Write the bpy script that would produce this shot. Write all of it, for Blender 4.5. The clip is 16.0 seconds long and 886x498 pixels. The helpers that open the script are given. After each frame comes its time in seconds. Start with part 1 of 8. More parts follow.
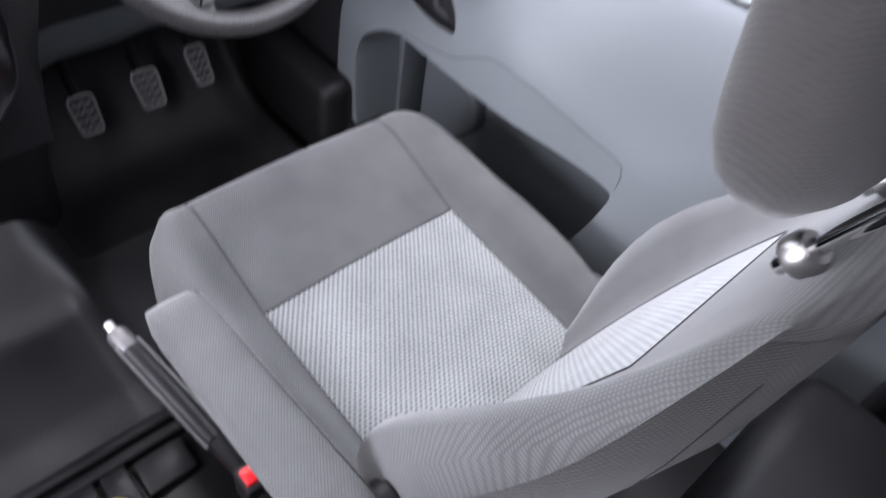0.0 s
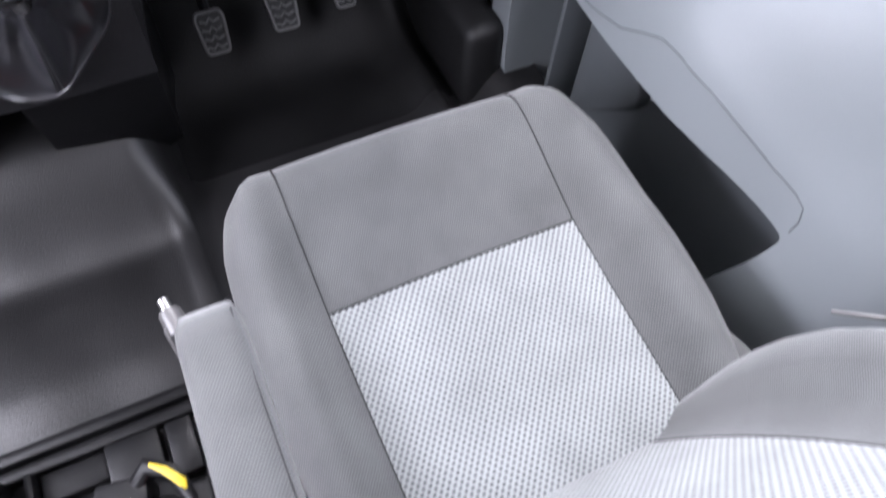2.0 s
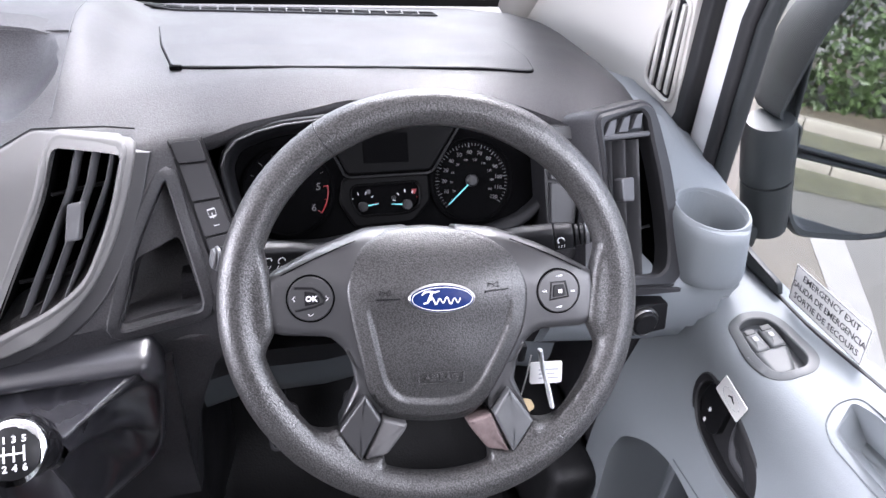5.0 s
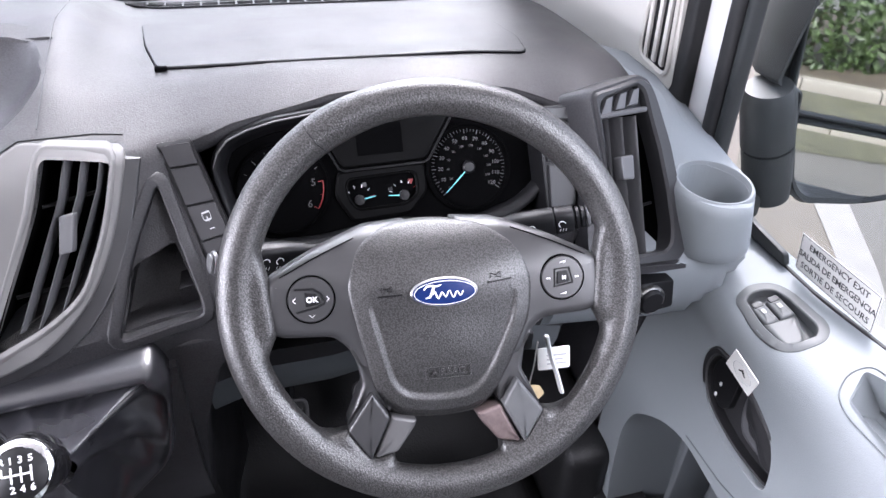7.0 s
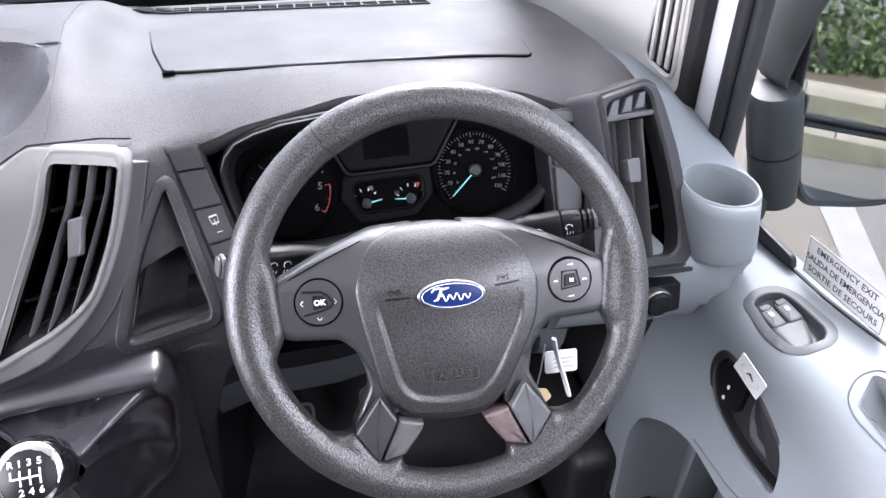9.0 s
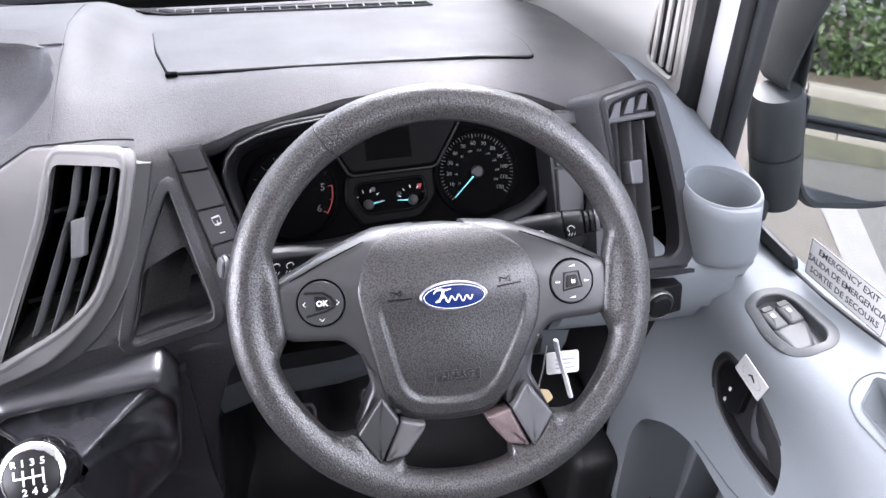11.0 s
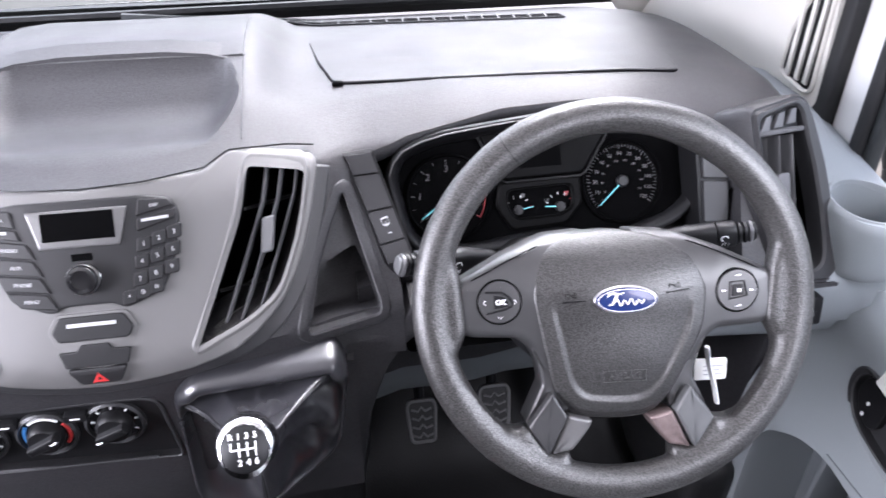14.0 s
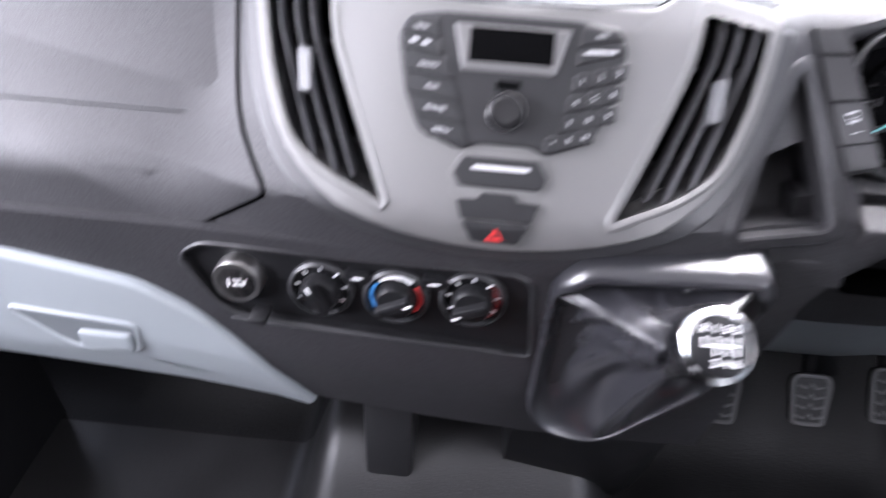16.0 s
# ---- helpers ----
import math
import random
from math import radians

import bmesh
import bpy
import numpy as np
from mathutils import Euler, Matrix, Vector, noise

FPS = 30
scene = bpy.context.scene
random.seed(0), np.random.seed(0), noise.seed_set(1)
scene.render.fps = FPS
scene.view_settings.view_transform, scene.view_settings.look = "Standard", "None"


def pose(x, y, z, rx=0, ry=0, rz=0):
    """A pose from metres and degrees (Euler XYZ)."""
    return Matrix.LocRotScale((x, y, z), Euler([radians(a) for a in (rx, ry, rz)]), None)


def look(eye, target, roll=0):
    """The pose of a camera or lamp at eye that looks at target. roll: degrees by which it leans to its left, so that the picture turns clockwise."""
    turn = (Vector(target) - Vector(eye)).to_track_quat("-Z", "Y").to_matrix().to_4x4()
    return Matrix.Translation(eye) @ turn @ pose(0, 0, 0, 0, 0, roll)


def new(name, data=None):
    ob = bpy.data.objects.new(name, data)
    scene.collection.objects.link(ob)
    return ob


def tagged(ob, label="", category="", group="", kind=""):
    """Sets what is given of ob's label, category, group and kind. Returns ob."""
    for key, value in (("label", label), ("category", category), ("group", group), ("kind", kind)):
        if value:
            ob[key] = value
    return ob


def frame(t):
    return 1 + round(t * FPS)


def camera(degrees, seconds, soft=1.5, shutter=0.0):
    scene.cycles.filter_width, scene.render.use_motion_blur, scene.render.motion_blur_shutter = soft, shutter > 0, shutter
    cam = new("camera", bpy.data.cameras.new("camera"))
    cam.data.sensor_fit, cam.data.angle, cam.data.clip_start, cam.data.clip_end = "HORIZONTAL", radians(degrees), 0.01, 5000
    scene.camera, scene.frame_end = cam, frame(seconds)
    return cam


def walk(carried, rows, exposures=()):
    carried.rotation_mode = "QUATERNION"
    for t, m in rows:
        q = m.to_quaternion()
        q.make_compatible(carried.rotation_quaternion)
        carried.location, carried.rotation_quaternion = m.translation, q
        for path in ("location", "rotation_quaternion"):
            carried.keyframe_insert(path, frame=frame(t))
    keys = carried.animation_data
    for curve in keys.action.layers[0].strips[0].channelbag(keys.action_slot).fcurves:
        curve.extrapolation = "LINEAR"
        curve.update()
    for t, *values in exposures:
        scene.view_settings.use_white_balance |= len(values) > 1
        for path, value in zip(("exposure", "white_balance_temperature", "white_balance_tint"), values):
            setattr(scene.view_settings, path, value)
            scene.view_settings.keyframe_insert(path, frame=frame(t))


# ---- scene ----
cam = camera(63.5, 16.0, shutter=0.5)
PATH = [
    (0, (0.059, -0.852, 1.195), (1.074, -0.003, -0.304), 11.1),
    (0.5, (0.154, -0.803, 1.145), (0.854, -0.117, -0.599), 13.0),
    (1, (0.239, -0.788, 1.127), (0.732, -0.085, -0.68), 10.1),
    (1.5, (0.252, -0.755, 1.137), (0.696, -0.001, -0.661), 6.7),
    (2, (0.265, -0.713, 1.168), (0.782, 0.177, -0.547), 5.6),
    (2.5, (0.285, -0.644, 1.208), (0.894, 0.356, -0.414), 7.0),
    (2.7, (0.306, -0.634, 1.228), (0.912, 0.457, -0.335), 7.2),
    (3, (0.327, -0.58, 1.245), (0.936, 0.641, -0.218), 6.7),
    (3.5, (0.349, -0.519, 1.239), (0.894, 0.867, -0.096), 6.1),
    (4, (0.359, -0.491, 1.243), (0.881, 1.007, 0.024), 6.4),
    (4.5, (0.351, -0.49, 1.222), (0.845, 1.068, 0.07), 6.9),
    (5, (0.356, -0.483, 1.215), (0.825, 1.067, 0.041), 6.0),
    (7.5, (0.362, -0.468, 1.218), (0.819, 1.049, -0.003), 2.5),
    (8, (0.361, -0.469, 1.216), (0.812, 1.056, 0.003), 2.3),
    (8.5, (0.361, -0.469, 1.218), (0.808, 1.06, 0.008), 2.3),
    (9, (0.359, -0.469, 1.216), (0.806, 1.061, 0.007), 2.4),
    (11.5, (0.358, -0.47, 1.217), (0.799, 1.063, 0.011), 2.4),
    (12, (0.359, -0.469, 1.216), (0.792, 1.061, 0.004), 2.3),
    (12.5, (0.347, -0.473, 1.218), (0.767, 1.059, 0.003), 2.0),
    (13, (0.314, -0.481, 1.236), (0.706, 1.059, 0.022), 1.6),
    (13.5, (0.278, -0.483, 1.239), (0.624, 1.074, 0.031), 1.1),
    (14, (0.248, -0.478, 1.238), (0.528, 1.096, 0.036), 0.6),
    (14.5, (0.204, -0.471, 1.233), (0.404, 1.112, 0.028), 0.5),
    (15, (0.16, -0.467, 1.223), (0.262, 1.125, 0.017), 0.6),
    (15.5, (0.111, -0.463, 1.205), (0.112, 1.121, -0.016), 0.9),
    (16, (-0.009, -0.413, 1.057), (-0.117, 1.164, -0.168), 3.0),
]
walk(cam, [(t, look(eye, target, roll)) for t, eye, target, roll in PATH], [(0, 2.1, 5950, 20), (0.5, 2.25, 5950, 20), (1.5, 2.5, 5950, 20), (2.2, 2.5, 5950, 20), (2.7, 2.9, 5950, 20), (3.0, 3.05, 5950, 20), (3.5, 2.85, 5950, 20), (4.0, 2.8, 5950, 20), (4.6, 2.62, 5950, 20), (13, 2.62, 5950, 20), (15, 2.78, 5950, 20), (16, 2.78, 5950, 20)])

# ---- world, sun and exposure ----
world = bpy.data.worlds.new("overcast_sky")
scene.world = world
world.use_nodes = True
wn = world.node_tree
sky = wn.nodes.new("ShaderNodeTexSky")
sky.sky_type, sky.sun_disc = "NISHITA", False
sky.sun_elevation, sky.sun_rotation = radians(48), radians(25)
sky.air_density, sky.dust_density, sky.ozone_density = 1.0, 4.0, 1.0
soften = wn.nodes.new("ShaderNodeHueSaturation")
soften.inputs["Saturation"].default_value = 0.35
wn.links.new(sky.outputs[0], soften.inputs["Color"])
wn.links.new(soften.outputs[0], wn.nodes["Background"].inputs["Color"])
wn.nodes["Background"].inputs["Strength"].default_value = 0.13
sun = new("sun", bpy.data.lights.new("sun", "SUN"))
sun.data.energy, sun.data.angle, sun.data.color = 0.6, radians(14), (1.0, 0.96, 0.9)
sun.matrix_world = look((0, 0, 6), (-1.6, -3.6, 0.2))

# daylight that comes in by the side and rear windows


def window_light(name, eye, target, w, h, watts):
    a = new(name, bpy.data.lights.new(name, "AREA"))
    a.data.shape, a.data.size, a.data.size_y, a.data.energy, a.data.color = "RECTANGLE", w, h, watts, (1.0, 0.985, 0.975)
    a.matrix_world = look(eye, target)


window_light("daylight_passenger_window", (-0.99, -0.22, 1.1), (0.5, -0.2, 0.95), 1.15, 0.56, 9.5)
window_light("daylight_windscreen", (0.0, 0.5, 1.22), (0.0, -0.25, 0.5), 1.45, 0.7, 0.8)
window_light("daylight_driver_window", (0.93, -0.5, 1.24), (0.1, -0.25, 0.9), 0.8, 0.3, 2.3)
window_light("daylight_cabin_left", (-0.96, -2.2, 1.2), (0.5, -1.2, 1.15), 2.0, 0.4, 0.3)
window_light("daylight_cabin_right", (0.96, -2.2, 1.2), (-0.3, -1.2, 1.15), 2.0, 0.4, 0.3)

# ---- materials ----


def node_mat(name):
    m = bpy.data.materials.new(name)
    m.use_nodes = True
    nt = m.node_tree
    return m, nt, nt.nodes["Principled BSDF"]


def mat(name, colour, rough=0.5, metal=0.0, grain=0.0, depth=0.0, vary=0.1, blotch=9.0, spec=0.5, cells=False, coat=0.0, pits=0.0):
    """Grained, slightly uneven surface. grain: cells per metre; depth: metres of relief; pits: how dull and dark the
    grooves between the cells are, relief shade put into the colour.
    """
    m, nt, bs = node_mat(name)
    N, L = nt.nodes.new, nt.links.new
    tc = N("ShaderNodeTexCoord")
    big = N("ShaderNodeTexNoise")
    big.inputs["Scale"].default_value, big.inputs["Detail"].default_value = blotch, 6
    L(tc.outputs["Object"], big.inputs["Vector"])
    fine = N("ShaderNodeTexNoise")
    fine.inputs["Scale"].default_value, fine.inputs["Detail"].default_value = max(grain, 300), 3
    L(tc.outputs["Object"], fine.inputs["Vector"])
    both = N("ShaderNodeMix")
    both.data_type = "FLOAT"
    both.inputs[0].default_value = 0.4
    L(big.outputs["Fac"], both.inputs[2])
    L(fine.outputs["Fac"], both.inputs[3])
    ramp = N("ShaderNodeMapRange")
    ramp.inputs["From Min"].default_value, ramp.inputs["From Max"].default_value = 0.3, 0.7
    ramp.inputs["To Min"].default_value, ramp.inputs["To Max"].default_value = 1 - vary, 1 + vary
    L(both.outputs[0], ramp.inputs["Value"])
    tint = N("ShaderNodeVectorMath")
    tint.operation = "SCALE"
    tint.inputs[0].default_value = colour
    L(ramp.outputs[0], tint.inputs["Scale"])
    L(tint.outputs[0], bs.inputs["Base Color"])
    rr = N("ShaderNodeMapRange")
    rr.inputs["From Min"].default_value, rr.inputs["From Max"].default_value = 0.3, 0.7
    rr.inputs["To Min"].default_value, rr.inputs["To Max"].default_value = max(0.02, rough * 0.88), min(1, rough * 1.12)
    L(big.outputs["Fac"], rr.inputs["Value"])
    L(rr.outputs[0], bs.inputs["Roughness"])
    bs.inputs["Metallic"].default_value = metal
    bs.inputs["Specular IOR Level"].default_value = spec
    bs.inputs["Coat Weight"].default_value = coat
    if depth:
        if cells:
            tex = N("ShaderNodeTexVoronoi")
            tex.feature = "SMOOTH_F1"
            tex.inputs["Scale"].default_value = grain
            flip = N("ShaderNodeMath")
            flip.operation = "SUBTRACT"
            flip.inputs[0].default_value = 1.0
            L(tex.outputs["Distance"], flip.inputs[1])
            out = flip.outputs[0]
            if pits:
                # shade of the relief in the colour: grooves darker, cell tops lighter
                groove = N("ShaderNodeMapRange")
                groove.inputs["From Min"].default_value, groove.inputs["From Max"].default_value = 0.2, 0.6
                groove.inputs["To Min"].default_value, groove.inputs["To Max"].default_value = 1 + pits * 0.6, 1 - pits
                L(tex.outputs["Distance"], groove.inputs["Value"])
                both_t, gloss = N("ShaderNodeMath"), N("ShaderNodeMath")
                both_t.operation = gloss.operation = "MULTIPLY"
                L(ramp.outputs[0], both_t.inputs[0])
                L(groove.outputs[0], both_t.inputs[1])
                L(both_t.outputs[0], tint.inputs["Scale"])
                gloss.inputs[1].default_value = spec
                L(groove.outputs[0], gloss.inputs[0])
                L(gloss.outputs[0], bs.inputs["Specular IOR Level"])
        else:
            tex = N("ShaderNodeTexNoise")
            tex.inputs["Scale"].default_value, tex.inputs["Detail"].default_value = grain, 2
            out = tex.outputs["Fac"]
        L(tc.outputs["Object"], tex.inputs["Vector"])
        bump = N("ShaderNodeBump")
        bump.inputs["Strength"].default_value, bump.inputs["Distance"].default_value = 0.8, depth
        L(out, bump.inputs["Height"])
        L(bump.outputs[0], bs.inputs["Normal"])
    return m


def cloth(name, dark, light, pitch, axes, dot, depth=0.0006, rough=0.95):
    """Woven cloth: staggered knots of the second colour on a ground of the first. axes: the two object axes that the cloth follows."""
    m, nt, bs = node_mat(name)
    N, L = nt.nodes.new, nt.links.new

    def calc(op, a, b=0.0, c=0.0):
        n = N("ShaderNodeMath")
        n.operation = op
        for i, v in enumerate((a, b, c)):
            if isinstance(v, (int, float)):
                n.inputs[i].default_value = v
            else:
                L(v, n.inputs[i])
        return n.outputs[0]
    tc = N("ShaderNodeTexCoord")
    sep = N("ShaderNodeSeparateXYZ")
    L(tc.outputs["Object"], sep.inputs[0])
    u = calc("MULTIPLY", sep.outputs[axes[0]], 1 / pitch[0])
    v = calc("MULTIPLY", sep.outputs[axes[1]], 1 / pitch[1])
    row = calc("FLOOR", v)
    shift = calc("MULTIPLY", calc("PINGPONG", row, 1.0), 0.5)
    du = calc("SUBTRACT", calc("FRACT", calc("ADD", u, shift)), 0.5)
    dv = calc("SUBTRACT", calc("FRACT", v), 0.5)
    d = calc("SQRT", calc("ADD", calc("MULTIPLY", du, du), calc("MULTIPLY", dv, dv)))
    knot = N("ShaderNodeMapRange")
    knot.interpolation_type = "SMOOTHSTEP"
    knot.inputs["From Min"].default_value, knot.inputs["From Max"].default_value = dot + 0.12, dot - 0.12
    L(d, knot.inputs["Value"])
    noise_ = N("ShaderNodeTexNoise")
    noise_.inputs["Scale"].default_value, noise_.inputs["Detail"].default_value = 14, 6
    L(tc.outputs["Object"], noise_.inputs["Vector"])
    wear = N("ShaderNodeMapRange")
    wear.inputs["From Min"].default_value, wear.inputs["From Max"].default_value = 0.3, 0.7
    wear.inputs["To Min"].default_value, wear.inputs["To Max"].default_value = 0.88, 1.1
    L(noise_.outputs["Fac"], wear.inputs["Value"])
    mix = N("ShaderNodeMix")
    mix.data_type = "RGBA"
    mix.inputs["A"].default_value, mix.inputs["B"].default_value = (*dark, 1), (*light, 1)
    L(knot.outputs[0], mix.inputs["Factor"])
    tint = N("ShaderNodeVectorMath")
    tint.operation = "SCALE"
    L(mix.outputs["Result"], tint.inputs[0])
    L(wear.outputs[0], tint.inputs["Scale"])
    L(tint.outputs[0], bs.inputs["Base Color"])
    bs.inputs["Roughness"].default_value = rough
    bs.inputs["Specular IOR Level"].default_value = 0.2
    bs.inputs["Sheen Weight"].default_value = 0.25
    bump = N("ShaderNodeBump")
    bump.inputs["Strength"].default_value, bump.inputs["Distance"].default_value = 0.9, depth
    L(knot.outputs[0], bump.inputs["Height"])
    L(bump.outputs[0], bs.inputs["Normal"])
    return m


CHARCOAL = mat("charcoal_grained_plastic", (0.0225, 0.022, 0.024), 0.5, grain=760, depth=0.00025, cells=True, vary=0.1, spec=0.38, pits=0.2)
CHARCOAL_PLAIN = mat("charcoal_smooth_plastic", (0.024, 0.024, 0.0255), 0.4, grain=1500, depth=0.00006, vary=0.06, spec=0.4)
LIGHT = mat("light_grey_plastic", (0.205, 0.223, 0.235), 0.55, grain=700, depth=0.0003, vary=0.06, blotch=5)
# mid grey; also carries the depth shade of door pocket and handle recess
LIGHT_DARK = mat("mid_grey_and_pocket_shade_plastic", (0.1, 0.11, 0.116), 0.6, grain=900, depth=0.00015, vary=0.05)
SWITCH_GREY = mat("window_switch_grey_plastic", (0.085, 0.09, 0.092), 0.5, grain=900, depth=0.00015, vary=0.05)
SILVER = mat("silver_painted_plastic", (0.118, 0.116, 0.114), 0.56, metal=0.2, grain=2500, depth=0.00003, vary=0.05)
BLACK = mat("black_plastic", (0.008, 0.008, 0.0088), 0.42, grain=1200, depth=0.00008, vary=0.1, spec=0.25)
# far darker than real black plastic, so deep hollows keep their shade in the colour
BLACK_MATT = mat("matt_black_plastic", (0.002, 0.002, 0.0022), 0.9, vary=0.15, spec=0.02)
GLOSS = mat("gloss_black_plastic", (0.008, 0.008, 0.009), 0.08, vary=0.1, coat=0.5)
RIM = mat("steering_wheel_foam", (0.026, 0.0252, 0.0245), 0.41, grain=720, depth=0.0004, cells=True, vary=0.06, spec=0.9, pits=0.35)
HUB = mat("airbag_pad_plastic", (0.025, 0.0243, 0.0238), 0.42, grain=800, depth=0.00035, cells=True, vary=0.05, spec=0.85, pits=0.32)
SATIN = mat("satin_dark_silver", (0.13, 0.128, 0.128), 0.45, metal=0.45, vary=0.08)
CHROME = mat("chrome", (0.82, 0.82, 0.83), 0.08, metal=1.0, vary=0.03)
STEEL = mat("worn_steel", (0.5, 0.49, 0.48), 0.32, metal=1.0, vary=0.1)
BRASS = mat("brass", (0.62, 0.42, 0.18), 0.3, metal=1.0, vary=0.1)
LEATHER = mat("black_leatherette", (0.02, 0.02, 0.023), 0.29, grain=900, depth=0.00022, cells=True, vary=0.12, spec=0.85)
THREAD = mat("black_thread", (0.015, 0.015, 0.016), 0.7)
RUBBER = mat("black_rubber", (0.007, 0.007, 0.0075), 0.55, grain=420, depth=0.0005, cells=True, vary=0.25, blotch=7)
VINYL = mat("black_vinyl_flooring", (0.014, 0.0138, 0.0143), 0.42, grain=420, depth=0.0004, cells=True, vary=0.35, blotch=6, spec=0.6)
# duller, darker floor colour that stands for the shade under the dashboard
FOOTWELL = mat("footwell_shade_rubber", (0.0055, 0.0055, 0.0057), 0.58, grain=300, depth=0.0006, cells=True, vary=0.35, blotch=9, spec=0.3)
RADIO = mat("radio_charcoal_plastic", (0.016, 0.016, 0.017), 0.5, grain=1500, depth=0.00005, vary=0.06, spec=0.3)
DIAL_PRINT = mat("dim_white_dial_print", (0.06, 0.06, 0.062), 0.6)
SLAT = mat("vent_slat_grey", (0.085, 0.085, 0.089), 0.4, grain=1500, depth=0.00005, vary=0.06)
WHITE_PRINT = mat("white_print", (0.75, 0.75, 0.75), 0.5)
GREY_PRINT = mat("grey_print", (0.4, 0.4, 0.41), 0.5)
BLACK_PRINT = mat("black_print", (0.02, 0.02, 0.02), 0.6)
RED_PRINT = mat("red_print", (0.5, 0.03, 0.03), 0.5)
BLUE_PRINT = mat("blue_print", (0.06, 0.25, 0.6), 0.5)
NEEDLE = mat("turquoise_needle", (0.2, 0.7, 0.72), 0.4)
BLUE = mat("blue_enamel", (0.004, 0.016, 0.09), 0.25, coat=0.3)
SHELL = mat("smooth_spoke_shell_plastic", (0.029, 0.0288, 0.0298), 0.38, grain=1700, depth=0.00005, vary=0.07, spec=0.75)
SPOKE_GREY = mat("satin_grey_spoke_cover", (0.1, 0.102, 0.104), 0.42, metal=0.25, grain=1800, depth=0.00004, vary=0.12, blotch=40)
RED = mat("glossy_red_paint", (0.55, 0.012, 0.015), 0.22, coat=0.4, vary=0.06)
RED_LABEL = mat("pale_red_label", (0.62, 0.16, 0.16), 0.4)
YELLOW = mat("yellow_plastic", (0.75, 0.55, 0.03), 0.45)
PAPER = mat("white_paper", (0.78, 0.77, 0.74), 0.7, vary=0.03)
TAN = mat("tan_card", (0.55, 0.42, 0.24), 0.7)
CREAM = mat("cream_pillar_trim", (0.5, 0.485, 0.45), 0.6, grain=900, depth=0.00015, vary=0.04)
HEADLINER = mat("pale_headlining", (0.68, 0.67, 0.65), 0.9, grain=500, depth=0.0004, vary=0.05)
BODY_WHITE = mat("white_car_paint", (0.62, 0.62, 0.61), 0.2, vary=0.02, coat=0.6)
SEAL = mat("black_door_seal", (0.012, 0.012, 0.013), 0.55, vary=0.2)
MIRROR_CASE = mat("dark_grey_mirror_plastic", (0.022, 0.025, 0.026), 0.5, grain=800, depth=0.0002, vary=0.1)
TARMAC = mat("tarmac", (0.078, 0.075, 0.066), 0.9, grain=160, depth=0.002, vary=0.25, blotch=1.3)
PAVING = mat("beige_gravelly_paving", (0.1, 0.088, 0.07), 0.95, grain=120, depth=0.003, vary=0.25, blotch=2.5)
ROAD_PAINT = mat("worn_white_road_paint", (0.17, 0.163, 0.15), 0.8, vary=0.2, blotch=6)
KERB = mat("concrete_kerb", (0.2, 0.185, 0.155), 0.9, grain=90, depth=0.003, vary=0.2, blotch=4)
MOSS = mat("moss_and_grass", (0.064, 0.064, 0.038), 0.95, grain=60, depth=0.01, vary=0.6, blotch=9)
LEAF = mat("hedge_leaf", (0.035, 0.06, 0.016), 0.5, vary=0.5, blotch=3)
BARK = mat("hedge_bark", (0.09, 0.065, 0.04), 0.9, vary=0.3)
BRONZE = mat("worn_copper_tinted_spoke", (0.17, 0.13, 0.125), 0.4, metal=0.5, vary=0.3, blotch=60)
SOIL = mat("dark_soil", (0.05, 0.04, 0.025), 0.95, vary=0.4)
SIDE_CLOTH = cloth("grey_twill_cloth", (0.08, 0.082, 0.0815), (0.132, 0.135, 0.134), (0.0034, 0.0026), (0, 1), 0.34, 0.00015)
SIDE_CLOTH_UP = cloth("grey_twill_cloth_upright", (0.085, 0.087, 0.0865), (0.128, 0.131, 0.13), (0.0034, 0.0026), (0, 2), 0.34, 0.00012)
BACK_CLOTH = cloth("dark_ribbed_back_cloth", (0.05, 0.0485, 0.0465), (0.062, 0.0605, 0.058), (0.0045, 0.0026), (0, 2), 0.36, 0.0002)
DOT_CLOTH = cloth("dotted_insert_cloth", (0.3, 0.314, 0.311), (0.06, 0.063, 0.064), (0.0085, 0.0055), (0, 1), 0.28, 0.0002)
DOT_CLOTH_UP = cloth("dotted_insert_cloth_upright", (0.28, 0.293, 0.29), (0.08, 0.083, 0.084), (0.0085, 0.0055), (0, 2), 0.28, 0.0002)


def glass(name, tint, rough=0.0):
    m, nt, bs = node_mat(name)
    N, L = nt.nodes.new, nt.links.new
    clear, shine, mix, face_ = N("ShaderNodeBsdfTransparent"), N("ShaderNodeBsdfGlossy"), N("ShaderNodeMixShader"), N("ShaderNodeLayerWeight")
    steep = N("ShaderNodeMath")
    steep.operation, steep.use_clamp = "POWER", True
    steep.inputs[1].default_value = 5.0
    gloss = N("ShaderNodeMath")
    gloss.operation = "MULTIPLY_ADD"
    gloss.inputs[1].default_value, gloss.inputs[2].default_value = 0.5, 0.02
    clear.inputs["Color"].default_value = (*tint, 1)
    shine.inputs["Roughness"].default_value = rough
    face_.inputs["Blend"].default_value = 0.5
    L(face_.outputs["Facing"], steep.inputs[0])
    L(steep.outputs[0], gloss.inputs[0])
    L(gloss.outputs[0], mix.inputs[0])
    L(clear.outputs[0], mix.inputs[1])
    L(shine.outputs[0], mix.inputs[2])
    L(mix.outputs[0], nt.nodes["Material Output"].inputs["Surface"])
    return m


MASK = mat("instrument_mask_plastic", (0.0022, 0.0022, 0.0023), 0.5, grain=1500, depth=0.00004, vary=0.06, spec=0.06)
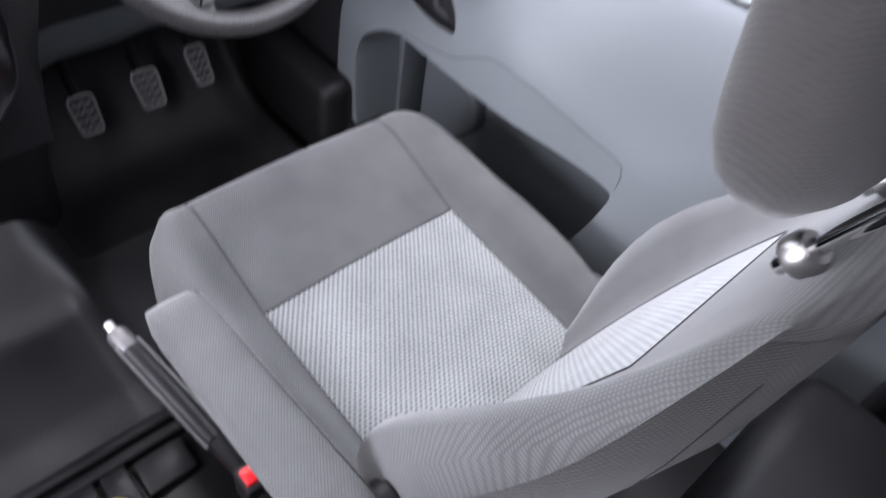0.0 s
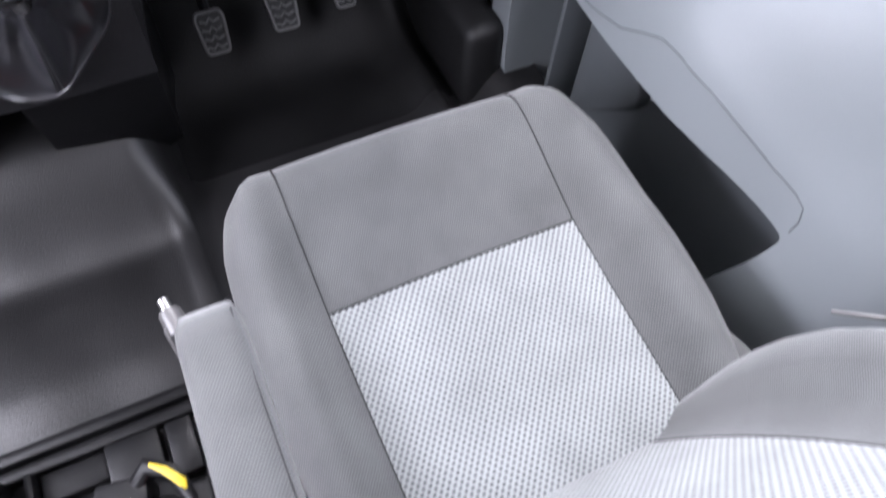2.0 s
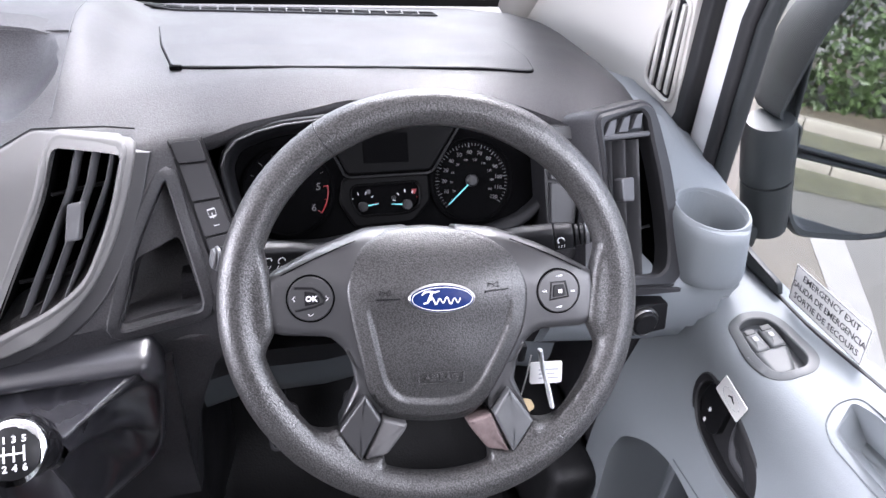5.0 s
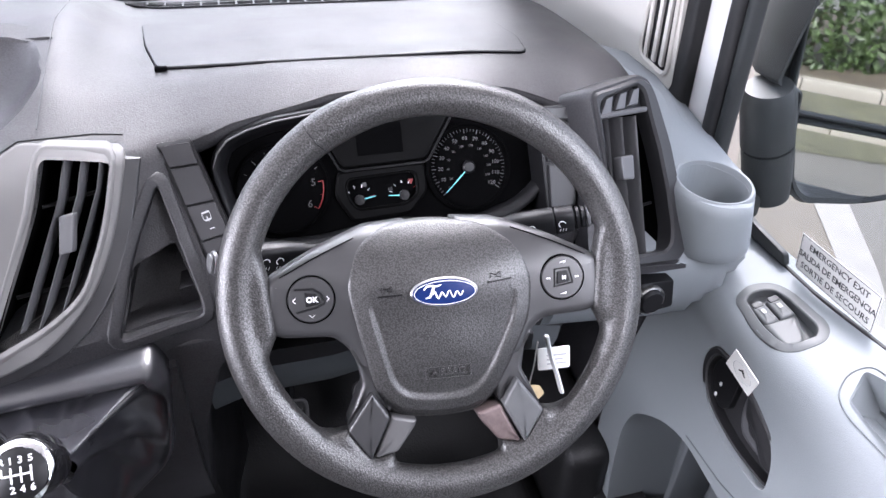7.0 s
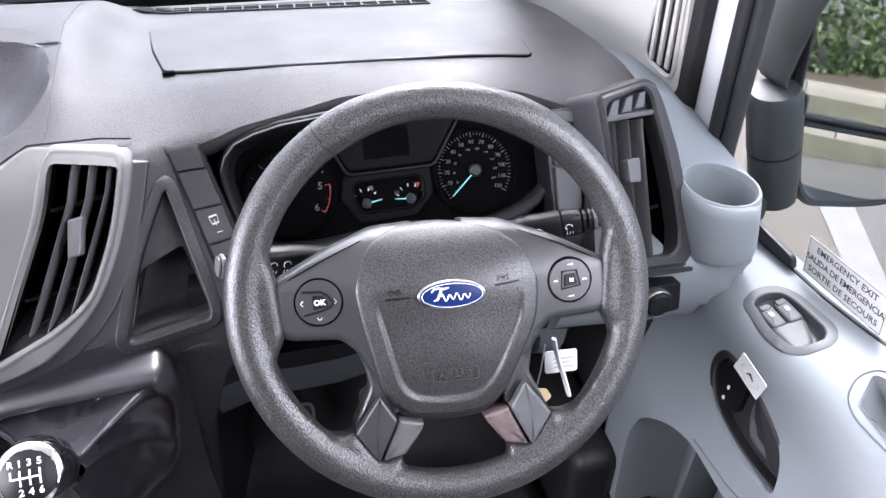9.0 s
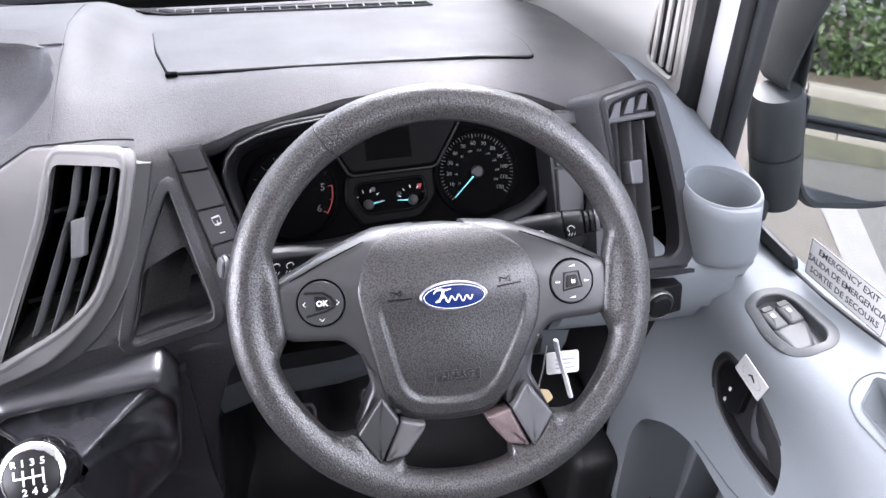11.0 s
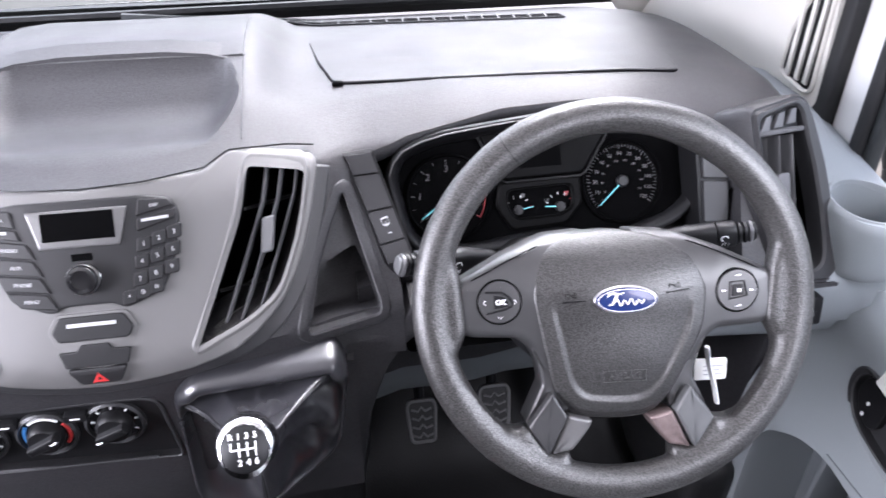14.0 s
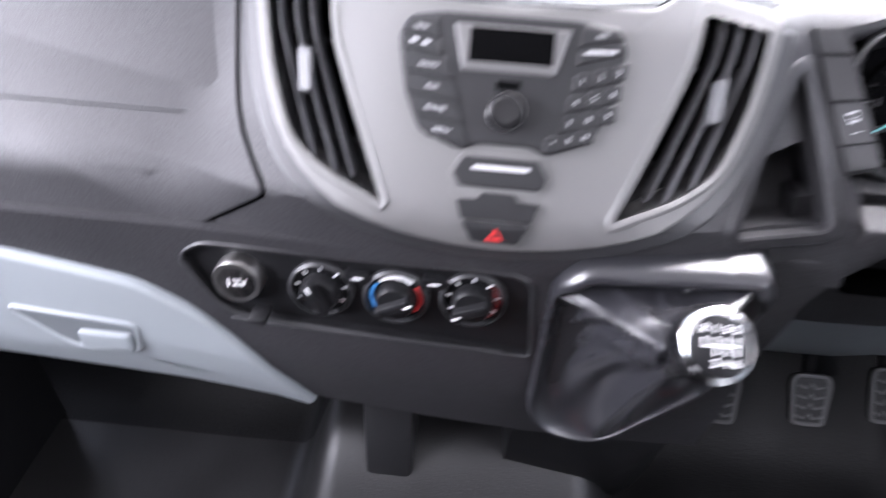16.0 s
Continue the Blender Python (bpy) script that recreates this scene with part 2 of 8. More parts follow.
# lighter than MASK, for the highlight painted along the display panel's edge
MASK_EDGE = mat("instrument_mask_edge_highlight", (0.008, 0.008, 0.0085), 0.45, vary=0.06, spec=0.2)
RED_DIM = mat("dim_red_dial_print", (0.2, 0.012, 0.014), 0.5)


GLASS = glass("clear_window_glass", (0.93, 0.95, 0.94))
MIRROR = mat("mirror_silvering", (0.88, 0.89, 0.88), 0.02, metal=1.0, vary=0.01)


# ---- building tools ----


def V3(*a):
    return Vector(a)


def thing(name, at, label, category, group="", kind=""):
    ob = new(name)
    ob.location = at
    ob.empty_display_size = 0.05
    return tagged(ob, label, category, group, kind)


def origin_of(ob):
    p = Vector((0, 0, 0))
    while ob:
        p += ob.location
        ob = ob.parent
    return p


def part(name, bm, material, parent=None, label="", sharp=40, recalc=True):
    """Links a bmesh, built in the place's own metres, as one mesh object under its thing or part."""
    if recalc:
        bmesh.ops.recalc_face_normals(bm, faces=bm.faces)
    if parent:
        bmesh.ops.translate(bm, vec=-origin_of(parent), verts=bm.verts)
    me = bpy.data.meshes.new(name)
    bm.to_mesh(me)
    bm.free()
    me.materials.append(material)
    for p in me.polygons:
        p.use_smooth = True
    me.set_sharp_from_angle(angle=radians(sharp))
    ob = new(name, me)
    if parent:
        ob.parent = parent
    return tagged(ob, label) if label else ob


def solid(name, bm, material, label, category, group="", kind="", sharp=40):
    """A thing of one mesh."""
    return tagged(part(name, bm, material, None, sharp=sharp), label, category, group, kind)


def piece_of(ob, name, parent, m, label=""):
    """A further part on the same mesh."""
    o = new(name, ob.data)
    o.parent = parent
    o.matrix_local = m
    return tagged(o, label) if label else o


def rounded(pts, r, n=4):
    """A polygon with its corners rounded; r one radius or one a corner."""
    out = []
    k = len(pts)
    for i, p in enumerate(pts):
        p, a, b = Vector(p), Vector(pts[i - 1]), Vector(pts[(i + 1) % k])
        ri = r[i] if isinstance(r, (list, tuple)) else r
        da, db = a - p, b - p
        c = min(ri, da.length * 0.48, db.length * 0.48)
        if c < 1e-5:
            out.append(tuple(p))
            continue
        s, e = p + da.normalized() * c, p + db.normalized() * c
        for j in range(n + 1):
            t = j / n
            out.append(tuple(s * (1 - t) ** 2 + p * 2 * t * (1 - t) + e * t * t))
    return out


def even(pts, n):
    """n points evenly spaced along a closed outline."""
    P = [Vector(p) for p in pts]
    L_ = [0.0]
    for p, q in zip(P, P[1:] + P[:1]):
        L_.append(L_[-1] + (q - p).length)
    out = []
    for i in range(n):
        d = L_[-1] * i / n
        k = max(j for j in range(len(P)) if L_[j] <= d)
        out.append(tuple(P[k].lerp(P[(k + 1) % len(P)], (d - L_[k]) / max(1e-9, L_[k + 1] - L_[k]))))
    return out


def area2(pts):
    return sum(pts[i - 1][0] * p[1] - p[0] * pts[i - 1][1] for i, p in enumerate(pts)) / 2


def inset(pts, d):
    """The outline moved inwards by d."""
    sgn = 1 if area2(pts) > 0 else -1
    out = []
    for i, p in enumerate(pts):
        p = Vector(p)
        a, b = p - Vector(pts[i - 1]), Vector(pts[(i + 1) % len(pts)]) - p
        na, nb = Vector((-a.y, a.x)), Vector((-b.y, b.x))
        n = (na.normalized() if na.length > 1e-9 else Vector((0, 0))) + (nb.normalized() if nb.length > 1e-9 else Vector((0, 0)))
        n = n.normalized() if n.length > 1e-9 else n
        out.append(tuple(p + n * d * sgn))
    return out


def scaled(pts, k):
    c = mid(pts)
    return [tuple(c + (Vector(p) - c) * k) for p in pts]


def mid(pts):
    xs, ys = [p[0] for p in pts], [p[1] for p in pts]
    return Vector(((min(xs) + max(xs)) / 2, (min(ys) + max(ys)) / 2))


def skin(bm, rings, close=True, cap0=False, cap1=False):
    """Quads between rings of equally many points. Returns the rings' vertices."""
    vs = [[bm.verts.new(p) for p in r] for r in rings]
    n = len(vs[0])
    for a, b in zip(vs, vs[1:]):
        for i in range(n if close else n - 1):
            j = (i + 1) % n
            bm.faces.new((a[i], a[j], b[j], b[i]))
    if cap0:
        bm.faces.new(vs[0][::-1])
    if cap1:
        bm.faces.new(vs[-1])
    return vs


def plate(outline, f, h0, h1, r=0.0015, seg=2, fill=3, back=True, dome=0.0, centre=None, bm=None):
    """A plate of an outline on a surface: f(a, b, h) gives the point at height h over the surface. Rounded rim, from height h0 to h1."""
    bm = bm or bmesh.new()
    rings = [[f(a, b, h0) for a, b in outline], [f(a, b, h1 - r) for a, b in outline]]
    for j in range(1, seg + 1):
        w = j / seg * math.pi / 2
        o = inset(outline, r * (1 - math.cos(w)))
        rings.append([f(a, b, h1 - r + r * math.sin(w)) for a, b in o])
    rings.append([f(a, b, h1) for a, b in inset(outline, r * 1.25)])
    o = inset(outline, r * 1.25)
    c = Vector(centre) if centre else mid(o)
    for j in range(1, fill + 1):
        s = 1 - j / (fill + 1)
        rings.append([f(*(c + (Vector(p) - c) * s), h1 + dome * (1 - s * s)) for p in o])
    vs = skin(bm, rings, cap0=back)
    tip = bm.verts.new(f(c[0], c[1], h1 + dome))
    top = vs[-1]
    for i in range(len(top)):
        bm.faces.new((top[i], top[(i + 1) % len(top)], tip))
    return bm


def frame_plate(outline, inner, f, h0, h1, r=0.0015, depth=None, bm=None):
    """A rim between two outlines of equally many points, with rounded edges and, with depth, walls down inside."""
    bm = bm or bmesh.new()
    rings = [[f(a, b, h0) for a, b in outline], [f(a, b, h1 - r) for a, b in outline]]
    rings.append([f(a, b, h1) for a, b in inset(outline, r)])
    rings.append([f(a, b, h1) for a, b in inset(inner, -r)])
    rings.append([f(a, b, h1 - r) for a, b in inner])
    rings.append([f(a, b, h0 if depth is None else -depth) for a, b in inner])
    skin(bm, rings)
    return bm


def cup(outline, f, h0, depth, r=0.004, bm=None, shrink=0.0):
    """A recess: walls from height h0 down to -depth, and a bottom."""
    bm = bm or bmesh.new()
    low = inset(outline, shrink)
    rings = [[f(a, b, h0) for a, b in outline], [f(a, b, -depth + r) for a, b in low], [f(a, b, -depth) for a, b in inset(low, r)]]
    vs = skin(bm, rings)
    c = mid(low)
    tip = bm.verts.new(f(c[0], c[1], -depth))
    for i in range(len(vs[-1])):
        bm.faces.new((vs[-1][i], vs[-1][(i + 1) % len(vs[-1])], tip))
    return bm


def tube(points, radius, n=8, closed=False, bm=None, flat=1.0, caps=True):
    """A round bar along points; radius one number or one a point; flat squeezes it along its second axis."""
    bm = bm or bmesh.new()
    P = [Vector(p) for p in points]
    k = len(P)
    rings = []
    side = None
    for i, p in enumerate(P):
        d = (P[(i + 1) % k] - P[i - 1]) if closed or 0 < i < k - 1 else (P[1] - P[0] if i == 0 else P[-1] - P[-2])
        d.normalize()
        if side is None:
            side = d.cross(Vector((0, 0, 1)) if abs(d.z) < 0.9 else Vector((1, 0, 0))).normalized()
        side = (side - d * side.dot(d)).normalized()
        up = d.cross(side)
        r = radius[i] if isinstance(radius, (list, tuple)) else radius
        rings.append([p + side * (r * math.cos(a)) + up * (r * flat * math.sin(a)) for a in (2 * math.pi * j / n for j in range(n))])
    if closed:
        rings.append(rings[0])
        vs = skin(bm, rings)
        bmesh.ops.remove_doubles(bm, verts=bm.verts, dist=1e-6)
    else:
        skin(bm, rings, cap0=caps, cap1=caps)
    return bm


def turned(profile, base, axis, n=24, bm=None, caps=True):
    """A turned solid: profile rows (radius, height along the axis)."""
    bm = bm or bmesh.new()
    base, axis = Vector(base), Vector(axis).normalized()
    u = axis.orthogonal().normalized()
    v = axis.cross(u)
    rings = [[base + axis * h + u * (r * math.cos(a)) + v * (r * math.sin(a)) for a in (2 * math.pi * j / n for j in range(n))] for r, h in profile]
    skin(bm, rings, cap0=caps, cap1=caps)
    return bm


def block(x0, x1, y0, y1, z0, z1, r=0.003, seg=2, bm=None, turn=None):
    """A box with rounded edges, in the place's metres; turn: a matrix laid on it."""
    own = bmesh.new()
    bmesh.ops.create_cube(own, size=1.0)
    bmesh.ops.scale(own, vec=(x1 - x0, y1 - y0, z1 - z0), verts=own.verts)
    bmesh.ops.translate(own, vec=((x0 + x1) / 2, (y0 + y1) / 2, (z0 + z1) / 2), verts=own.verts)
    if r:
        bmesh.ops.bevel(own, geom=own.edges[:], offset=r, segments=seg, affect="EDGES", profile=0.5)
    if turn:
        bmesh.ops.transform(own, matrix=turn, verts=own.verts)
    if bm is None:
        return own
    me = bpy.data.meshes.new("t")
    own.to_mesh(me)
    own.free()
    bm.from_mesh(me)
    bpy.data.meshes.remove(me)
    return bm


def prism(outline, f, h0, h1, bm=None):
    bm = bm or bmesh.new()
    skin(bm, [[f(a, b, h0) for a, b in outline], [f(a, b, h1) for a, b in outline]], cap0=True, cap1=True)
    return bm


def carve(ob, cutters):
    """Cuts the given solids out of a mesh object for good."""
    made = []
    for bm in cutters:
        bmesh.ops.recalc_face_normals(bm, faces=bm.faces)
        me = bpy.data.meshes.new("cutter")
        bm.to_mesh(me)
        bm.free()
        c = new("cutter", me)
        c.location = origin_of(ob.parent) * -1 if ob.parent else (0, 0, 0)
        c.parent = ob.parent
        made.append(c)
        mod = ob.modifiers.new("cut", "BOOLEAN")
        mod.operation, mod.solver, mod.object = "DIFFERENCE", "EXACT", c
    bpy.context.view_layer.update()
    me = bpy.data.meshes.new_from_object(ob.evaluated_get(bpy.context.evaluated_depsgraph_get()))
    ob.modifiers.clear()
    old = ob.data
    ob.data = me
    for p in me.polygons:
        p.use_smooth = True
        p.material_index = 0
    me.set_sharp_from_angle(angle=radians(35))
    bpy.data.meshes.remove(old)
    for c in made:
        d = c.data
        bpy.data.objects.remove(c)
        bpy.data.meshes.remove(d)
    return ob


def blend(ob, voxel, rounds):
    """Melts the overlapping pieces of a mesh into one skin with soft fillets."""
    melt = ob.modifiers.new("melt", "REMESH")
    melt.mode, melt.voxel_size = "VOXEL", voxel
    ease_ = ob.modifiers.new("ease", "SMOOTH")
    ease_.factor, ease_.iterations = 0.5, rounds
    bpy.context.view_layer.update()
    me = bpy.data.meshes.new_from_object(ob.evaluated_get(bpy.context.evaluated_depsgraph_get()))
    ob.modifiers.clear()
    old = ob.data
    ob.data = me
    if not me.materials:
        me.materials.append(old.materials[0])
    for p in me.polygons:
        p.use_smooth = True
        p.material_index = 0
    bpy.data.meshes.remove(old)
    return ob


def words(name, body, size, m, material, parent=None, label="", align="CENTER", bold=0.0, raise_=0.0003, spread=1.0):
    """Lettering in the built-in font, laid flat on the plane of the matrix m (x along the line, z out of it)."""
    cu = bpy.data.curves.new(name, "FONT")
    cu.body, cu.size, cu.align_x, cu.align_y, cu.extrude, cu.offset, cu.space_character = body, size, align, "CENTER", raise_, bold, spread
    cu.resolution_u = 2
    tmp = bpy.data.objects.new(name, cu)
    scene.collection.objects.link(tmp)
    bpy.context.view_layer.update()
    me = bpy.data.meshes.new_from_object(tmp.evaluated_get(bpy.context.evaluated_depsgraph_get()))
    bpy.data.objects.remove(tmp)
    bpy.data.curves.remove(cu)
    bm = bmesh.new()
    bm.from_mesh(me)
    bpy.data.meshes.remove(me)
    bmesh.ops.transform(bm, matrix=m, verts=bm.verts)
    return part(name, bm, material, parent, label, recalc=False)


def basis(o, u, v):
    """A matrix with origin o, x along u, y along v and z along their normal."""
    u, v = Vector(u).normalized(), Vector(v).normalized()
    n = u.cross(v).normalized()
    v = n.cross(u)
    m = Matrix((u, v, n)).transposed().to_4x4()
    m.translation = o
    return m


def on(m):
    """The mapping of a flat surface given by basis()."""
    return lambda a, b, h: m @ Vector((a, b, h))


def ellipse(cx, cy, rx, ry, n=24):
    return [(cx + rx * math.cos(2 * math.pi * i / n), cy + ry * math.sin(2 * math.pi * i / n)) for i in range(n)]


def box2(x0, x1, y0, y1, r=0.002, n=3):
    return rounded([(x0, y0), (x1, y0), (x1, y1), (x0, y1)], r, n)


def lerp(rows, x):
    """Straight lines between rows (x, y)."""
    if x <= rows[0][0]:
        return rows[0][1]
    for (a, p), (b, q) in zip(rows, rows[1:]):
        if x <= b:
            return p + (q - p) * (x - a) / (b - a)
    return rows[-1][1]


def ease(a, b, x):
    t = min(1, max(0, (x - a) / (b - a)))
    return t * t * (3 - 2 * t)


# ---- dashboard ----


def dash_y(x, z):
    """Depth of the dashboard's face: leaning back above 0.71 m, curved away from the middle."""
    base = 0.073 + (0.61 * (z - 0.71) if z > 0.71 else 0.1 * (0.71 - z))
    k = max(0.15, 0.55 + 4 * (z - 0.71)) if z < 0.71 else 0.55 + 5 * (z - 0.71) if z < 0.84 else min(2.2, 1.2 + 45 * (z - 0.84))
    return base + k * min(abs(x), 0.27) ** 2


def on_dash(x, z, h):
    lean = ease(0.69, 0.73, z)
    return Vector((x, dash_y(x, z) - h * (1 - 0.15 * lean), z + h * 0.52 * lean))


def hump(x):
    return 1 - ease(0.15, 0.225, abs(x))


def top_z(x, y):
    """Height of the dashboard's top."""
    side = lerp([(0.2, 0.85), (0.26, 0.858), (0.31, 0.862), (0.37, 0.863), (0.45, 0.86), (0.58, 0.849), (0.68, 0.832), (0.8, 0.795), (0.95, 0.75)], y)
    side += 0.012 * (1 - ease(0.1, 0.27, abs(x - 0.51))) * (1 - ease(0.3, 0.42, y))
    centre = lerp([(0.16, 0.853), (0.19, 0.859), (0.235, 0.869), (0.265, 0.876), (0.35, 0.893), (0.405, 0.904), (0.44, 0.907), (0.55, 0.892), (0.68, 0.855), (0.8, 0.8), (0.95, 0.75)], y)
    h = hump(x)
    return side * (1 - h) + centre * h


def on_top(x, y, h):
    return Vector((x, y, top_z(x, y) + h))


dashboard = thing("dashboard", (0.0, 0.45, 0.66), "charcoal grained plastic van dashboard with silver centre panel", "dashboard")
xs = sorted(set([round(-0.96 + i * 0.03, 4) for i in range(61)] + [-0.19, -0.18, -0.17, -0.16, -0.15, 0.15, 0.16, 0.17, 0.18, 0.19, 0.825]))
xs = [x for x in xs if x <= 0.831] + [0.838, 0.843, 0.846]
rings = []
for x in xs:
    zb = 0.842 + 0.011 * hump(x)
    row = [(dash_y(x, z), z) for z in (0.655, 0.68, 0.7, 0.71, 0.72, 0.74, 0.76, 0.78, 0.8, 0.815, 0.83)] + [(dash_y(x, zb), zb)]
    y0 = row[-1][0]
    fall = 0.012 * ease(0.76, 0.831, x) + 0.03 * ease(0.828, 0.848, x) ** 2
    for j, y in enumerate((0.012, 0.028, 0.05, 0.08)):
        row.append((y0 + y, (zb * (1 - (j + 1) / 4.6) + top_z(x, y0 + y) * (j + 1) / 4.6)))
    y1 = y0 + 0.1
    for j in range(14):
        y = y1 + (0.9 - y1) * j / 13
        row.append((y, top_z(x, y)))
    row += [(0.9, 0.66), (0.6, 0.655), (0.4, 0.655)]
    rings.append([V3(x, y, z - fall * ease(0.7, 0.8, z)) for y, z in row])


def shell_y(x, z):
    """Where the shell's face reaches a height, at the ring nearest to x."""
    r = min(rings, key=lambda q: abs(q[0].x - x))
    for p, q in zip(r, r[1:]):
        if p.z <= z <= q.z:
            return p.y + (q.y - p.y) * (z - p.z) / max(1e-6, q.z - p.z)
    return r[15].y


bm = bmesh.new()
skin(bm, rings, cap0=True, cap1=True)
shell = part("upper_shell", bm, CHARCOAL, dashboard)

VENT_IN = [(0.718, 0.096), (0.823, 0.149), (0.856, 0.158)]
VENT_OUT = [(0.718, 0.1), (0.733, 0.15), (0.749, 0.18), (0.792, 0.204), (0.843, 0.218), (0.856, 0.218)]
vent_pts = rounded([(0.095, 0.717), (0.15, 0.733), (0.18, 0.75), (0.204, 0.793), (0.218, 0.842), (0.158, 0.856), (0.15, 0.823)], [0.002, 0.02, 0.012, 0.02, 0.006, 0.006, 0.02], 3)
vent_left = [(-x, z) for x, z in vent_pts]
cluster_hole = rounded([(0.262, 0.832), (0.295, 0.838), (0.335, 0.846), (0.45, 0.858), (0.56, 0.86), (0.66, 0.853), (0.727, 0.838), (0.732, 0.8), (0.7, 0.64), (0.31, 0.64), (0.31, 0.735), (0.294, 0.745)], 0.012, 3)
pocket = rounded([(0.255, 0.812), (0.288, 0.706), (0.203, 0.702), (0.225, 0.765)], [0.006, 0.014, 0.01, 0.02], 4)
pocket_low = rounded([(0.264, 0.766), (0.284, 0.709), (0.207, 0.705), (0.222, 0.757)], 0.006, 3)
along_y = lambda x, z, h: Vector((x, h, z))
across = lambda y, z, h: Vector((h, y, z))
tray = [(0.222, 0.8665), (0.25, 0.862), (0.28, 0.857), (0.308, 0.8555), (0.328, 0.859), (0.345, 0.867), (0.37, 0.8825), (0.392, 0.897), (0.398, 0.912), (0.38, 0.97), (0.2, 0.97), (0.2, 0.89)]


def scoop():
    """The open tray, its sides rising softly."""
    bm = bmesh.new()
    rows = []
    for x in (-0.154, -0.15, -0.144, -0.136, -0.128, -0.12, -0.11, -0.1, -0.07, 0, 0.07, 0.1, 0.11, 0.12, 0.128, 0.136, 0.144, 0.15, 0.154):
        k = max(0, (abs(x) - 0.1) / 0.054)
        rows.append([V3(x, y, min(z + (0.036 * k ** 2 * ease(0.215, 0.26, y) if z < 0.899 else 0), max(z, 0.899))) for y, z in tray])
    skin(bm, rows, cap0=True, cap1=True)
    return bm


shelf = rounded([(-0.268, 0.44), (-0.262, 0.4), (-0.292, 0.32), (-0.36, 0.288), (-0.85, 0.285), (-0.85, 0.41), (-0.45, 0.412), (-0.35, 0.434)], [0.006, 0.03, 0.04, 0.03, 0.02, 0.02, 0.05, 0.05], 4)
in_plan = lambda x, y, h: Vector((x, y, h))
carve(shell, [
    prism(cluster_hole, along_y, -0.1, 0.345),
    prism(vent_pts, along_y, -0.1, 0.3), prism(vent_left, along_y, -0.1, 0.3),
    plate(pocket, on_dash, 0.05, -0.012, 0.0, 1, 2), plate(pocket_low, on_dash, 0.05, -0.05, 0.0, 1, 2),
    scoop(),
    prism(shelf, in_plan, 0.768, 0.95),
])
# rounded brow over the instruments
brow = [(0.262, 0.826), (0.278, 0.836), (0.3, 0.8395), (0.335, 0.846), (0.39, 0.8525), (0.45, 0.858), (0.51, 0.8595), (0.56, 0.86), (0.61, 0.857), (0.66, 0.853), (0.7, 0.846), (0.727, 0.838), (0.734, 0.815)]
part("brow", tube([V3(x, shell_y(x, z) + 0.012, z - 0.0095) for x, z in brow], [0.005] + [0.0125] * 11 + [0.006], 18), CHARCOAL, dashboard)
# black lining of the instrument recess
lining = bmesh.new()
skin(lining, [[V3(x, (shell_y(x, z) if z > 0.7 else 0.1) + d, z) for x, z in inset(cluster_hole, 0.0015)] for d in (0.012,)] + [[V3(x, 0.3425, z) for x, z in inset(cluster_hole, 0.0015)]], cap1=True)
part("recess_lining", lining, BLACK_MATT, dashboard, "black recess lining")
# raised lip round the open pocket and the row of seams
part("pocket_lip", frame_plate(inset(pocket, -0.012), pocket, on_dash, -0.001, 0.002, 0.0018, 0.008), CHARCOAL, dashboard)
lip = bmesh.new()
skin(lip, [[V3(x, y - 0.02 * (abs(x) / 0.15) ** 4, z - 0.012 * (abs(x) / 0.15) ** 4) for y, z in ((0.404, 0.896), (0.397, 0.9), (0.4, 0.9065), (0.43, 0.911), (0.43, 0.894))] for x in (-0.158, -0.15, -0.135, -0.11, -0.06, 0, 0.06, 0.11, 0.135, 0.15, 0.158)], cap0=True, cap1=True)
part("tray_hood", lip, CHARCOAL, dashboard)

gusset = [(0.225, 0.68), (0.298, 0.682), (0.318, 0.71), (0.385, 0.712), (0.355, 0.694), (0.335, 0.679), (0.31, 0.659), (0.29, 0.634), (0.277, 0.597), (0.267, 0.558), (0.256, 0.473), (0.25, 0.42), (0.2, 0.42)]
bm = bmesh.new()
skin(bm, [[V3(x, dash_y(x, min(z, 0.7)) + d, z) for x, z in inset(gusset, e)] for d, e in ((0.12, 0.0), (0.008, 0.0), (0.003, 0.002), (0.0012, 0.006))], cap0=True, cap1=True)
part("column_corner", bm, CHARCOAL, dashboard)
# storage lid on the top, with its dark gap and finger notch
lid = rounded([(0.229, 0.548), (0.241, 0.45), (0.258, 0.374), (0.36, 0.36), (0.5, 0.35), (0.62, 0.343), (0.703, 0.34), (0.712, 0.4), (0.7, 0.47), (0.66, 0.552)], 0.012, 4)
part("lid_gap", plate(inset(lid, -0.0011), on_top, -0.01, 0.0008, 0.0004, 1, 5, centre=(0.48, 0.45)), BLACK_MATT, dashboard)
part("storage_lid", plate(lid, on_top, 0.0, 0.0028, 0.0018, 2, 6, centre=(0.48, 0.45)), CHARCOAL, dashboard)
part("lid_notch", plate(box2(0.256, 0.27, 0.366, 0.3735, 0.0025), on_top, 0, 0.0042, 0.001), BLACK_MATT, dashboard)
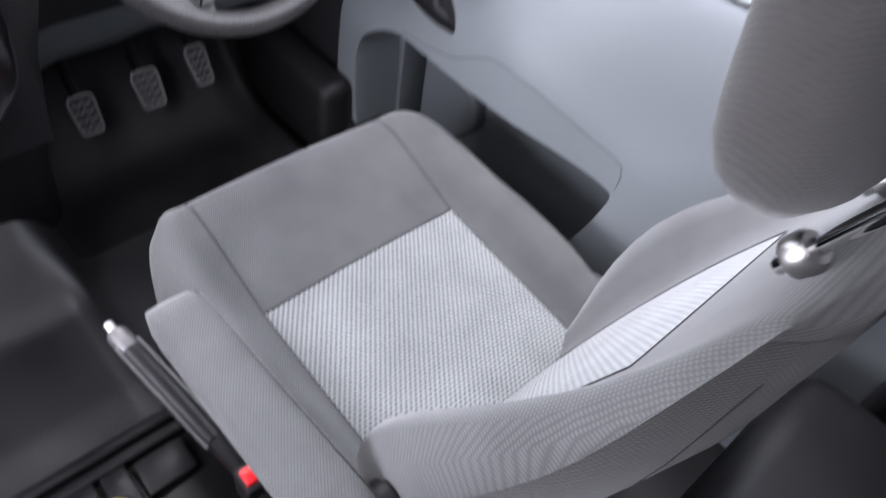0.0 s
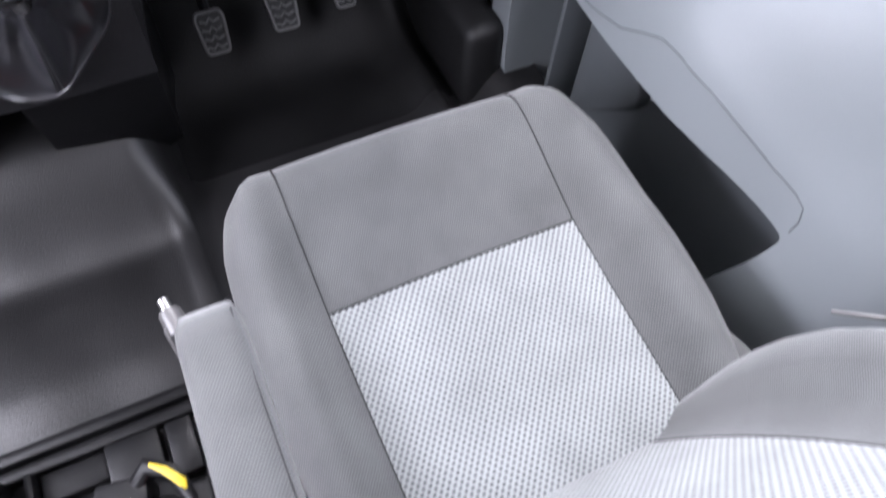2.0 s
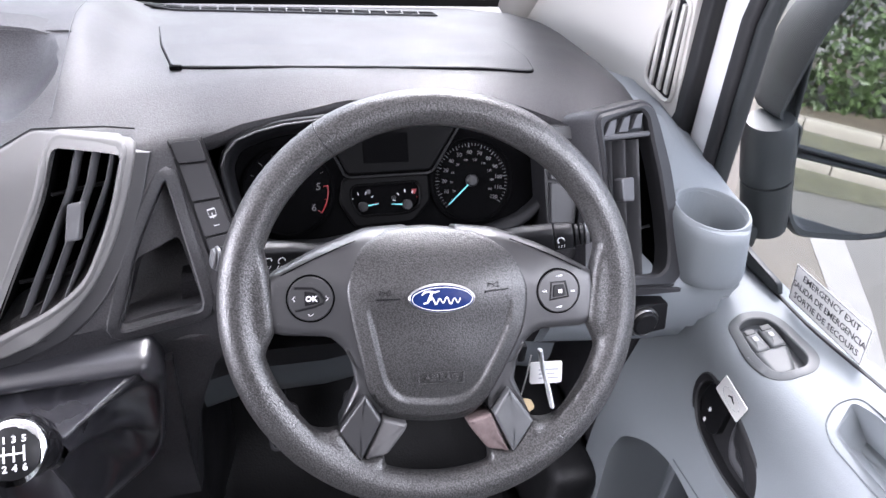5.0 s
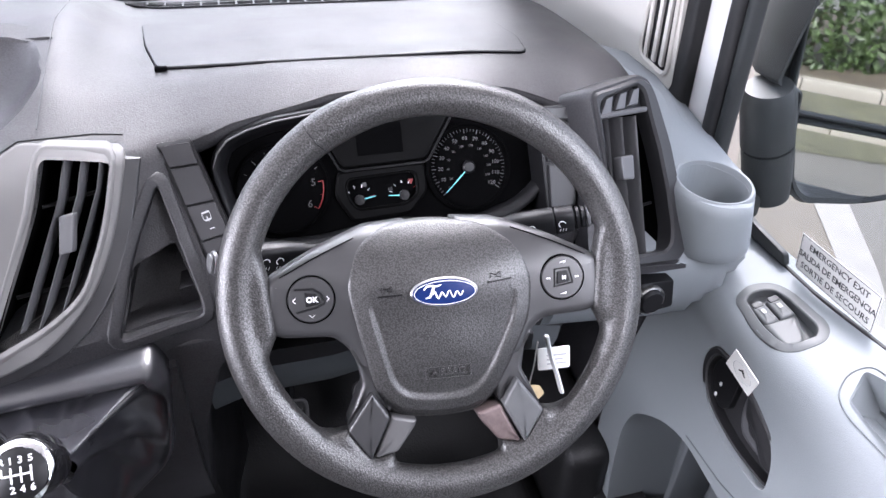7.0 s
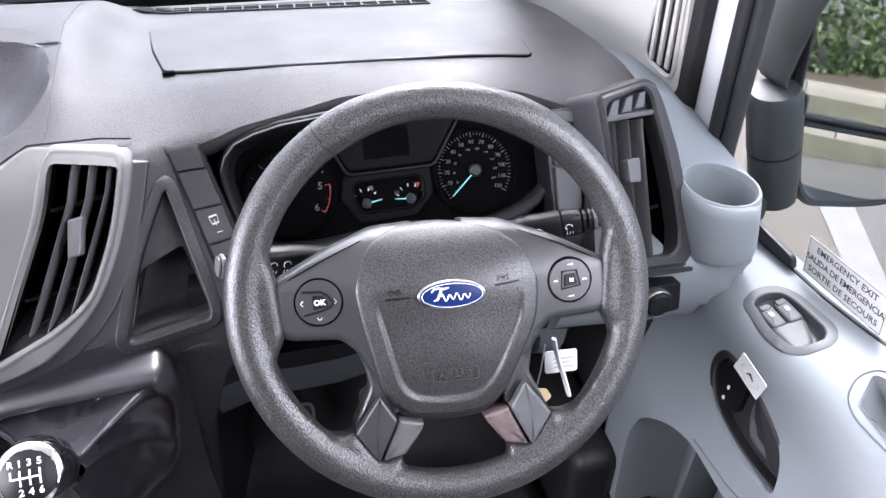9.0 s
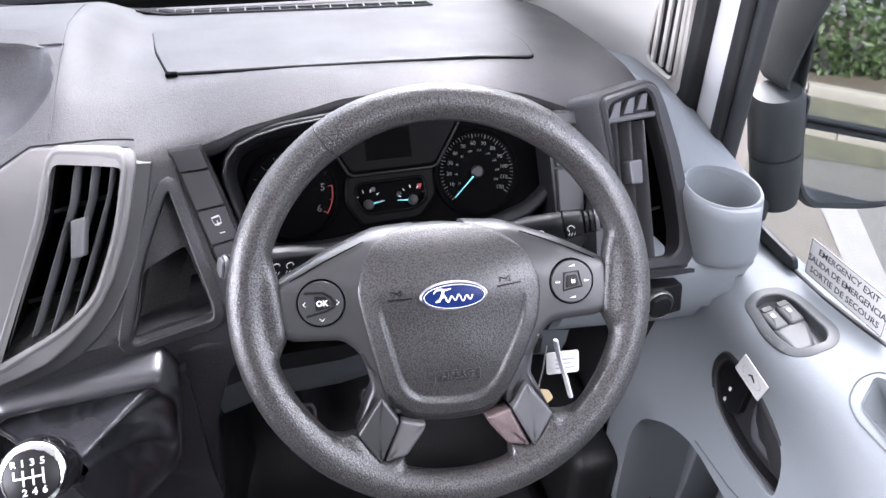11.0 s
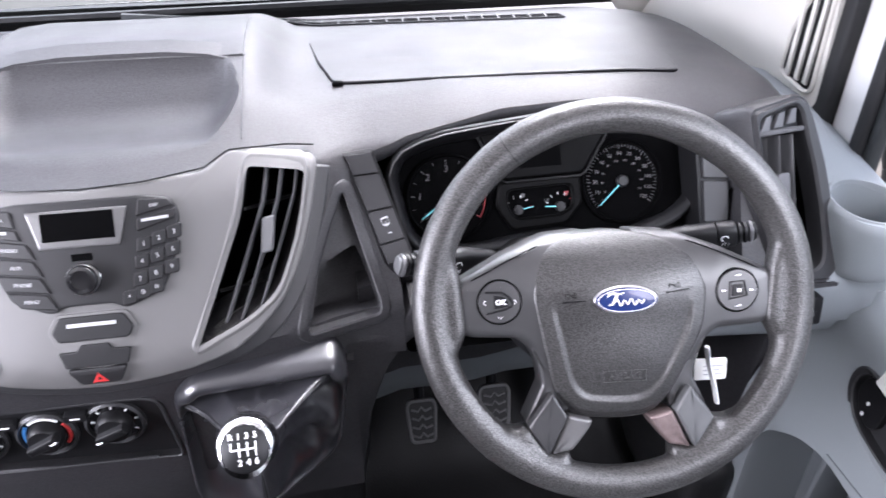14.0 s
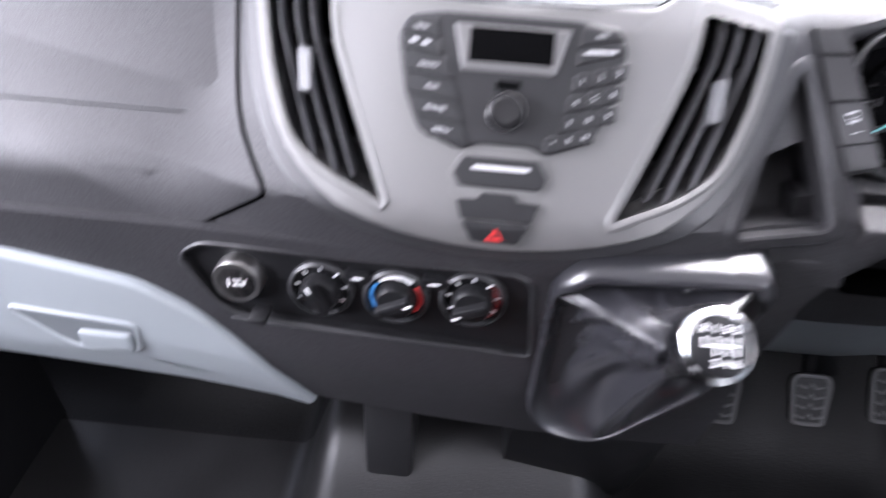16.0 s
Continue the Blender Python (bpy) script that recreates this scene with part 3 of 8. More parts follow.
# demister grilles along the windscreen
for x0, x1, n in ((0.2, 0.64, 17), (-0.66, -0.21, 17)):
    g = thing("demister_grille", V3((x0 + x1) / 2, 0.66, 0.835), "long slotted black demister grille in the dashboard top", "grille", "demister grilles")
    yc = lambda x: 0.682 - 0.09 * max(0, abs(x) - 0.2)
    strip = [(x0 + (x1 - x0) * i / 12, yc(x0 + (x1 - x0) * i / 12) - 0.012) for i in range(13)] + [(x1 - (x1 - x0) * i / 12, yc(x1 - (x1 - x0) * i / 12) + 0.014) for i in range(13)]
    part("backing", plate(strip, on_top, -0.004, 0.0012, 0.0005, 1, 2), BLACK_MATT, g)
    part("rim", frame_plate(inset(strip, -0.003), strip, on_top, 0, 0.003, 0.0008), CHARCOAL_PLAIN, g)
    bar = None
    for i in range(1, n):
        x = x0 + (x1 - x0) * i / n
        p = on_top(x, yc(x), 0.0015)
        if bar is None:
            bar = part("slat", block(p.x - 0.0013, p.x + 0.0013, p.y - 0.012, p.y + 0.014, p.z - 0.002, p.z + 0.0015, 0.0), CHARCOAL_PLAIN, g)
            first = p
        else:
            piece_of(bar, "slat", g, Matrix.Translation(p - first))
    mid_line = [on_top(x0 + (x1 - x0) * i / 12, yc(x0 + (x1 - x0) * i / 12), 0.002) for i in range(13)]
    part("long_bar", tube(mid_line, 0.0012, 5), CHARCOAL_PLAIN, g)

# silver centre panel
half = [(0.0, 0.684), (0.06, 0.69), (0.11, 0.7), (0.155, 0.718), (0.188, 0.742), (0.21, 0.777), (0.224, 0.815), (0.232, 0.845)]
face = half + [(0.141, 0.8665), (0.117, 0.858), (0.0, 0.86), (-0.117, 0.858), (-0.141, 0.8665)] + [(-x, z) for x, z in half[:0:-1]]
face = rounded(face, [0.03] * 7 + [0.008, 0.006, 0.006, 0.0, 0.006, 0.006, 0.008] + [0.03] * 6, 2)
part("centre_surround", plate([q if p[1] > 0.84 else r_ for p, q, r_ in zip(face, inset(face, 0.004), inset(face, -0.014))], on_dash, -0.01, 0.0025, 0.002, 2, 6, centre=(0, 0.79)), CHARCOAL_PLAIN, dashboard)
fascia = part("centre_panel", plate(face, on_dash, -0.01, 0.007, 0.003, 3, 8, centre=(0, 0.79)), SILVER, dashboard, "silver painted centre panel")
carve(fascia, [prism(vent_pts, along_y, -0.1, 0.3), prism(vent_left, along_y, -0.1, 0.3)])
carve([o for o in dashboard.children if o.name.startswith("centre_surround")][0], [prism(vent_pts, along_y, -0.1, 0.3), prism(vent_left, along_y, -0.1, 0.3)])

part("panel_line", tube([on_dash(x, z + 0.0016, 0.0035) for x, z in ((-0.228, 0.8485), (-0.2, 0.8545), (-0.141, 0.8665), (-0.129, 0.8625), (-0.117, 0.8585), (-0.06, 0.8595), (0, 0.8602), (0.06, 0.8595), (0.117, 0.8585), (0.129, 0.8625), (0.141, 0.8665), (0.2, 0.8545), (0.228, 0.8485))], 0.0011, 6), BLACK, dashboard)


def air_vent(side):
    """A tall slanted vent with three upright slats and a tab. side: 1 or -1."""
    f = (lambda x, z, h: on_dash(x * side, z, h))
    v = thing("air_vent", on_dash(0.16 * side, 0.79, 0), "tall slanted air vent with dark upright slats, silver rim", "air vent", "centre vents")
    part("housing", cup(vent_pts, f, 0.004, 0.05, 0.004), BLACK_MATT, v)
    part("rim", frame_plate(inset(vent_pts, -0.007), vent_pts, f, 0.005, 0.0092, 0.003, 0.012), SILVER, v, "silver rim")
    for n, off in enumerate((0.017, 0.033, 0.05)):
        rows = []
        z = 0.85
        while z > 0.722:
            x = lerp(VENT_IN, z) + off + 0.004
            if x < lerp(VENT_OUT, z) - 0.001:
                rows.append((x, z))
            z -= 0.0085
        bm = bmesh.new()
        sec = ((-0.0014, -0.001), (0.0, 0.0012), (0.0014, -0.001), (0.0022, -0.024), (-0.0022, -0.024))
        skin(bm, [[f(x + a, z, b) for a, b in sec] for x, z in rows], cap0=True, cap1=True)
        slat = part("slat", bm, SLAT, v)
        if n == 1:
            xt, zt = lerp(VENT_IN, 0.798) + off + 0.004, 0.798
            tab = rounded([(xt - 0.008, zt - 0.016), (xt + 0.004, zt - 0.016), (xt + 0.009, zt + 0.013), (xt - 0.004, zt + 0.013)], 0.002)
            part("tab", plate(tab, f, -0.006, 0.008, 0.002, 2, 2), SLAT, slat, "grey slat tab")
    for z in (0.757, 0.822):
        bm = tube([f(lerp(VENT_IN, z) + 0.001, z, -0.026), f(lerp(VENT_OUT, z) - 0.001, z, -0.026)], 0.0022, 6)
        part("cross_bar", bm, BLACK, v)


air_vent(1)
air_vent(-1)

# ---- radio ----
radio = thing("radio", on_dash(0, 0.8, 0.008), "black radio unit with keypad, small display and volume knob", "car radio")
case = rounded([(-0.093, 0.832), (-0.085, 0.846), (-0.055, 0.8515), (0.055, 0.8515), (0.086, 0.845), (0.093, 0.832), (0.084, 0.795), (0.07, 0.77), (0.034, 0.7595), (0.022, 0.7655), (-0.022, 0.7655), (-0.034, 0.7595), (-0.07, 0.77), (-0.084, 0.795)], 0.006, 3)
part("face", plate(case, on_dash, 0.004, 0.0115, 0.002, 2, 4), RADIO, radio)
win = [(-0.038, 0.8135), (0.036, 0.8135), (0.046, 0.8445), (-0.048, 0.8445)]
part("display_surround", plate(rounded(win, 0.002), on_dash, 0.01, 0.0135, 0.002), SATIN, radio, "grey display surround")
part("display", plate(box2(-0.034, 0.033, 0.82, 0.843, 0.001), on_dash, 0.01, 0.0142, 0.0005), BLACK_MATT, radio, "dark blank display")
part("socket", plate(box2(-0.01, 0.009, 0.803, 0.809, 0.001), on_dash, 0.01, 0.0125, 0.0005), BLACK_MATT, radio)
kn_c = on_dash(0, 0.788, 0.011)
kn_n = Vector((0, -0.85, 0.52)).normalized()
knob = part("volume_knob", turned([(0.0155, 0), (0.0155, 0.002), (0.0142, 0.003), (0.0142, 0.011), (0.0128, 0.013), (0.0095, 0.0135), (0.0092, 0.012), (0.004, 0.0118), (0.0005, 0.0118)], kn_c, kn_n, 32), GLOSS, radio, "volume knob with chrome ring")
part("ring", turned([(0.0146, 0.0), (0.0152, 0.001), (0.0152, 0.004), (0.0146, 0.005)], kn_c + kn_n * 0.004, kn_n, 32, caps=False), STEEL, knob, "chrome ring")


def dash_basis(x, z, h):
    u = on_dash(x + 0.004, z, h) - on_dash(x - 0.004, z, h)
    v = on_dash(x, z + 0.004, h) - on_dash(x, z - 0.004, h)
    return basis(on_dash(x, z, h), u, v)


def key(outline, parent, text="", size=0.0052, h=0.0138, material=RADIO, ink=GREY_PRINT):
    o = rounded(outline, 0.0015, 2)
    b = part("button", plate(o, on_dash, 0.009, h, 0.001, 1, 1), material, parent)
    if text:
        c = mid(o)
        words("lettering", text, size, dash_basis(c[0], c[1], h + 0.0003), ink, b)
    return b


left_edge = lambda z: lerp([(0.764, -0.058), (0.772, -0.07), (0.795, -0.0825), (0.832, -0.0905), (0.84, -0.088)], z)
right_in = lambda z: lerp([(0.764, -0.03), (0.8, -0.043), (0.845, -0.058)], z)
for i, t in enumerate(("MENU", "PHONE", "AUX", "RADIO")):
    z0 = 0.7665 + i * 0.0142
    z1 = z0 + 0.0132
    key([(left_edge(z0), z0), (right_in(z0) + 0.004, z0 - 0.003), (right_in(z1), z1 - 0.003), (left_edge(z1), z1)], radio, t)
key([(left_edge(0.825), 0.8245), (-0.054, 0.8215), (-0.058, 0.8305), (left_edge(0.8335), 0.8335)], radio)
key([(left_edge(0.836), 0.8348), (-0.058, 0.8318), (-0.062, 0.8455), (-0.082, 0.8455)], radio, "MEDIA", 0.0042)
for i, row in enumerate((("*", "0", "#"), ("7", "8", "9"), ("4", "5", "6"), ("1", "2", "3"))):
    z = 0.768 + i * 0.0142
    for j, t in enumerate(row):
        xc = 0.047 + 0.0035 * i + (0.0155 - 0.0004 * i) * j
        if i == 0:
            xc = 0.039 + 0.0128 * j
        zc = z + 0.003 * j
        key([(xc - 0.0068, zc - 0.0058), (xc + 0.0062, zc - 0.0048), (xc + 0.0075, zc + 0.0068), (xc - 0.0058, zc + 0.0058)], radio, t, 0.0068)
key([(0.053, 0.822), (0.0885, 0.8285), (0.0905, 0.837), (0.053, 0.8325)], radio)
key([(0.053, 0.8345), (0.089, 0.839), (0.0835, 0.8448), (0.056, 0.8482)], radio, "SEEK", 0.0042)
for z, x0, x1 in ((0.8305, 0.058, 0.083), (0.8292, -0.082, -0.076), (0.8285, -0.072, -0.066)):
    part("marking", plate(box2(x0, x1, z - 0.0012, z + 0.0012, 0.0004, 1), on_dash, 0.0135, 0.0142, 0.0002, 1, 1), GREY_PRINT, radio)

# slot plate and hazard switches under the radio
shield = rounded([(-0.043, 0.745), (-0.033, 0.759), (0.033, 0.759), (0.043, 0.745), (0.025, 0.696), (0.015, 0.692), (-0.015, 0.692), (-0.025, 0.696)], 0.004, 3)
part("shield_rim", plate(shield, on_dash, 0.005, 0.0088, 0.001), SILVER, dashboard)
bag = part("airbag_lamp", plate(rounded([(-0.0385, 0.744), (-0.03, 0.7565), (0.03, 0.7565), (0.0385, 0.744), (0.033, 0.7355), (-0.033, 0.7355)], 0.003), on_dash, 0.006, 0.0118, 0.0015), RADIO, dashboard, "black airbag lamp panel")
part("marking", plate(box2(-0.023, 0.023, 0.7478, 0.751, 0.0004, 1), on_dash, 0.0115, 0.0122, 0.0002, 1, 1), GREY_PRINT, bag)
hz = thing("hazard_switch", on_dash(0, 0.712, 0.008), "black hazard switch with red triangle", "switch")
part("upper_button", plate(rounded([(-0.034, 0.7265), (-0.017, 0.7275), (-0.013, 0.7325), (0.013, 0.7325), (0.017, 0.7275), (0.034, 0.7265), (0.029, 0.7145), (-0.029, 0.7145)], 0.0015), on_dash, 0.006, 0.012, 0.0012), RADIO, hz)
low_b = part("lower_button", plate(rounded([(-0.028, 0.7135), (0.028, 0.7135), (0.0185, 0.6975), (-0.0185, 0.6975)], 0.003), on_dash, 0.006, 0.012, 0.0012), RADIO, hz)
part("triangle", frame_plate([(-0.0075, 0.7), (0.0075, 0.7), (0, 0.711)], [(-0.0028, 0.7026), (0.0028, 0.7026), (0, 0.7068)], on_dash, 0.0115, 0.0124, 0.0002), RED_PRINT, low_b, "red triangle")

# ---- switch strip beside the instruments ----
strip = thing("switch_strip", on_dash(0.29, 0.79, 0), "strip of black push switches beside the instruments", "switches")


def on_strip(a, b, h):
    """a across 0 to 1, b down 0 to 1."""
    p, q = on_dash(0.262 + 0.0355 * b, 0.838 - 0.0915 * b, 0), on_dash(0.2905 + 0.034 * b, 0.838 - 0.087 * b, 0)
    w = p + (q - p) * a
    return w + Vector((0, -0.85, 0.52)) * h


part("base", plate(box2(-0.1, 1.12, -0.03, 1.03, 0.04), on_strip, -0.03, -0.001, 0.0005, 1, 2), BLACK, strip)
for i, (b0, b1) in enumerate(((0.0, 0.19), (0.21, 0.52), (0.54, 0.82), (0.84, 1.0))):
    s = part("switch", plate(box2(0.0, 1.0, b0, b1, 0.03), lambda a, b, h: on_strip(a, b, h), -0.004, 0.003, 0.0012, 2, 2), CHARCOAL_PLAIN, strip)
    if i == 2:
        sym = rounded([(0.38, 0.62), (0.68, 0.612), (0.65, 0.662), (0.41, 0.668)], 0.02)
        part("symbol", frame_plate(inset(sym, -0.014), sym, on_strip, 0.003, 0.0034, 0.0001), GREY_PRINT, s)
        part("marking", plate(box2(0.45, 0.65, 0.745, 0.752, 0.001, 1), on_strip, 0.003, 0.0034, 0.0001, 1, 1), GREY_PRINT, s)
        part("marking", plate(box2(0.515, 0.545, 0.64, 0.69, 0.005, 1), on_strip, 0.003, 0.0036, 0.0001, 1, 1), GREY_PRINT, s)

strip_r = thing("switch_strip", V3(0.705, 0.2, 0.8), "two blank dark switches between instruments and side vent", "switches")
SR = basis(V3(0.705, 0.204, 0.79), (1, 0.05, 0), (0.0, 0.5, 0.86))
on_sr = on(SR)
part("base", plate(rounded([(-0.022, -0.062), (0.018, -0.06), (0.022, 0.062), (-0.022, 0.064)], 0.004), on_sr, -0.05, -0.004, 0.001, 1, 2), BLACK, strip_r)
for pts in ([(-0.017, 0.049), (0.018, 0.044), (0.0185, 0.06), (-0.017, 0.062)], [(-0.017, -0.002), (0.0165, -0.006), (0.018, 0.041), (-0.017, 0.046)], [(-0.019, -0.056), (0.014, -0.058), (0.0165, -0.009), (-0.017, -0.005)]):
    part("switch", plate(rounded(pts, 0.002), on_sr, -0.01, 0.001, 0.0015, 2, 2), CHARCOAL_PLAIN, strip_r)

# ---- passenger side panel with its seams ----
airbag = rounded([(-0.252, 0.838), (-0.268, 0.842), (-0.9, 0.842), (-0.9, 0.648), (-0.29, 0.648), (-0.2, 0.706), (-0.235, 0.75)], [0.008, 0.008, 0.01, 0.01, 0.02, 0.01, 0.03], 3)
part("panel_gap", plate(inset(airbag, -0.0025), on_dash, -0.004, 0.0008, 0.0004, 1, 6, centre=(-0.5, 0.75)), BLACK_MATT, dashboard)
part("airbag_cover", plate(airbag, on_dash, -0.002, 0.0035, 0.0022, 2, 8, centre=(-0.5, 0.75)), CHARCOAL, dashboard)
part("seam", tube([on_dash(-0.272 - 0.04 * i, 0.7485, 0.0036) for i in range(15)], 0.0012, 5), CHARCOAL_PLAIN, dashboard)
# fold lines beside the tray
for s in (1, -1):
    part("seam", tube([on_top(s * (0.1535 - 0.0003 * i), 0.235 + 0.04 * i, 0.0) for i in range(10)], 0.0006, 5), CHARCOAL_PLAIN, dashboard)

# dark lining of the open shelf and the bits lying in it
lining = bmesh.new()
skin(lining, [[V3(x, y, top_z(x, y) - 0.012) for x, y in inset(shelf, 0.0012)], [V3(x, y, 0.7695) for x, y in inset(shelf, 0.0012)]], cap1=True)
part("shelf_lining", lining, BLACK, dashboard, "black shelf lining")
duct = thing("shelf_socket", V3(-0.34, 0.39, 0.77), "black socket and cable stub inside the open shelf", "socket")
part("housing", turned([(0.016, 0), (0.016, 0.02), (0.012, 0.024)], (-0.36, 0.41, 0.79), (0.1, -1, 0.3), 20), CHARCOAL_PLAIN, duct)
part("arm", tube([(-0.355, 0.385, 0.78), (-0.33, 0.385, 0.81), (-0.3, 0.39, 0.828), (-0.285, 0.395, 0.83)], [0.009, 0.008, 0.008, 0.005], 8), SLAT, duct)
part("base", block(-0.38, -0.32, 0.36, 0.4, 0.77, 0.782, 0.003), CHARCOAL_PLAIN, duct)

# ---- lower dash: dark band, heater panel and pale glove box ----


def low_y(x, z):
    return 0.081 + 0.28 * max(0, 0.5 - z) + 0.12 * min(abs(x), 0.27) ** 2


def on_low(x, z, h):
    return Vector((x, low_y(x, z) - h, z))


rings = []
xs_low = [-0.96 + 0.0605 * i for i in range(21)]
for x in xs_low:
    bottom = lerp([(-0.9, 0.49), (-0.5, 0.468), (-0.18, 0.434), (-0.05, 0.418), (0.08, 0.405), (0.25, 0.4)], x)
    zz = [bottom + (0.664 - bottom) * i / 9 for i in range(10)]
    row = [V3(x, low_y(x, z), z) for z in zz] + [V3(x, 0.3, 0.664), V3(x, 0.36, bottom + 0.05), V3(x, low_y(x, bottom) + 0.03, bottom - 0.012)]
    rings.append(row)
bm = bmesh.new()
skin(bm, rings, cap0=True, cap1=True)
lower = part("lower_panel", bm, CHARCOAL, dashboard)
heater_out = rounded([(-0.292, 0.628), (-0.27, 0.646), (0.022, 0.65), (0.038, 0.642), (0.046, 0.552), (-0.2, 0.563), (-0.255, 0.566)], [0.012, 0.012, 0.012, 0.012, 0.006, 0.01, 0.02], 3)
carve(lower, [prism(heater_out, along_y, 0.0, 0.1)])
heater = thing("heater_controls", V3(-0.12, 0.09, 0.6), "black heater control panel with three rotary knobs", "heater controls")
part("panel", plate(heater_out, on_low, -0.02, -0.008, 0.001, 1, 3), BLACK, heater)
part("rim", frame_plate(inset(heater_out, -0.004), heater_out, on_low, -0.002, 0.002, 0.0012, 0.009), CHARCOAL_PLAIN, heater)
out_n = Vector((0, -1, 0.05)).normalized()
for i, (x, z) in enumerate(((-0.157, 0.606), (-0.085, 0.607), (-0.013, 0.613))):
    c = on_low(x, z, -0.009)
    flat = basis(c, (1, 0, 0), (0, 0.05, 1))
    dial = part("dial_ring", turned([(0.0315, 0), (0.0315, 0.006), (0.0285, 0.0085), (0.027, 0.006), (0.027, 0.001)], c, out_n, 40), CHARCOAL_PLAIN, heater, "dark satin rim")
    part("dial_face", turned([(0.027, 0), (0.027, 0.004), (0.001, 0.004)], c, out_n, 32), GLOSS, dial)
    kb = part("knob", turned([(0.019, 0.003), (0.0185, 0.014), (0.016, 0.018), (0.001, 0.0185)], c, out_n, 28), BLACK, heater)
    a = radians((118, 25, 205)[i])
    grip = rounded([(-0.017, -0.005), (0.017, -0.006), (0.019, 0), (0.017, 0.006), (-0.017, 0.005)], 0.002)
    grip = [(p[0] * math.cos(a) - p[1] * math.sin(a), p[0] * math.sin(a) + p[1] * math.cos(a)) for p in grip]
    part("grip", plate(grip, on(flat), 0.012, 0.027, 0.003, 2, 2), BLACK, kb)
    mk = [(p[0], p[1]) for p in ((0.011, -0.0012), (0.018, -0.0012), (0.018, 0.0012), (0.011, 0.0012))]
    mk = [(p[0] * math.cos(a) - p[1] * math.sin(a), p[0] * math.sin(a) + p[1] * math.cos(a)) for p in mk]
    part("marking", plate(mk, on(flat), 0.026, 0.0275, 0.0003, 1, 1), WHITE_PRINT, kb)
    if i == 1:
        for a0, a1, m_ in ((-40, 35, RED_PRINT), (145, 220, BLUE_PRINT), (50, 130, WHITE_PRINT)):
            arc = [(0.0232 * math.cos(radians(a0 + (a1 - a0) * j / 8)), 0.0232 * math.sin(radians(a0 + (a1 - a0) * j / 8))) for j in range(9)]
            part("scale", tube([on(flat)(*p, 0.0045) for p in arc], 0.0022, 5), m_, dial)
    else:
        for j in range(7):
            w = radians(-30 + 40 * j)
            part("scale", tube([on(flat)(0.021 * math.cos(w), 0.021 * math.sin(w), 0.0045), on(flat)(0.025 * math.cos(w), 0.025 * math.sin(w), 0.0045)], 0.0012, 5), WHITE_PRINT, dial)
for x, z in ((-0.121, 0.628), (-0.049, 0.631)):
    b = part("push_button", plate(box2(x - 0.012, x + 0.012, z - 0.005, z + 0.005, 0.003), on_low, -0.012, 0.0005, 0.001), BLACK, heater)
    part("marking", plate(box2(x - 0.005, x + 0.005, z - 0.001, z + 0.001, 0.0004, 1), on_low, 0.0, 0.001, 0.0002, 1, 1), WHITE_PRINT, b)
sock = thing("power_socket", on_low(-0.236, 0.608, 0), "twelve volt socket with round black cap and steel rim", "socket")
c = on_low(-0.236, 0.61, -0.009)
part("rim", turned([(0.024, 0), (0.024, 0.014), (0.0225, 0.017), (0.0205, 0.017)], c, out_n, 32), STEEL, sock, "steel rim")
cap = part("cap", turned([(0.0205, 0.0), (0.0205, 0.0155), (0.018, 0.017), (0.001, 0.017)], c, out_n, 32), BLACK, sock)
words("lettering", "12V", 0.013, basis(c + out_n * 0.0174, (1, 0, 0), (0, 0.05, 1)), WHITE_PRINT, cap)
part("tongue", block(-0.224, -0.206, 0.062, 0.085, 0.574, 0.582, 0.003, turn=None), BLACK, sock)
# seam across the lower panel
part("seam", tube([on_low(-0.25 + 0.03 * i, 0.558 - 0.0003 * i, 0.0005) for i in range(10)], 0.0016, 5), CHARCOAL_PLAIN, dashboard)

glove = thing("glove_box", V3(-0.5, 0.1, 0.46), "pale grey glove box door under the dashboard", "glove box")
gl = rounded([(-0.176, 0.43), (-0.24, 0.52), (-0.287, 0.566), (-0.34, 0.597), (-0.47, 0.62), (-0.93, 0.65), (-0.93, 0.497), (-0.52, 0.469), (-0.336, 0.452)], [0.002, 0.02, 0.02, 0.02, 0.03, 0.02, 0.01, 0.03, 0.03], 3)
door = part("door", plate(gl, on_low, -0.03, 0.01, 0.006, 3, 5, centre=(-0.5, 0.54)), LIGHT, glove)
pull = rounded([(-0.477, 0.548), (-0.352, 0.538), (-0.354, 0.508), (-0.42, 0.504)], [0.004, 0.006, 0.006, 0.02], 3)
# darker plate puts the recess's shade into its colour
part("handle_recess", plate(inset(pull, -0.001), on_low, -0.02, 0.0112, 0.001), LIGHT_DARK, glove, "handle recess in a darker grey as shade")
part("recess_rim", frame_plate(inset(pull, -0.006), pull, on_low, 0.005, 0.0135, 0.002), LIGHT, glove)
part("handle", plate(box2(-0.412, -0.356, 0.506, 0.529, 0.005), on_low, -0.012, 0.017, 0.004, 2, 2), LIGHT, glove, "pale grey pull handle")


# ---- instrument cluster ----
CL = basis(V3(0.5, 0.256, 0.792), (1, 0, 0), (0, math.sin(radians(32)), math.cos(radians(32))))
on_cl = on(CL)
CL_N = CL.to_3x3() @ Vector((0, 0, 1))
cluster = thing("instrument_cluster", V3(0.51, 0.25, 0.72), "black instrument cluster with white dials and turquoise needles", "instruments")
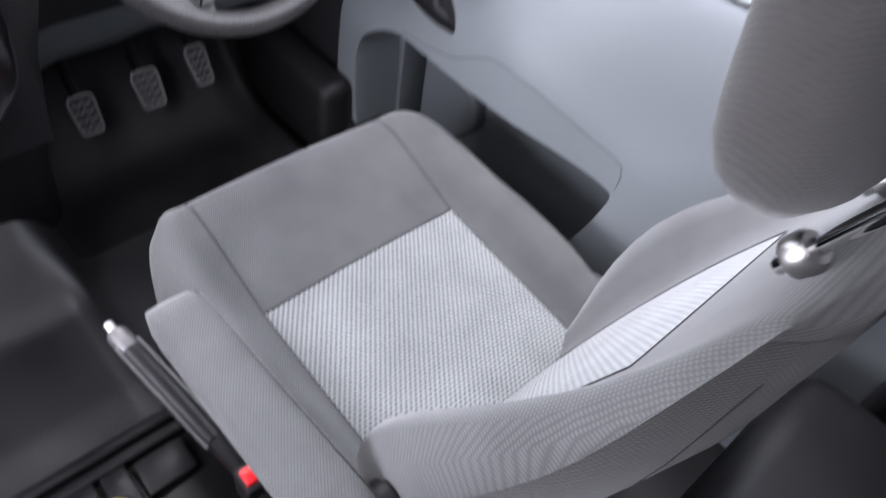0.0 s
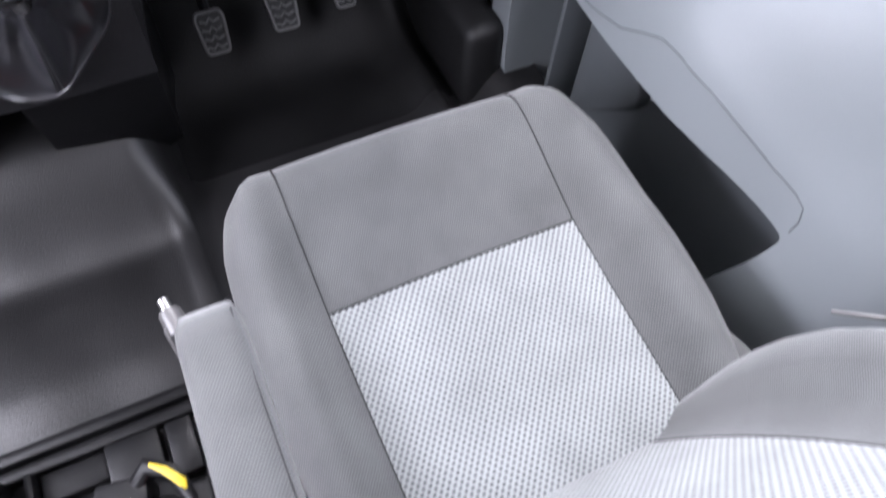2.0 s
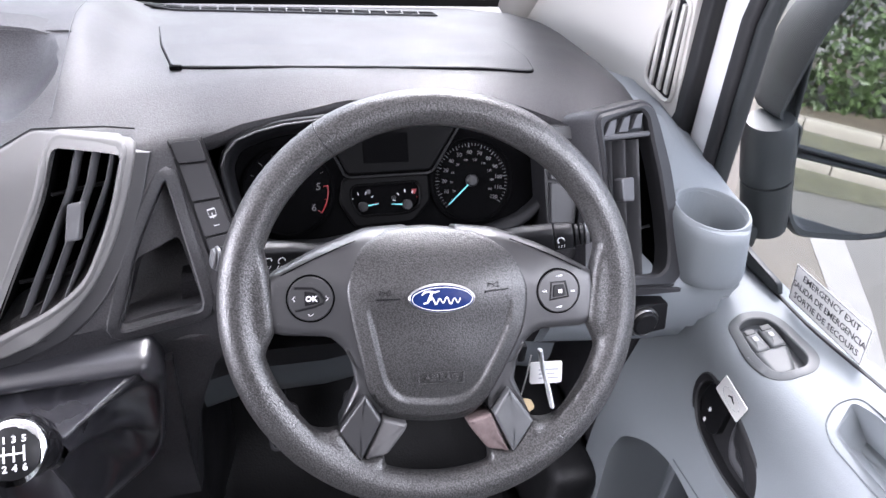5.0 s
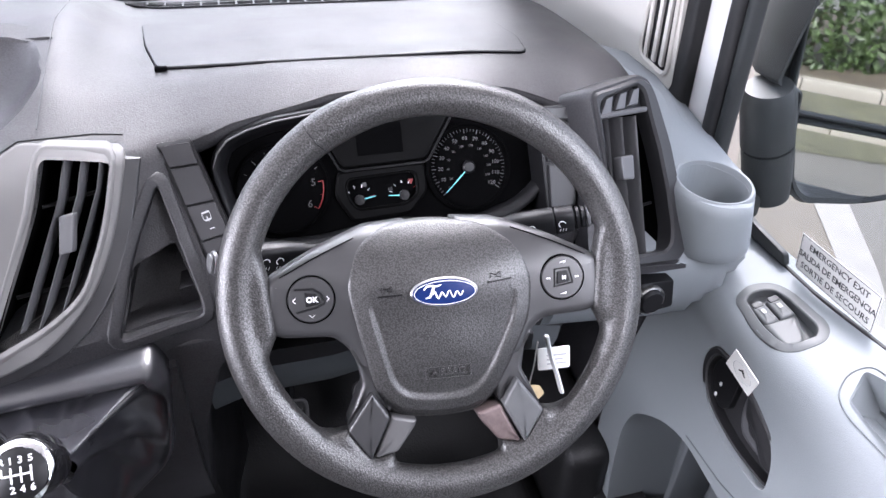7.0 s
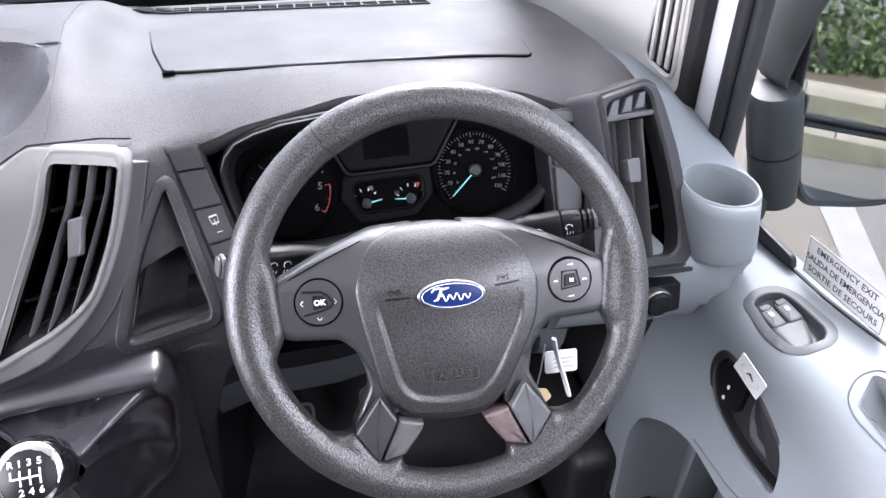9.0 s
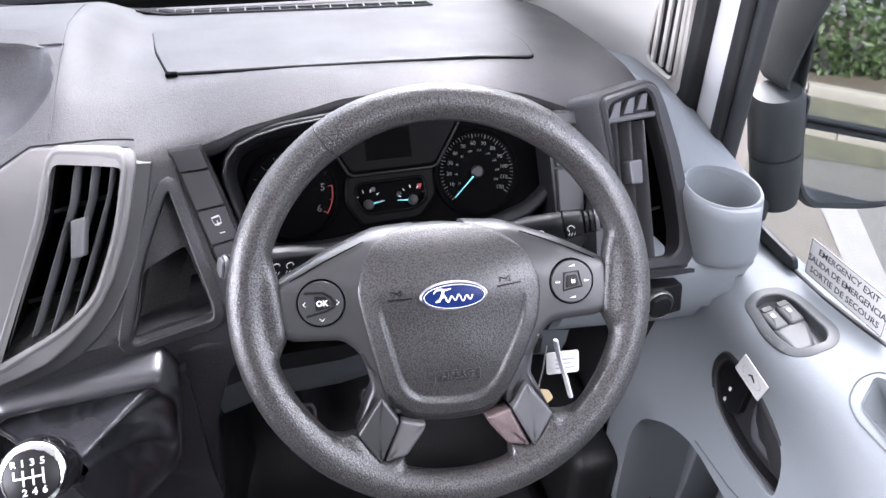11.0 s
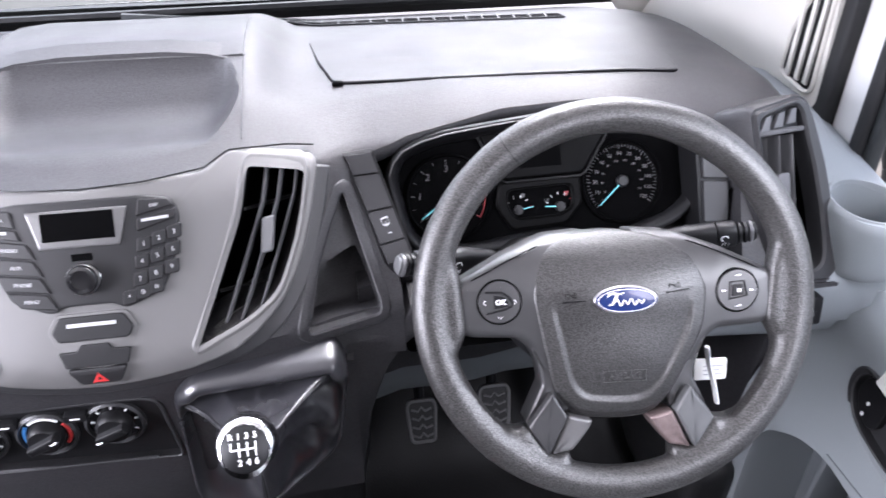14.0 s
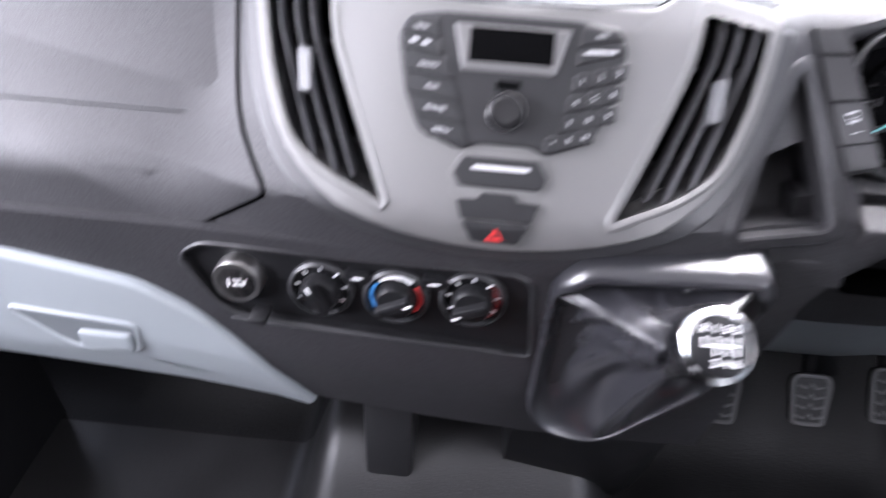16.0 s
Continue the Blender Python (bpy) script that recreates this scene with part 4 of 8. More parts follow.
lens = rounded([(-0.178, 0.0), (-0.168, 0.02), (-0.125, 0.034), (0.0, 0.046), (0.12, 0.043), (0.19, 0.024), (0.2, -0.006), (0.19, -0.045), (0.16, -0.07), (0.098, -0.088), (0.066, -0.087), (0.017, -0.077), (-0.038, -0.081), (-0.085, -0.087), (-0.145, -0.085), (-0.165, -0.066)], 0.014, 3)
part("backing", plate(lens, on_cl, -0.03, 0.0, 0.001, 1, 3), BLACK_MATT, cluster)
# flared gloss bezel with a rounded lip
bm = bmesh.new()
lip_rows = []
for d, h in ((0.0, 0.0), (-0.003, 0.014), (-0.008, 0.026), (-0.0105, 0.0285), (-0.0135, 0.0285), (-0.016, 0.025), (-0.017, 0.015), (-0.017, -0.02)):
    lip_rows.append([on_cl(a, b, h * (0.45 + 0.55 * ease(-0.09, -0.03, b))) for a, b in inset(lens, d)])
skin(bm, lip_rows)
part("bezel", bm, BLACK, cluster, "black flared bezel")
# highlight on the lip's upper left, laid on as a pale tube
part("bezel_highlight", tube([on_cl(a, b, 0.0288 * (0.45 + 0.55 * ease(-0.09, -0.03, b))) for a, b in ((-0.19, 0.0), (-0.184, 0.015), (-0.172, 0.028), (-0.15, 0.037), (-0.12, 0.044), (-0.06, 0.051), (0.0, 0.0565))], [0.0005, 0.0011, 0.0012, 0.0012, 0.0012, 0.0011, 0.0005], 6), SATIN, cluster, "thin pale line for the highlight on the bezel's lip")
# centre mask: trapezium panel with the blank display, and the well of the small gauges
cowl = rounded([(-0.077, 0.043), (0.088, 0.043), (0.05, -0.013), (-0.05, -0.0145)], 0.006, 3)
panel_d = part("display_panel", plate(cowl, on_cl, 0.0, 0.007, 0.003, 3, 2), MASK, cluster, "dark grey trapezium display panel")
# edge highlight given as a tube of lighter colour
part("edge", tube([on_cl(a, b, 0.006) for a, b in ((-0.08, 0.043), (-0.0535, -0.014), (-0.047, -0.0172), (0.047, -0.0158), (0.0535, -0.0125), (0.091, 0.043))], 0.0016, 6), MASK_EDGE, panel_d)
part("display", plate(box2(-0.0302, 0.0235, -0.0015, 0.0335, 0.001), on_cl, 0.004, 0.0078, 0.0003), BLACK_MATT, cluster, "dark blank display")
well = rounded([(-0.0455, -0.0285), (0.0345, -0.0265), (0.0352, -0.052), (0.02, -0.0612), (-0.037, -0.0622), (-0.0462, -0.046)], 0.007, 3)
mask = rounded([(-0.056, -0.017), (0.0485, -0.0155), (0.0485, -0.05), (0.026, -0.0745), (-0.044, -0.077), (-0.062, -0.045)], 0.007, 3)
part("gauge_well", frame_plate(mask, well, on_cl, 0, 0.006, 0.003, 0.0), MASK, cluster, "dark grey surround of the small gauges")
part("well_rim", tube([on_cl(a, b, 0.0062) for a, b in inset(well, -0.001)], 0.0008, 6, closed=True), MASK, cluster)


def dial(x, cy, r, n, a0, a1, labels, needle, red_from=99, inner=()):
    """A round dial: ring, ticks, numbers and a needle. Angles in degrees from the right, anticlockwise."""
    d = part("dial", turned([(r * 1.2, 0.0), (r * 1.2, 0.004), (r * 1.14, 0.0065), (r * 1.1, 0.003), (r * 1.1, 0.001), (0.001, 0.001)], on_cl(x, cy, 0), CL_N, 56), BLACK_MATT, cluster)
    steps = n * (4 if n > 8 else 2)
    for i in range(steps + 1):
        w = radians(a0 + (a1 - a0) * i / steps)
        big = i % (steps // n) == 0
        c, s = math.cos(w), math.sin(w)
        part("tick", tube([on_cl(x + c * r * (0.91 if big else 0.95), cy + s * r * (0.91 if big else 0.95), 0.0018), on_cl(x + c * r * 1.03, cy + s * r * 1.03, 0.0018)], 0.0005 if big else 0.00033, 4), RED_DIM if i * n / steps >= red_from else DIAL_PRINT, d)
    for i, t in enumerate(labels):
        w = radians(a0 + (a1 - a0) * i / (len(labels) - 1))
        words("numeral", t, r * (0.15 if n > 8 else 0.27), CL @ Matrix.Translation((x + math.cos(w) * r * 0.78, cy + math.sin(w) * r * 0.78, 0.0018)) @ pose(0, 0, 0, 0, 0, -6), DIAL_PRINT, d)
    for i, t in enumerate(inner):
        w = radians(a0 + (a1 - a0) * (i + 0.55) / len(inner))
        words("numeral", t, r * 0.085, CL @ Matrix.Translation((x + math.cos(w) * r * 0.58, cy + math.sin(w) * r * 0.58, 0.0018)), DIAL_PRINT, d)
    if red_from < 99:
        arc = [radians(a0 + (a1 - a0) * (red_from + (n - red_from) * j / 8) / n) for j in range(9)]
        part("red_band", tube([on_cl(x + math.cos(w) * r * 1.02, cy + math.sin(w) * r * 1.02, 0.0018) for w in arc], 0.0007, 5), RED_DIM, d)
    w = radians(needle)
    hub = part("needle_hub", turned([(r * 0.17, 0.001), (r * 0.17, 0.006), (r * 0.13, 0.0075), (0.0005, 0.0075)], on_cl(x, cy, 0), CL_N, 20), BLACK, d)
    part("needle", tube([on_cl(x + math.cos(w) * r * 0.17, cy + math.sin(w) * r * 0.17, 0.0055), on_cl(x + math.cos(w) * r * 0.94, cy + math.sin(w) * r * 0.94, 0.0055)], [0.0009, 0.0005], 6), NEEDLE, hub, "turquoise needle")


dial(0.102, -0.0275, 0.0445, 12, 222, -38, [str(10 * i) for i in range(13)], 222, inner=[str(20 * i) for i in range(1, 11)])
dial(-0.1185, -0.03, 0.0445, 6, 216, -36, [str(i) for i in range(7)], 214, 5)
for x, needle, last in ((-0.0332, 8, 9), (0.0198, 176, 3)):
    cy = -0.0522
    hb = part("small_gauge", turned([(0.006, 0), (0.006, 0.005), (0.0005, 0.0055)], on_cl(x, cy, 0), CL_N, 16), BLACK, cluster)
    w = radians(needle)
    part("needle", tube([on_cl(x + math.cos(w) * 0.005, cy + math.sin(w) * 0.005, 0.004), on_cl(x + math.cos(w) * 0.019, cy + math.sin(w) * 0.019, 0.004)], [0.0009, 0.0005], 6), NEEDLE, hb, "turquoise needle")
    for j in range(5):
        w = radians((140 if x < 0 else 160) - 32 * j)
        part("tick", tube([on_cl(x + math.cos(w) * 0.0145, cy + math.sin(w) * 0.0145, 0.0015), on_cl(x + math.cos(w) * 0.018, cy + math.sin(w) * 0.018, 0.0015)], 0.0005, 4), RED_DIM if (x > 0 and j > 3) or (x < 0 and j > 3) else WHITE_PRINT, hb)
words("lettering", "60", 0.006, CL @ Matrix.Translation((0.004, -0.0435, 0.0016)), DIAL_PRINT, cluster)
part("symbol", plate(box2(-0.0285, -0.0235, -0.0375, -0.0325, 0.001), on_cl, 0.001, 0.0018, 0.0002, 1, 1), DIAL_PRINT, cluster, "small fuel symbol")
part("symbol", plate(rounded([(0.026, -0.034), (0.033, -0.034), (0.0295, -0.041)], 0.001), on_cl, 0.001, 0.0018, 0.0002, 1, 1), RED_DIM, cluster, "small red warning symbol")

# ---- steering wheel ----
YAW = radians(-5.1)
WU = Vector((math.cos(YAW), math.sin(YAW), 0))
WF = Vector((-math.sin(YAW), math.cos(YAW), 0))
WV = WF * math.sin(radians(32)) + Vector((0, 0, math.cos(radians(32))))
WM = basis(V3(0.5, 0, 0.8), WU, WV)
on_w = on(WM)
WN = WM.to_3x3() @ Vector((0, 0, 1))


def on_pad(a, b, h):
    """On the hub, whose face rolls back towards its top and its foot."""
    return on_w(a, b, h - 8 * max(0, b) ** 2 - 1.6 * max(0, -0.05 - b) ** 2)


def on_shell(a, b, h):
    """On the broad spokes, which roll over sharply towards their upper edge."""
    return on_w(a, b, h - 10 * max(0, b - 0.006) ** 2 - 1.6 * max(0, -0.05 - b) ** 2)


wheel = thing("steering_wheel", V3(0.5, 0, 0.8), "dark grey four-spoke steering wheel with airbag hub and blue badge", "steering wheel")
RIM_R, RIM_W, RIM_T = 0.1765, 0.0172, 0.0162


def rim_p(deg, b, grow=1.0):
    """On the rim: deg round the wheel, b round its section."""
    c, s = math.cos(radians(deg)), math.sin(radians(deg))
    w, t = RIM_W * grow, RIM_T * grow
    return on_w(c * (RIM_R + w * math.cos(b)), s * (RIM_R + w * math.cos(b)) * 0.985 - 0.0065, t * math.sin(b) - 0.004 + 0.01 * max(0, -s))


bm = bmesh.new()
rows = []
for i in range(120):
    deg = 3 * i
    g = 1 + 0.05 * (math.exp(-((deg - 117) / 9) ** 2) + math.exp(-((deg - 63) / 9) ** 2))
    rows.append([rim_p(deg, 2 * math.pi * j / 18, g) for j in range(18)])
rows.append(rows[0])
skin(bm, rows)
bmesh.ops.remove_doubles(bm, verts=bm.verts, dist=1e-6)
for sgn in (-1, 1):
    root = rounded([(sgn * x, v) for x, v in ((0.152, -0.066), (0.141, -0.096), (0.122, -0.117), (0.103, -0.1235), (0.088, -0.1195), (0.0685, -0.149), (0.047, -0.146), (0.051, -0.163), (0.04, -0.172), (0.06, -0.188), (0.13, -0.15), (0.165, -0.09))], 0.006, 3)
    plate(root, on_w, -0.012, 0.0125, 0.009, 4, 3, bm=bm)
    web = rounded([(sgn * x, v) for x, v in ((0.1475, 0.018), (0.152, 0.04), (0.16, 0.07), (0.178, 0.0), (0.168, -0.08), (0.156, -0.058), (0.148, -0.04), (0.143, -0.03))], 0.006, 3)
    plate(web, on_w, -0.012, 0.0075, 0.008, 4, 3, bm=bm)
blend(part("rim", bm, RIM, wheel, "grained dark foam rim", sharp=80), 0.0024, 9)
for deg in (123.5, 56.5):
    part("grip_joint", tube([rim_p(deg + 1.5 * math.sin(b), b, 0.985) for b in (2 * math.pi * j / 24 for j in range(24))], 0.0007, 6, closed=True), BLACK, wheel, "raised seam where the upper grip begins")
# hub: the airbag pad and the broad side spokes
back = rounded([(-0.06, 0.03), (0.06, 0.03), (0.09, 0.015), (0.085, -0.03), (0.05, -0.115), (-0.05, -0.115), (-0.085, -0.03), (-0.09, 0.015)], 0.02, 3)
part("hub_back", plate(back, on_w, -0.05, -0.022, 0.01, 3, 3), BLACK, wheel)
pad = rounded([(-0.0835, 0.012), (-0.071, 0.042), (-0.044, 0.0575), (0.0, 0.0605), (0.045, 0.0545), (0.076, 0.034), (0.087, 0.004), (0.083, -0.033), (0.05, -0.1), (0.031, -0.1195), (-0.005, -0.1215), (-0.045, -0.1165), (-0.0605, -0.098), (-0.079, -0.018)], 0.014, 4)
pad = even(pad, 96)
PAD_C = Vector((0.002, -0.02))
rings = [[on_pad(a, b, -0.02) for a, b in pad]]
for j in range(5):
    w = j / 4 * math.pi / 2
    rings.append([on_pad(a, b, 0.001 + 0.006 * math.sin(w)) for a, b in inset(pad, 0.006 * (1 - math.cos(w)))])
for k in [0.94, 0.9, 0.86, 0.835, 0.82, 0.805, 0.79, 0.775, 0.76, 0.745, 0.73, 0.7, 0.64, 0.56, 0.46, 0.36, 0.26, 0.16, 0.06]:
    row = []
    for p in pad:
        q = PAD_C + (Vector(p) - PAD_C) * k
        low = 1 - ease(-0.035, 0.005, q.y)
        row.append(on_pad(q.x, q.y, 0.007 + 0.0125 * (1 - k * k) - 0.0045 * low * (1 - ease(0.745, 0.82, k)) + 0.0012 * low))
    rings.append(row)
bm = bmesh.new()
skin(bm, rings, cap1=True)
part("airbag_pad", bm, HUB, wheel, "grained airbag cover with a stepped lower border", sharp=70)


def pad_h(a, b):
    """Height of the airbag cover's inner field."""
    k = (Vector((a, b)) - PAD_C).length / 0.1
    return 0.007 + 0.0125 * (1 - min(1, k) ** 2) - 0.0033 * (1 - ease(-0.035, 0.005, b))


for sgn in (-1, 1):
    # broad upper spoke shell with its control disc, and the arm that runs down to the lower spoke
    sp = rounded([(sgn * x, v) for x, v in ((0.02, 0.0605), (0.062, 0.0575), (0.106, 0.0405), (0.138, 0.024), (0.151, 0.017), (0.1545, -0.012), (0.1495, -0.031), (0.14, -0.0355), (0.096, -0.038), (0.082, -0.051), (0.0745, -0.07), (0.055, -0.075), (0.045, -0.02))], 0.006, 3)
    part("spoke_shell", plate(sp, on_shell, -0.03, 0.0035, 0.009, 4, 10, dome=0.0015, centre=(sgn * 0.085, 0.004)), SHELL, wheel, "smooth dark grey spoke shell")
    part("parting_line", tube([on_shell(sgn * x, v, 0.0042 - 0.004 * ease(0.125, 0.15, x)) for x, v in ((0.072, 0.0475), (0.09, 0.0405), (0.108, 0.033), (0.125, 0.025), (0.138, 0.0185))], 0.0006, 5), BLACK_MATT, wheel)
    arm_ = rounded([(sgn * x, v) for x, v in ((0.085, -0.045), (0.0775, -0.062), (0.0735, -0.083), (0.09, -0.1185), (0.087, -0.122), (0.066, -0.094), (0.05, -0.112), (0.045, -0.09), (0.06, -0.05))], 0.003, 2)
    part("spoke_arm", plate(arm_, on_w, -0.03, 0.0015, 0.004, 3, 3, centre=(sgn * 0.066, -0.08)), SHELL, wheel)
    bc, bv = (-0.1125, -0.0017) if sgn < 0 else (0.1142, -0.0006)
    part("disc_gap", turned([(0.0212, -0.003), (0.0212, 0.0005), (0.0205, 0.001), (0.02, 0.0005)], on_w(bc, bv, 0.0045), WN, 40), BLACK_MATT, wheel)
    disc = part("button_disc", turned([(0.0198, -0.003), (0.0198, 0.0008), (0.019, 0.0018), (0.0005, 0.0022)], on_w(bc, bv, 0.0045), WN, 40), SHELL, wheel, "round button cluster")
    D = WM @ Matrix.Translation((bc, bv, 0.0067))
    on_d = on(D)
    if sgn < 0:
        mid_key = rounded([(-0.0055, 0.007), (0.004, 0.0055), (0.0085, 0.0), (0.008, -0.004), (-0.005, -0.0065)], 0.0015)
        part("ridge", tube([on_d(a, b, 0.0002) for a, b in ((-0.0135, 0.0098), (-0.006, 0.0095), (0.002, 0.0092), (0.0085, 0.005), (0.0122, -0.001), (0.011, -0.004), (0.004, -0.007), (-0.013, -0.0105))], 0.0011, 6), BLACK, disc)
    else:
        mid_key = rounded([(-0.0055, 0.0055), (0.0045, 0.0065), (0.0068, -0.004), (-0.006, -0.0058)], 0.0015)
        part("ridge", tube([on_d(a, b, 0.0002) for a, b in ((-0.0075, 0.008), (0.006, 0.009), (0.0092, -0.005), (-0.0082, -0.008))], 0.001, 6, closed=True), BLACK, disc)
    part("centre_key", plate(mid_key, on_d, -0.001, 0.0012, 0.0008), BLACK, disc)
    words("lettering", "OK" if sgn < 0 else "M", 0.0068 if sgn < 0 else 0.0045, D @ Matrix.Translation((0.0008, 0, 0.0014)), WHITE_PRINT, disc, bold=0.00025)
    for a in range(4):
        w = radians(90 * a)
        p = Vector((0.0145 * math.cos(w), 0.0145 * math.sin(w)))
        o, t = Vector((math.cos(w), math.sin(w))), Vector((-math.sin(w), math.cos(w)))
        if sgn < 0:
            pts = [p - o * 0.0012 + t * 0.0022, p + o * 0.001, p - o * 0.0012 - t * 0.0022]
            part("arrow", tube([on_d(q[0], q[1], 0.0) for q in pts], 0.00042, 4), WHITE_PRINT if a != 1 else DIAL_PRINT, disc)
        elif a % 2 == 0:
            for k in (-0.0018, 0.0004):
                e = 1 if a == 0 else -1
                q = p + Vector((k * e, 0))
                part("arrow", plate([(q.x - 0.0009 * e, q.y - 0.0011), (q.x + 0.0011 * e, q.y), (q.x - 0.0009 * e, q.y + 0.0011)], on_d, -0.0006, 0.0003, 0.0001, 1, 1), WHITE_PRINT, disc)
        else:
            part("volume_mark", plate([(p.x - 0.003, p.y - 0.0007), (p.x + 0.003, p.y - 0.0007), (p.x + 0.003, p.y + 0.0011)], on_d, -0.0006, 0.0003, 0.0001, 1, 1), WHITE_PRINT, disc)
    # lower slanted spokes: flat outer cover and pale inner facet
    facet = rounded([(sgn * x, v) for x, v in ((0.0505, -0.112), (0.0275, -0.118), (0.03, -0.1245), (0.0465, -0.1455), (0.0675, -0.1495))], 0.0025, 3)
    part("lower_spoke", plate(facet, on_w, -0.018, 0.0085, 0.003, 3, 3), SATIN if sgn < 0 else BRONZE, wheel, "satin silver lower spoke facet" if sgn < 0 else "worn copper-tinted lower spoke facet")
    cover = rounded([(sgn * x, v) for x, v in ((0.066, -0.0885), (0.0895, -0.1205), (0.0705, -0.1495), (0.0515, -0.1125))], 0.0025, 3)
    part("spoke_cover", plate(cover, on_w, -0.012, 0.012, 0.0025, 3, 2), SHELL if sgn < 0 else SPOKE_GREY, wheel, "dark scuffed spoke cover" if sgn < 0 else "pale satin grey spoke cover")
bx, bv = 0.0022, -0.0026
badge = part("badge_rim", plate(ellipse(bx, bv, 0.0302, 0.0133, 48), on_pad, 0.008, 0.0205, 0.0022, 3, 2, dome=0.001), STEEL, wheel, "thin chrome badge rim")
blue = part("badge", plate(ellipse(bx, bv, 0.0285, 0.0117, 48), on_w, 0.012, 0.0222, 0.0008, 2, 3, dome=0.0008), BLUE, badge, "dark blue oval badge")
part("badge_line", frame_plate(ellipse(bx, bv, 0.0272, 0.0106, 48), ellipse(bx, bv, 0.0266, 0.01, 48), on_w, 0.022, 0.023, 0.0002), WHITE_PRINT, blue)
wave = [(-0.011 + 0.00044 * i, -0.004 + 0.0026 * math.sin(i * 0.42) + 0.0008 * math.cos(i * 0.21)) for i in range(62)]
part("badge_stroke", tube([on_w(x + bx, v, 0.0231) for x, v in wave], [0.0008 + 0.0004 * math.cos(i * 0.42) ** 2 for i in range(62)], 6, flat=0.5), WHITE_PRINT, blue)
part("badge_stroke", tube([on_w(x + bx, v, 0.0231) for x, v in ((-0.0185, 0.001), (-0.016, 0.0038), (-0.012, 0.0044), (-0.007, 0.0036), (-0.003, 0.0046))], [0.0006, 0.0011, 0.0013, 0.0011, 0.0006], 6, flat=0.5), WHITE_PRINT, blue)
part("badge_stroke", tube([on_w(x + bx, v, 0.0231) for x, v in ((-0.0095, 0.0038), (-0.011, -0.0005), (-0.0135, -0.0055), (-0.017, -0.0065))], [0.0012, 0.0013, 0.0011, 0.0006], 6, flat=0.5), WHITE_PRINT, blue)
words("lettering", "AIRBAG", 0.0088, WM @ Matrix.Translation((0.003, -0.0757, pad_h(0.003, -0.0757) + 0.0004)), HUB, wheel, "embossed airbag lettering", bold=0.0002, raise_=0.0005)
part("lettering_frame", frame_plate(box2(-0.018, 0.0235, -0.0812, -0.0702, 0.0008), box2(-0.0174, 0.0229, -0.0806, -0.0708, 0.0008), on_w, 0.012, pad_h(0.003, -0.0757) + 0.0006, 0.0002), HUB, wheel)
for x0, x1, v0, v1 in ((-0.0555, -0.0345, -0.0035, -0.0025), (0.042, 0.064, 0.002, 0.004)):
    part("horn_mark", tube([on_pad(x0, v0, pad_h(x0, v0)), on_pad((x0 + x1) / 2, (v0 + v1) / 2, pad_h((x0 + x1) / 2, v0) + 0.0002), on_pad(x1, v1, pad_h(x1, v1))], 0.0009, 5), BLACK, wheel)
    part("horn_mark", tube([on_pad(x0 + dx, v0 + dv, pad_h(x0 + dx, v0 + dv)) for dx, dv in ((0.003, 0.004), (0.003, 0.008), (0.008, 0.006), (0.012, 0.009), (0.012, 0.004), (0.008, 0.005))], 0.0005, 5), BLACK, wheel)

# ---- column, stalks, key ----
column = thing("steering_column", V3(0.51, 0.16, 0.62), "dark plastic steering column shroud", "steering column")
CM = basis(V3(0.5, 0.05, 0.765), WU, WV)
shroud = rounded([(-0.085, 0.02), (-0.06, 0.045), (0.06, 0.045), (0.085, 0.02), (0.075, -0.06), (0.05, -0.085), (-0.05, -0.085), (-0.075, -0.06)], 0.02, 3)
bm = bmesh.new()
skin(bm, [[CM @ Vector((x * s, y * s, h)) for x, y in shroud] for s, h in ((0.85, 0.006), (1.0, -0.01), (1.05, -0.08), (1.0, -0.2))], cap0=True, cap1=True)
part("shroud", bm, BLACK, column)


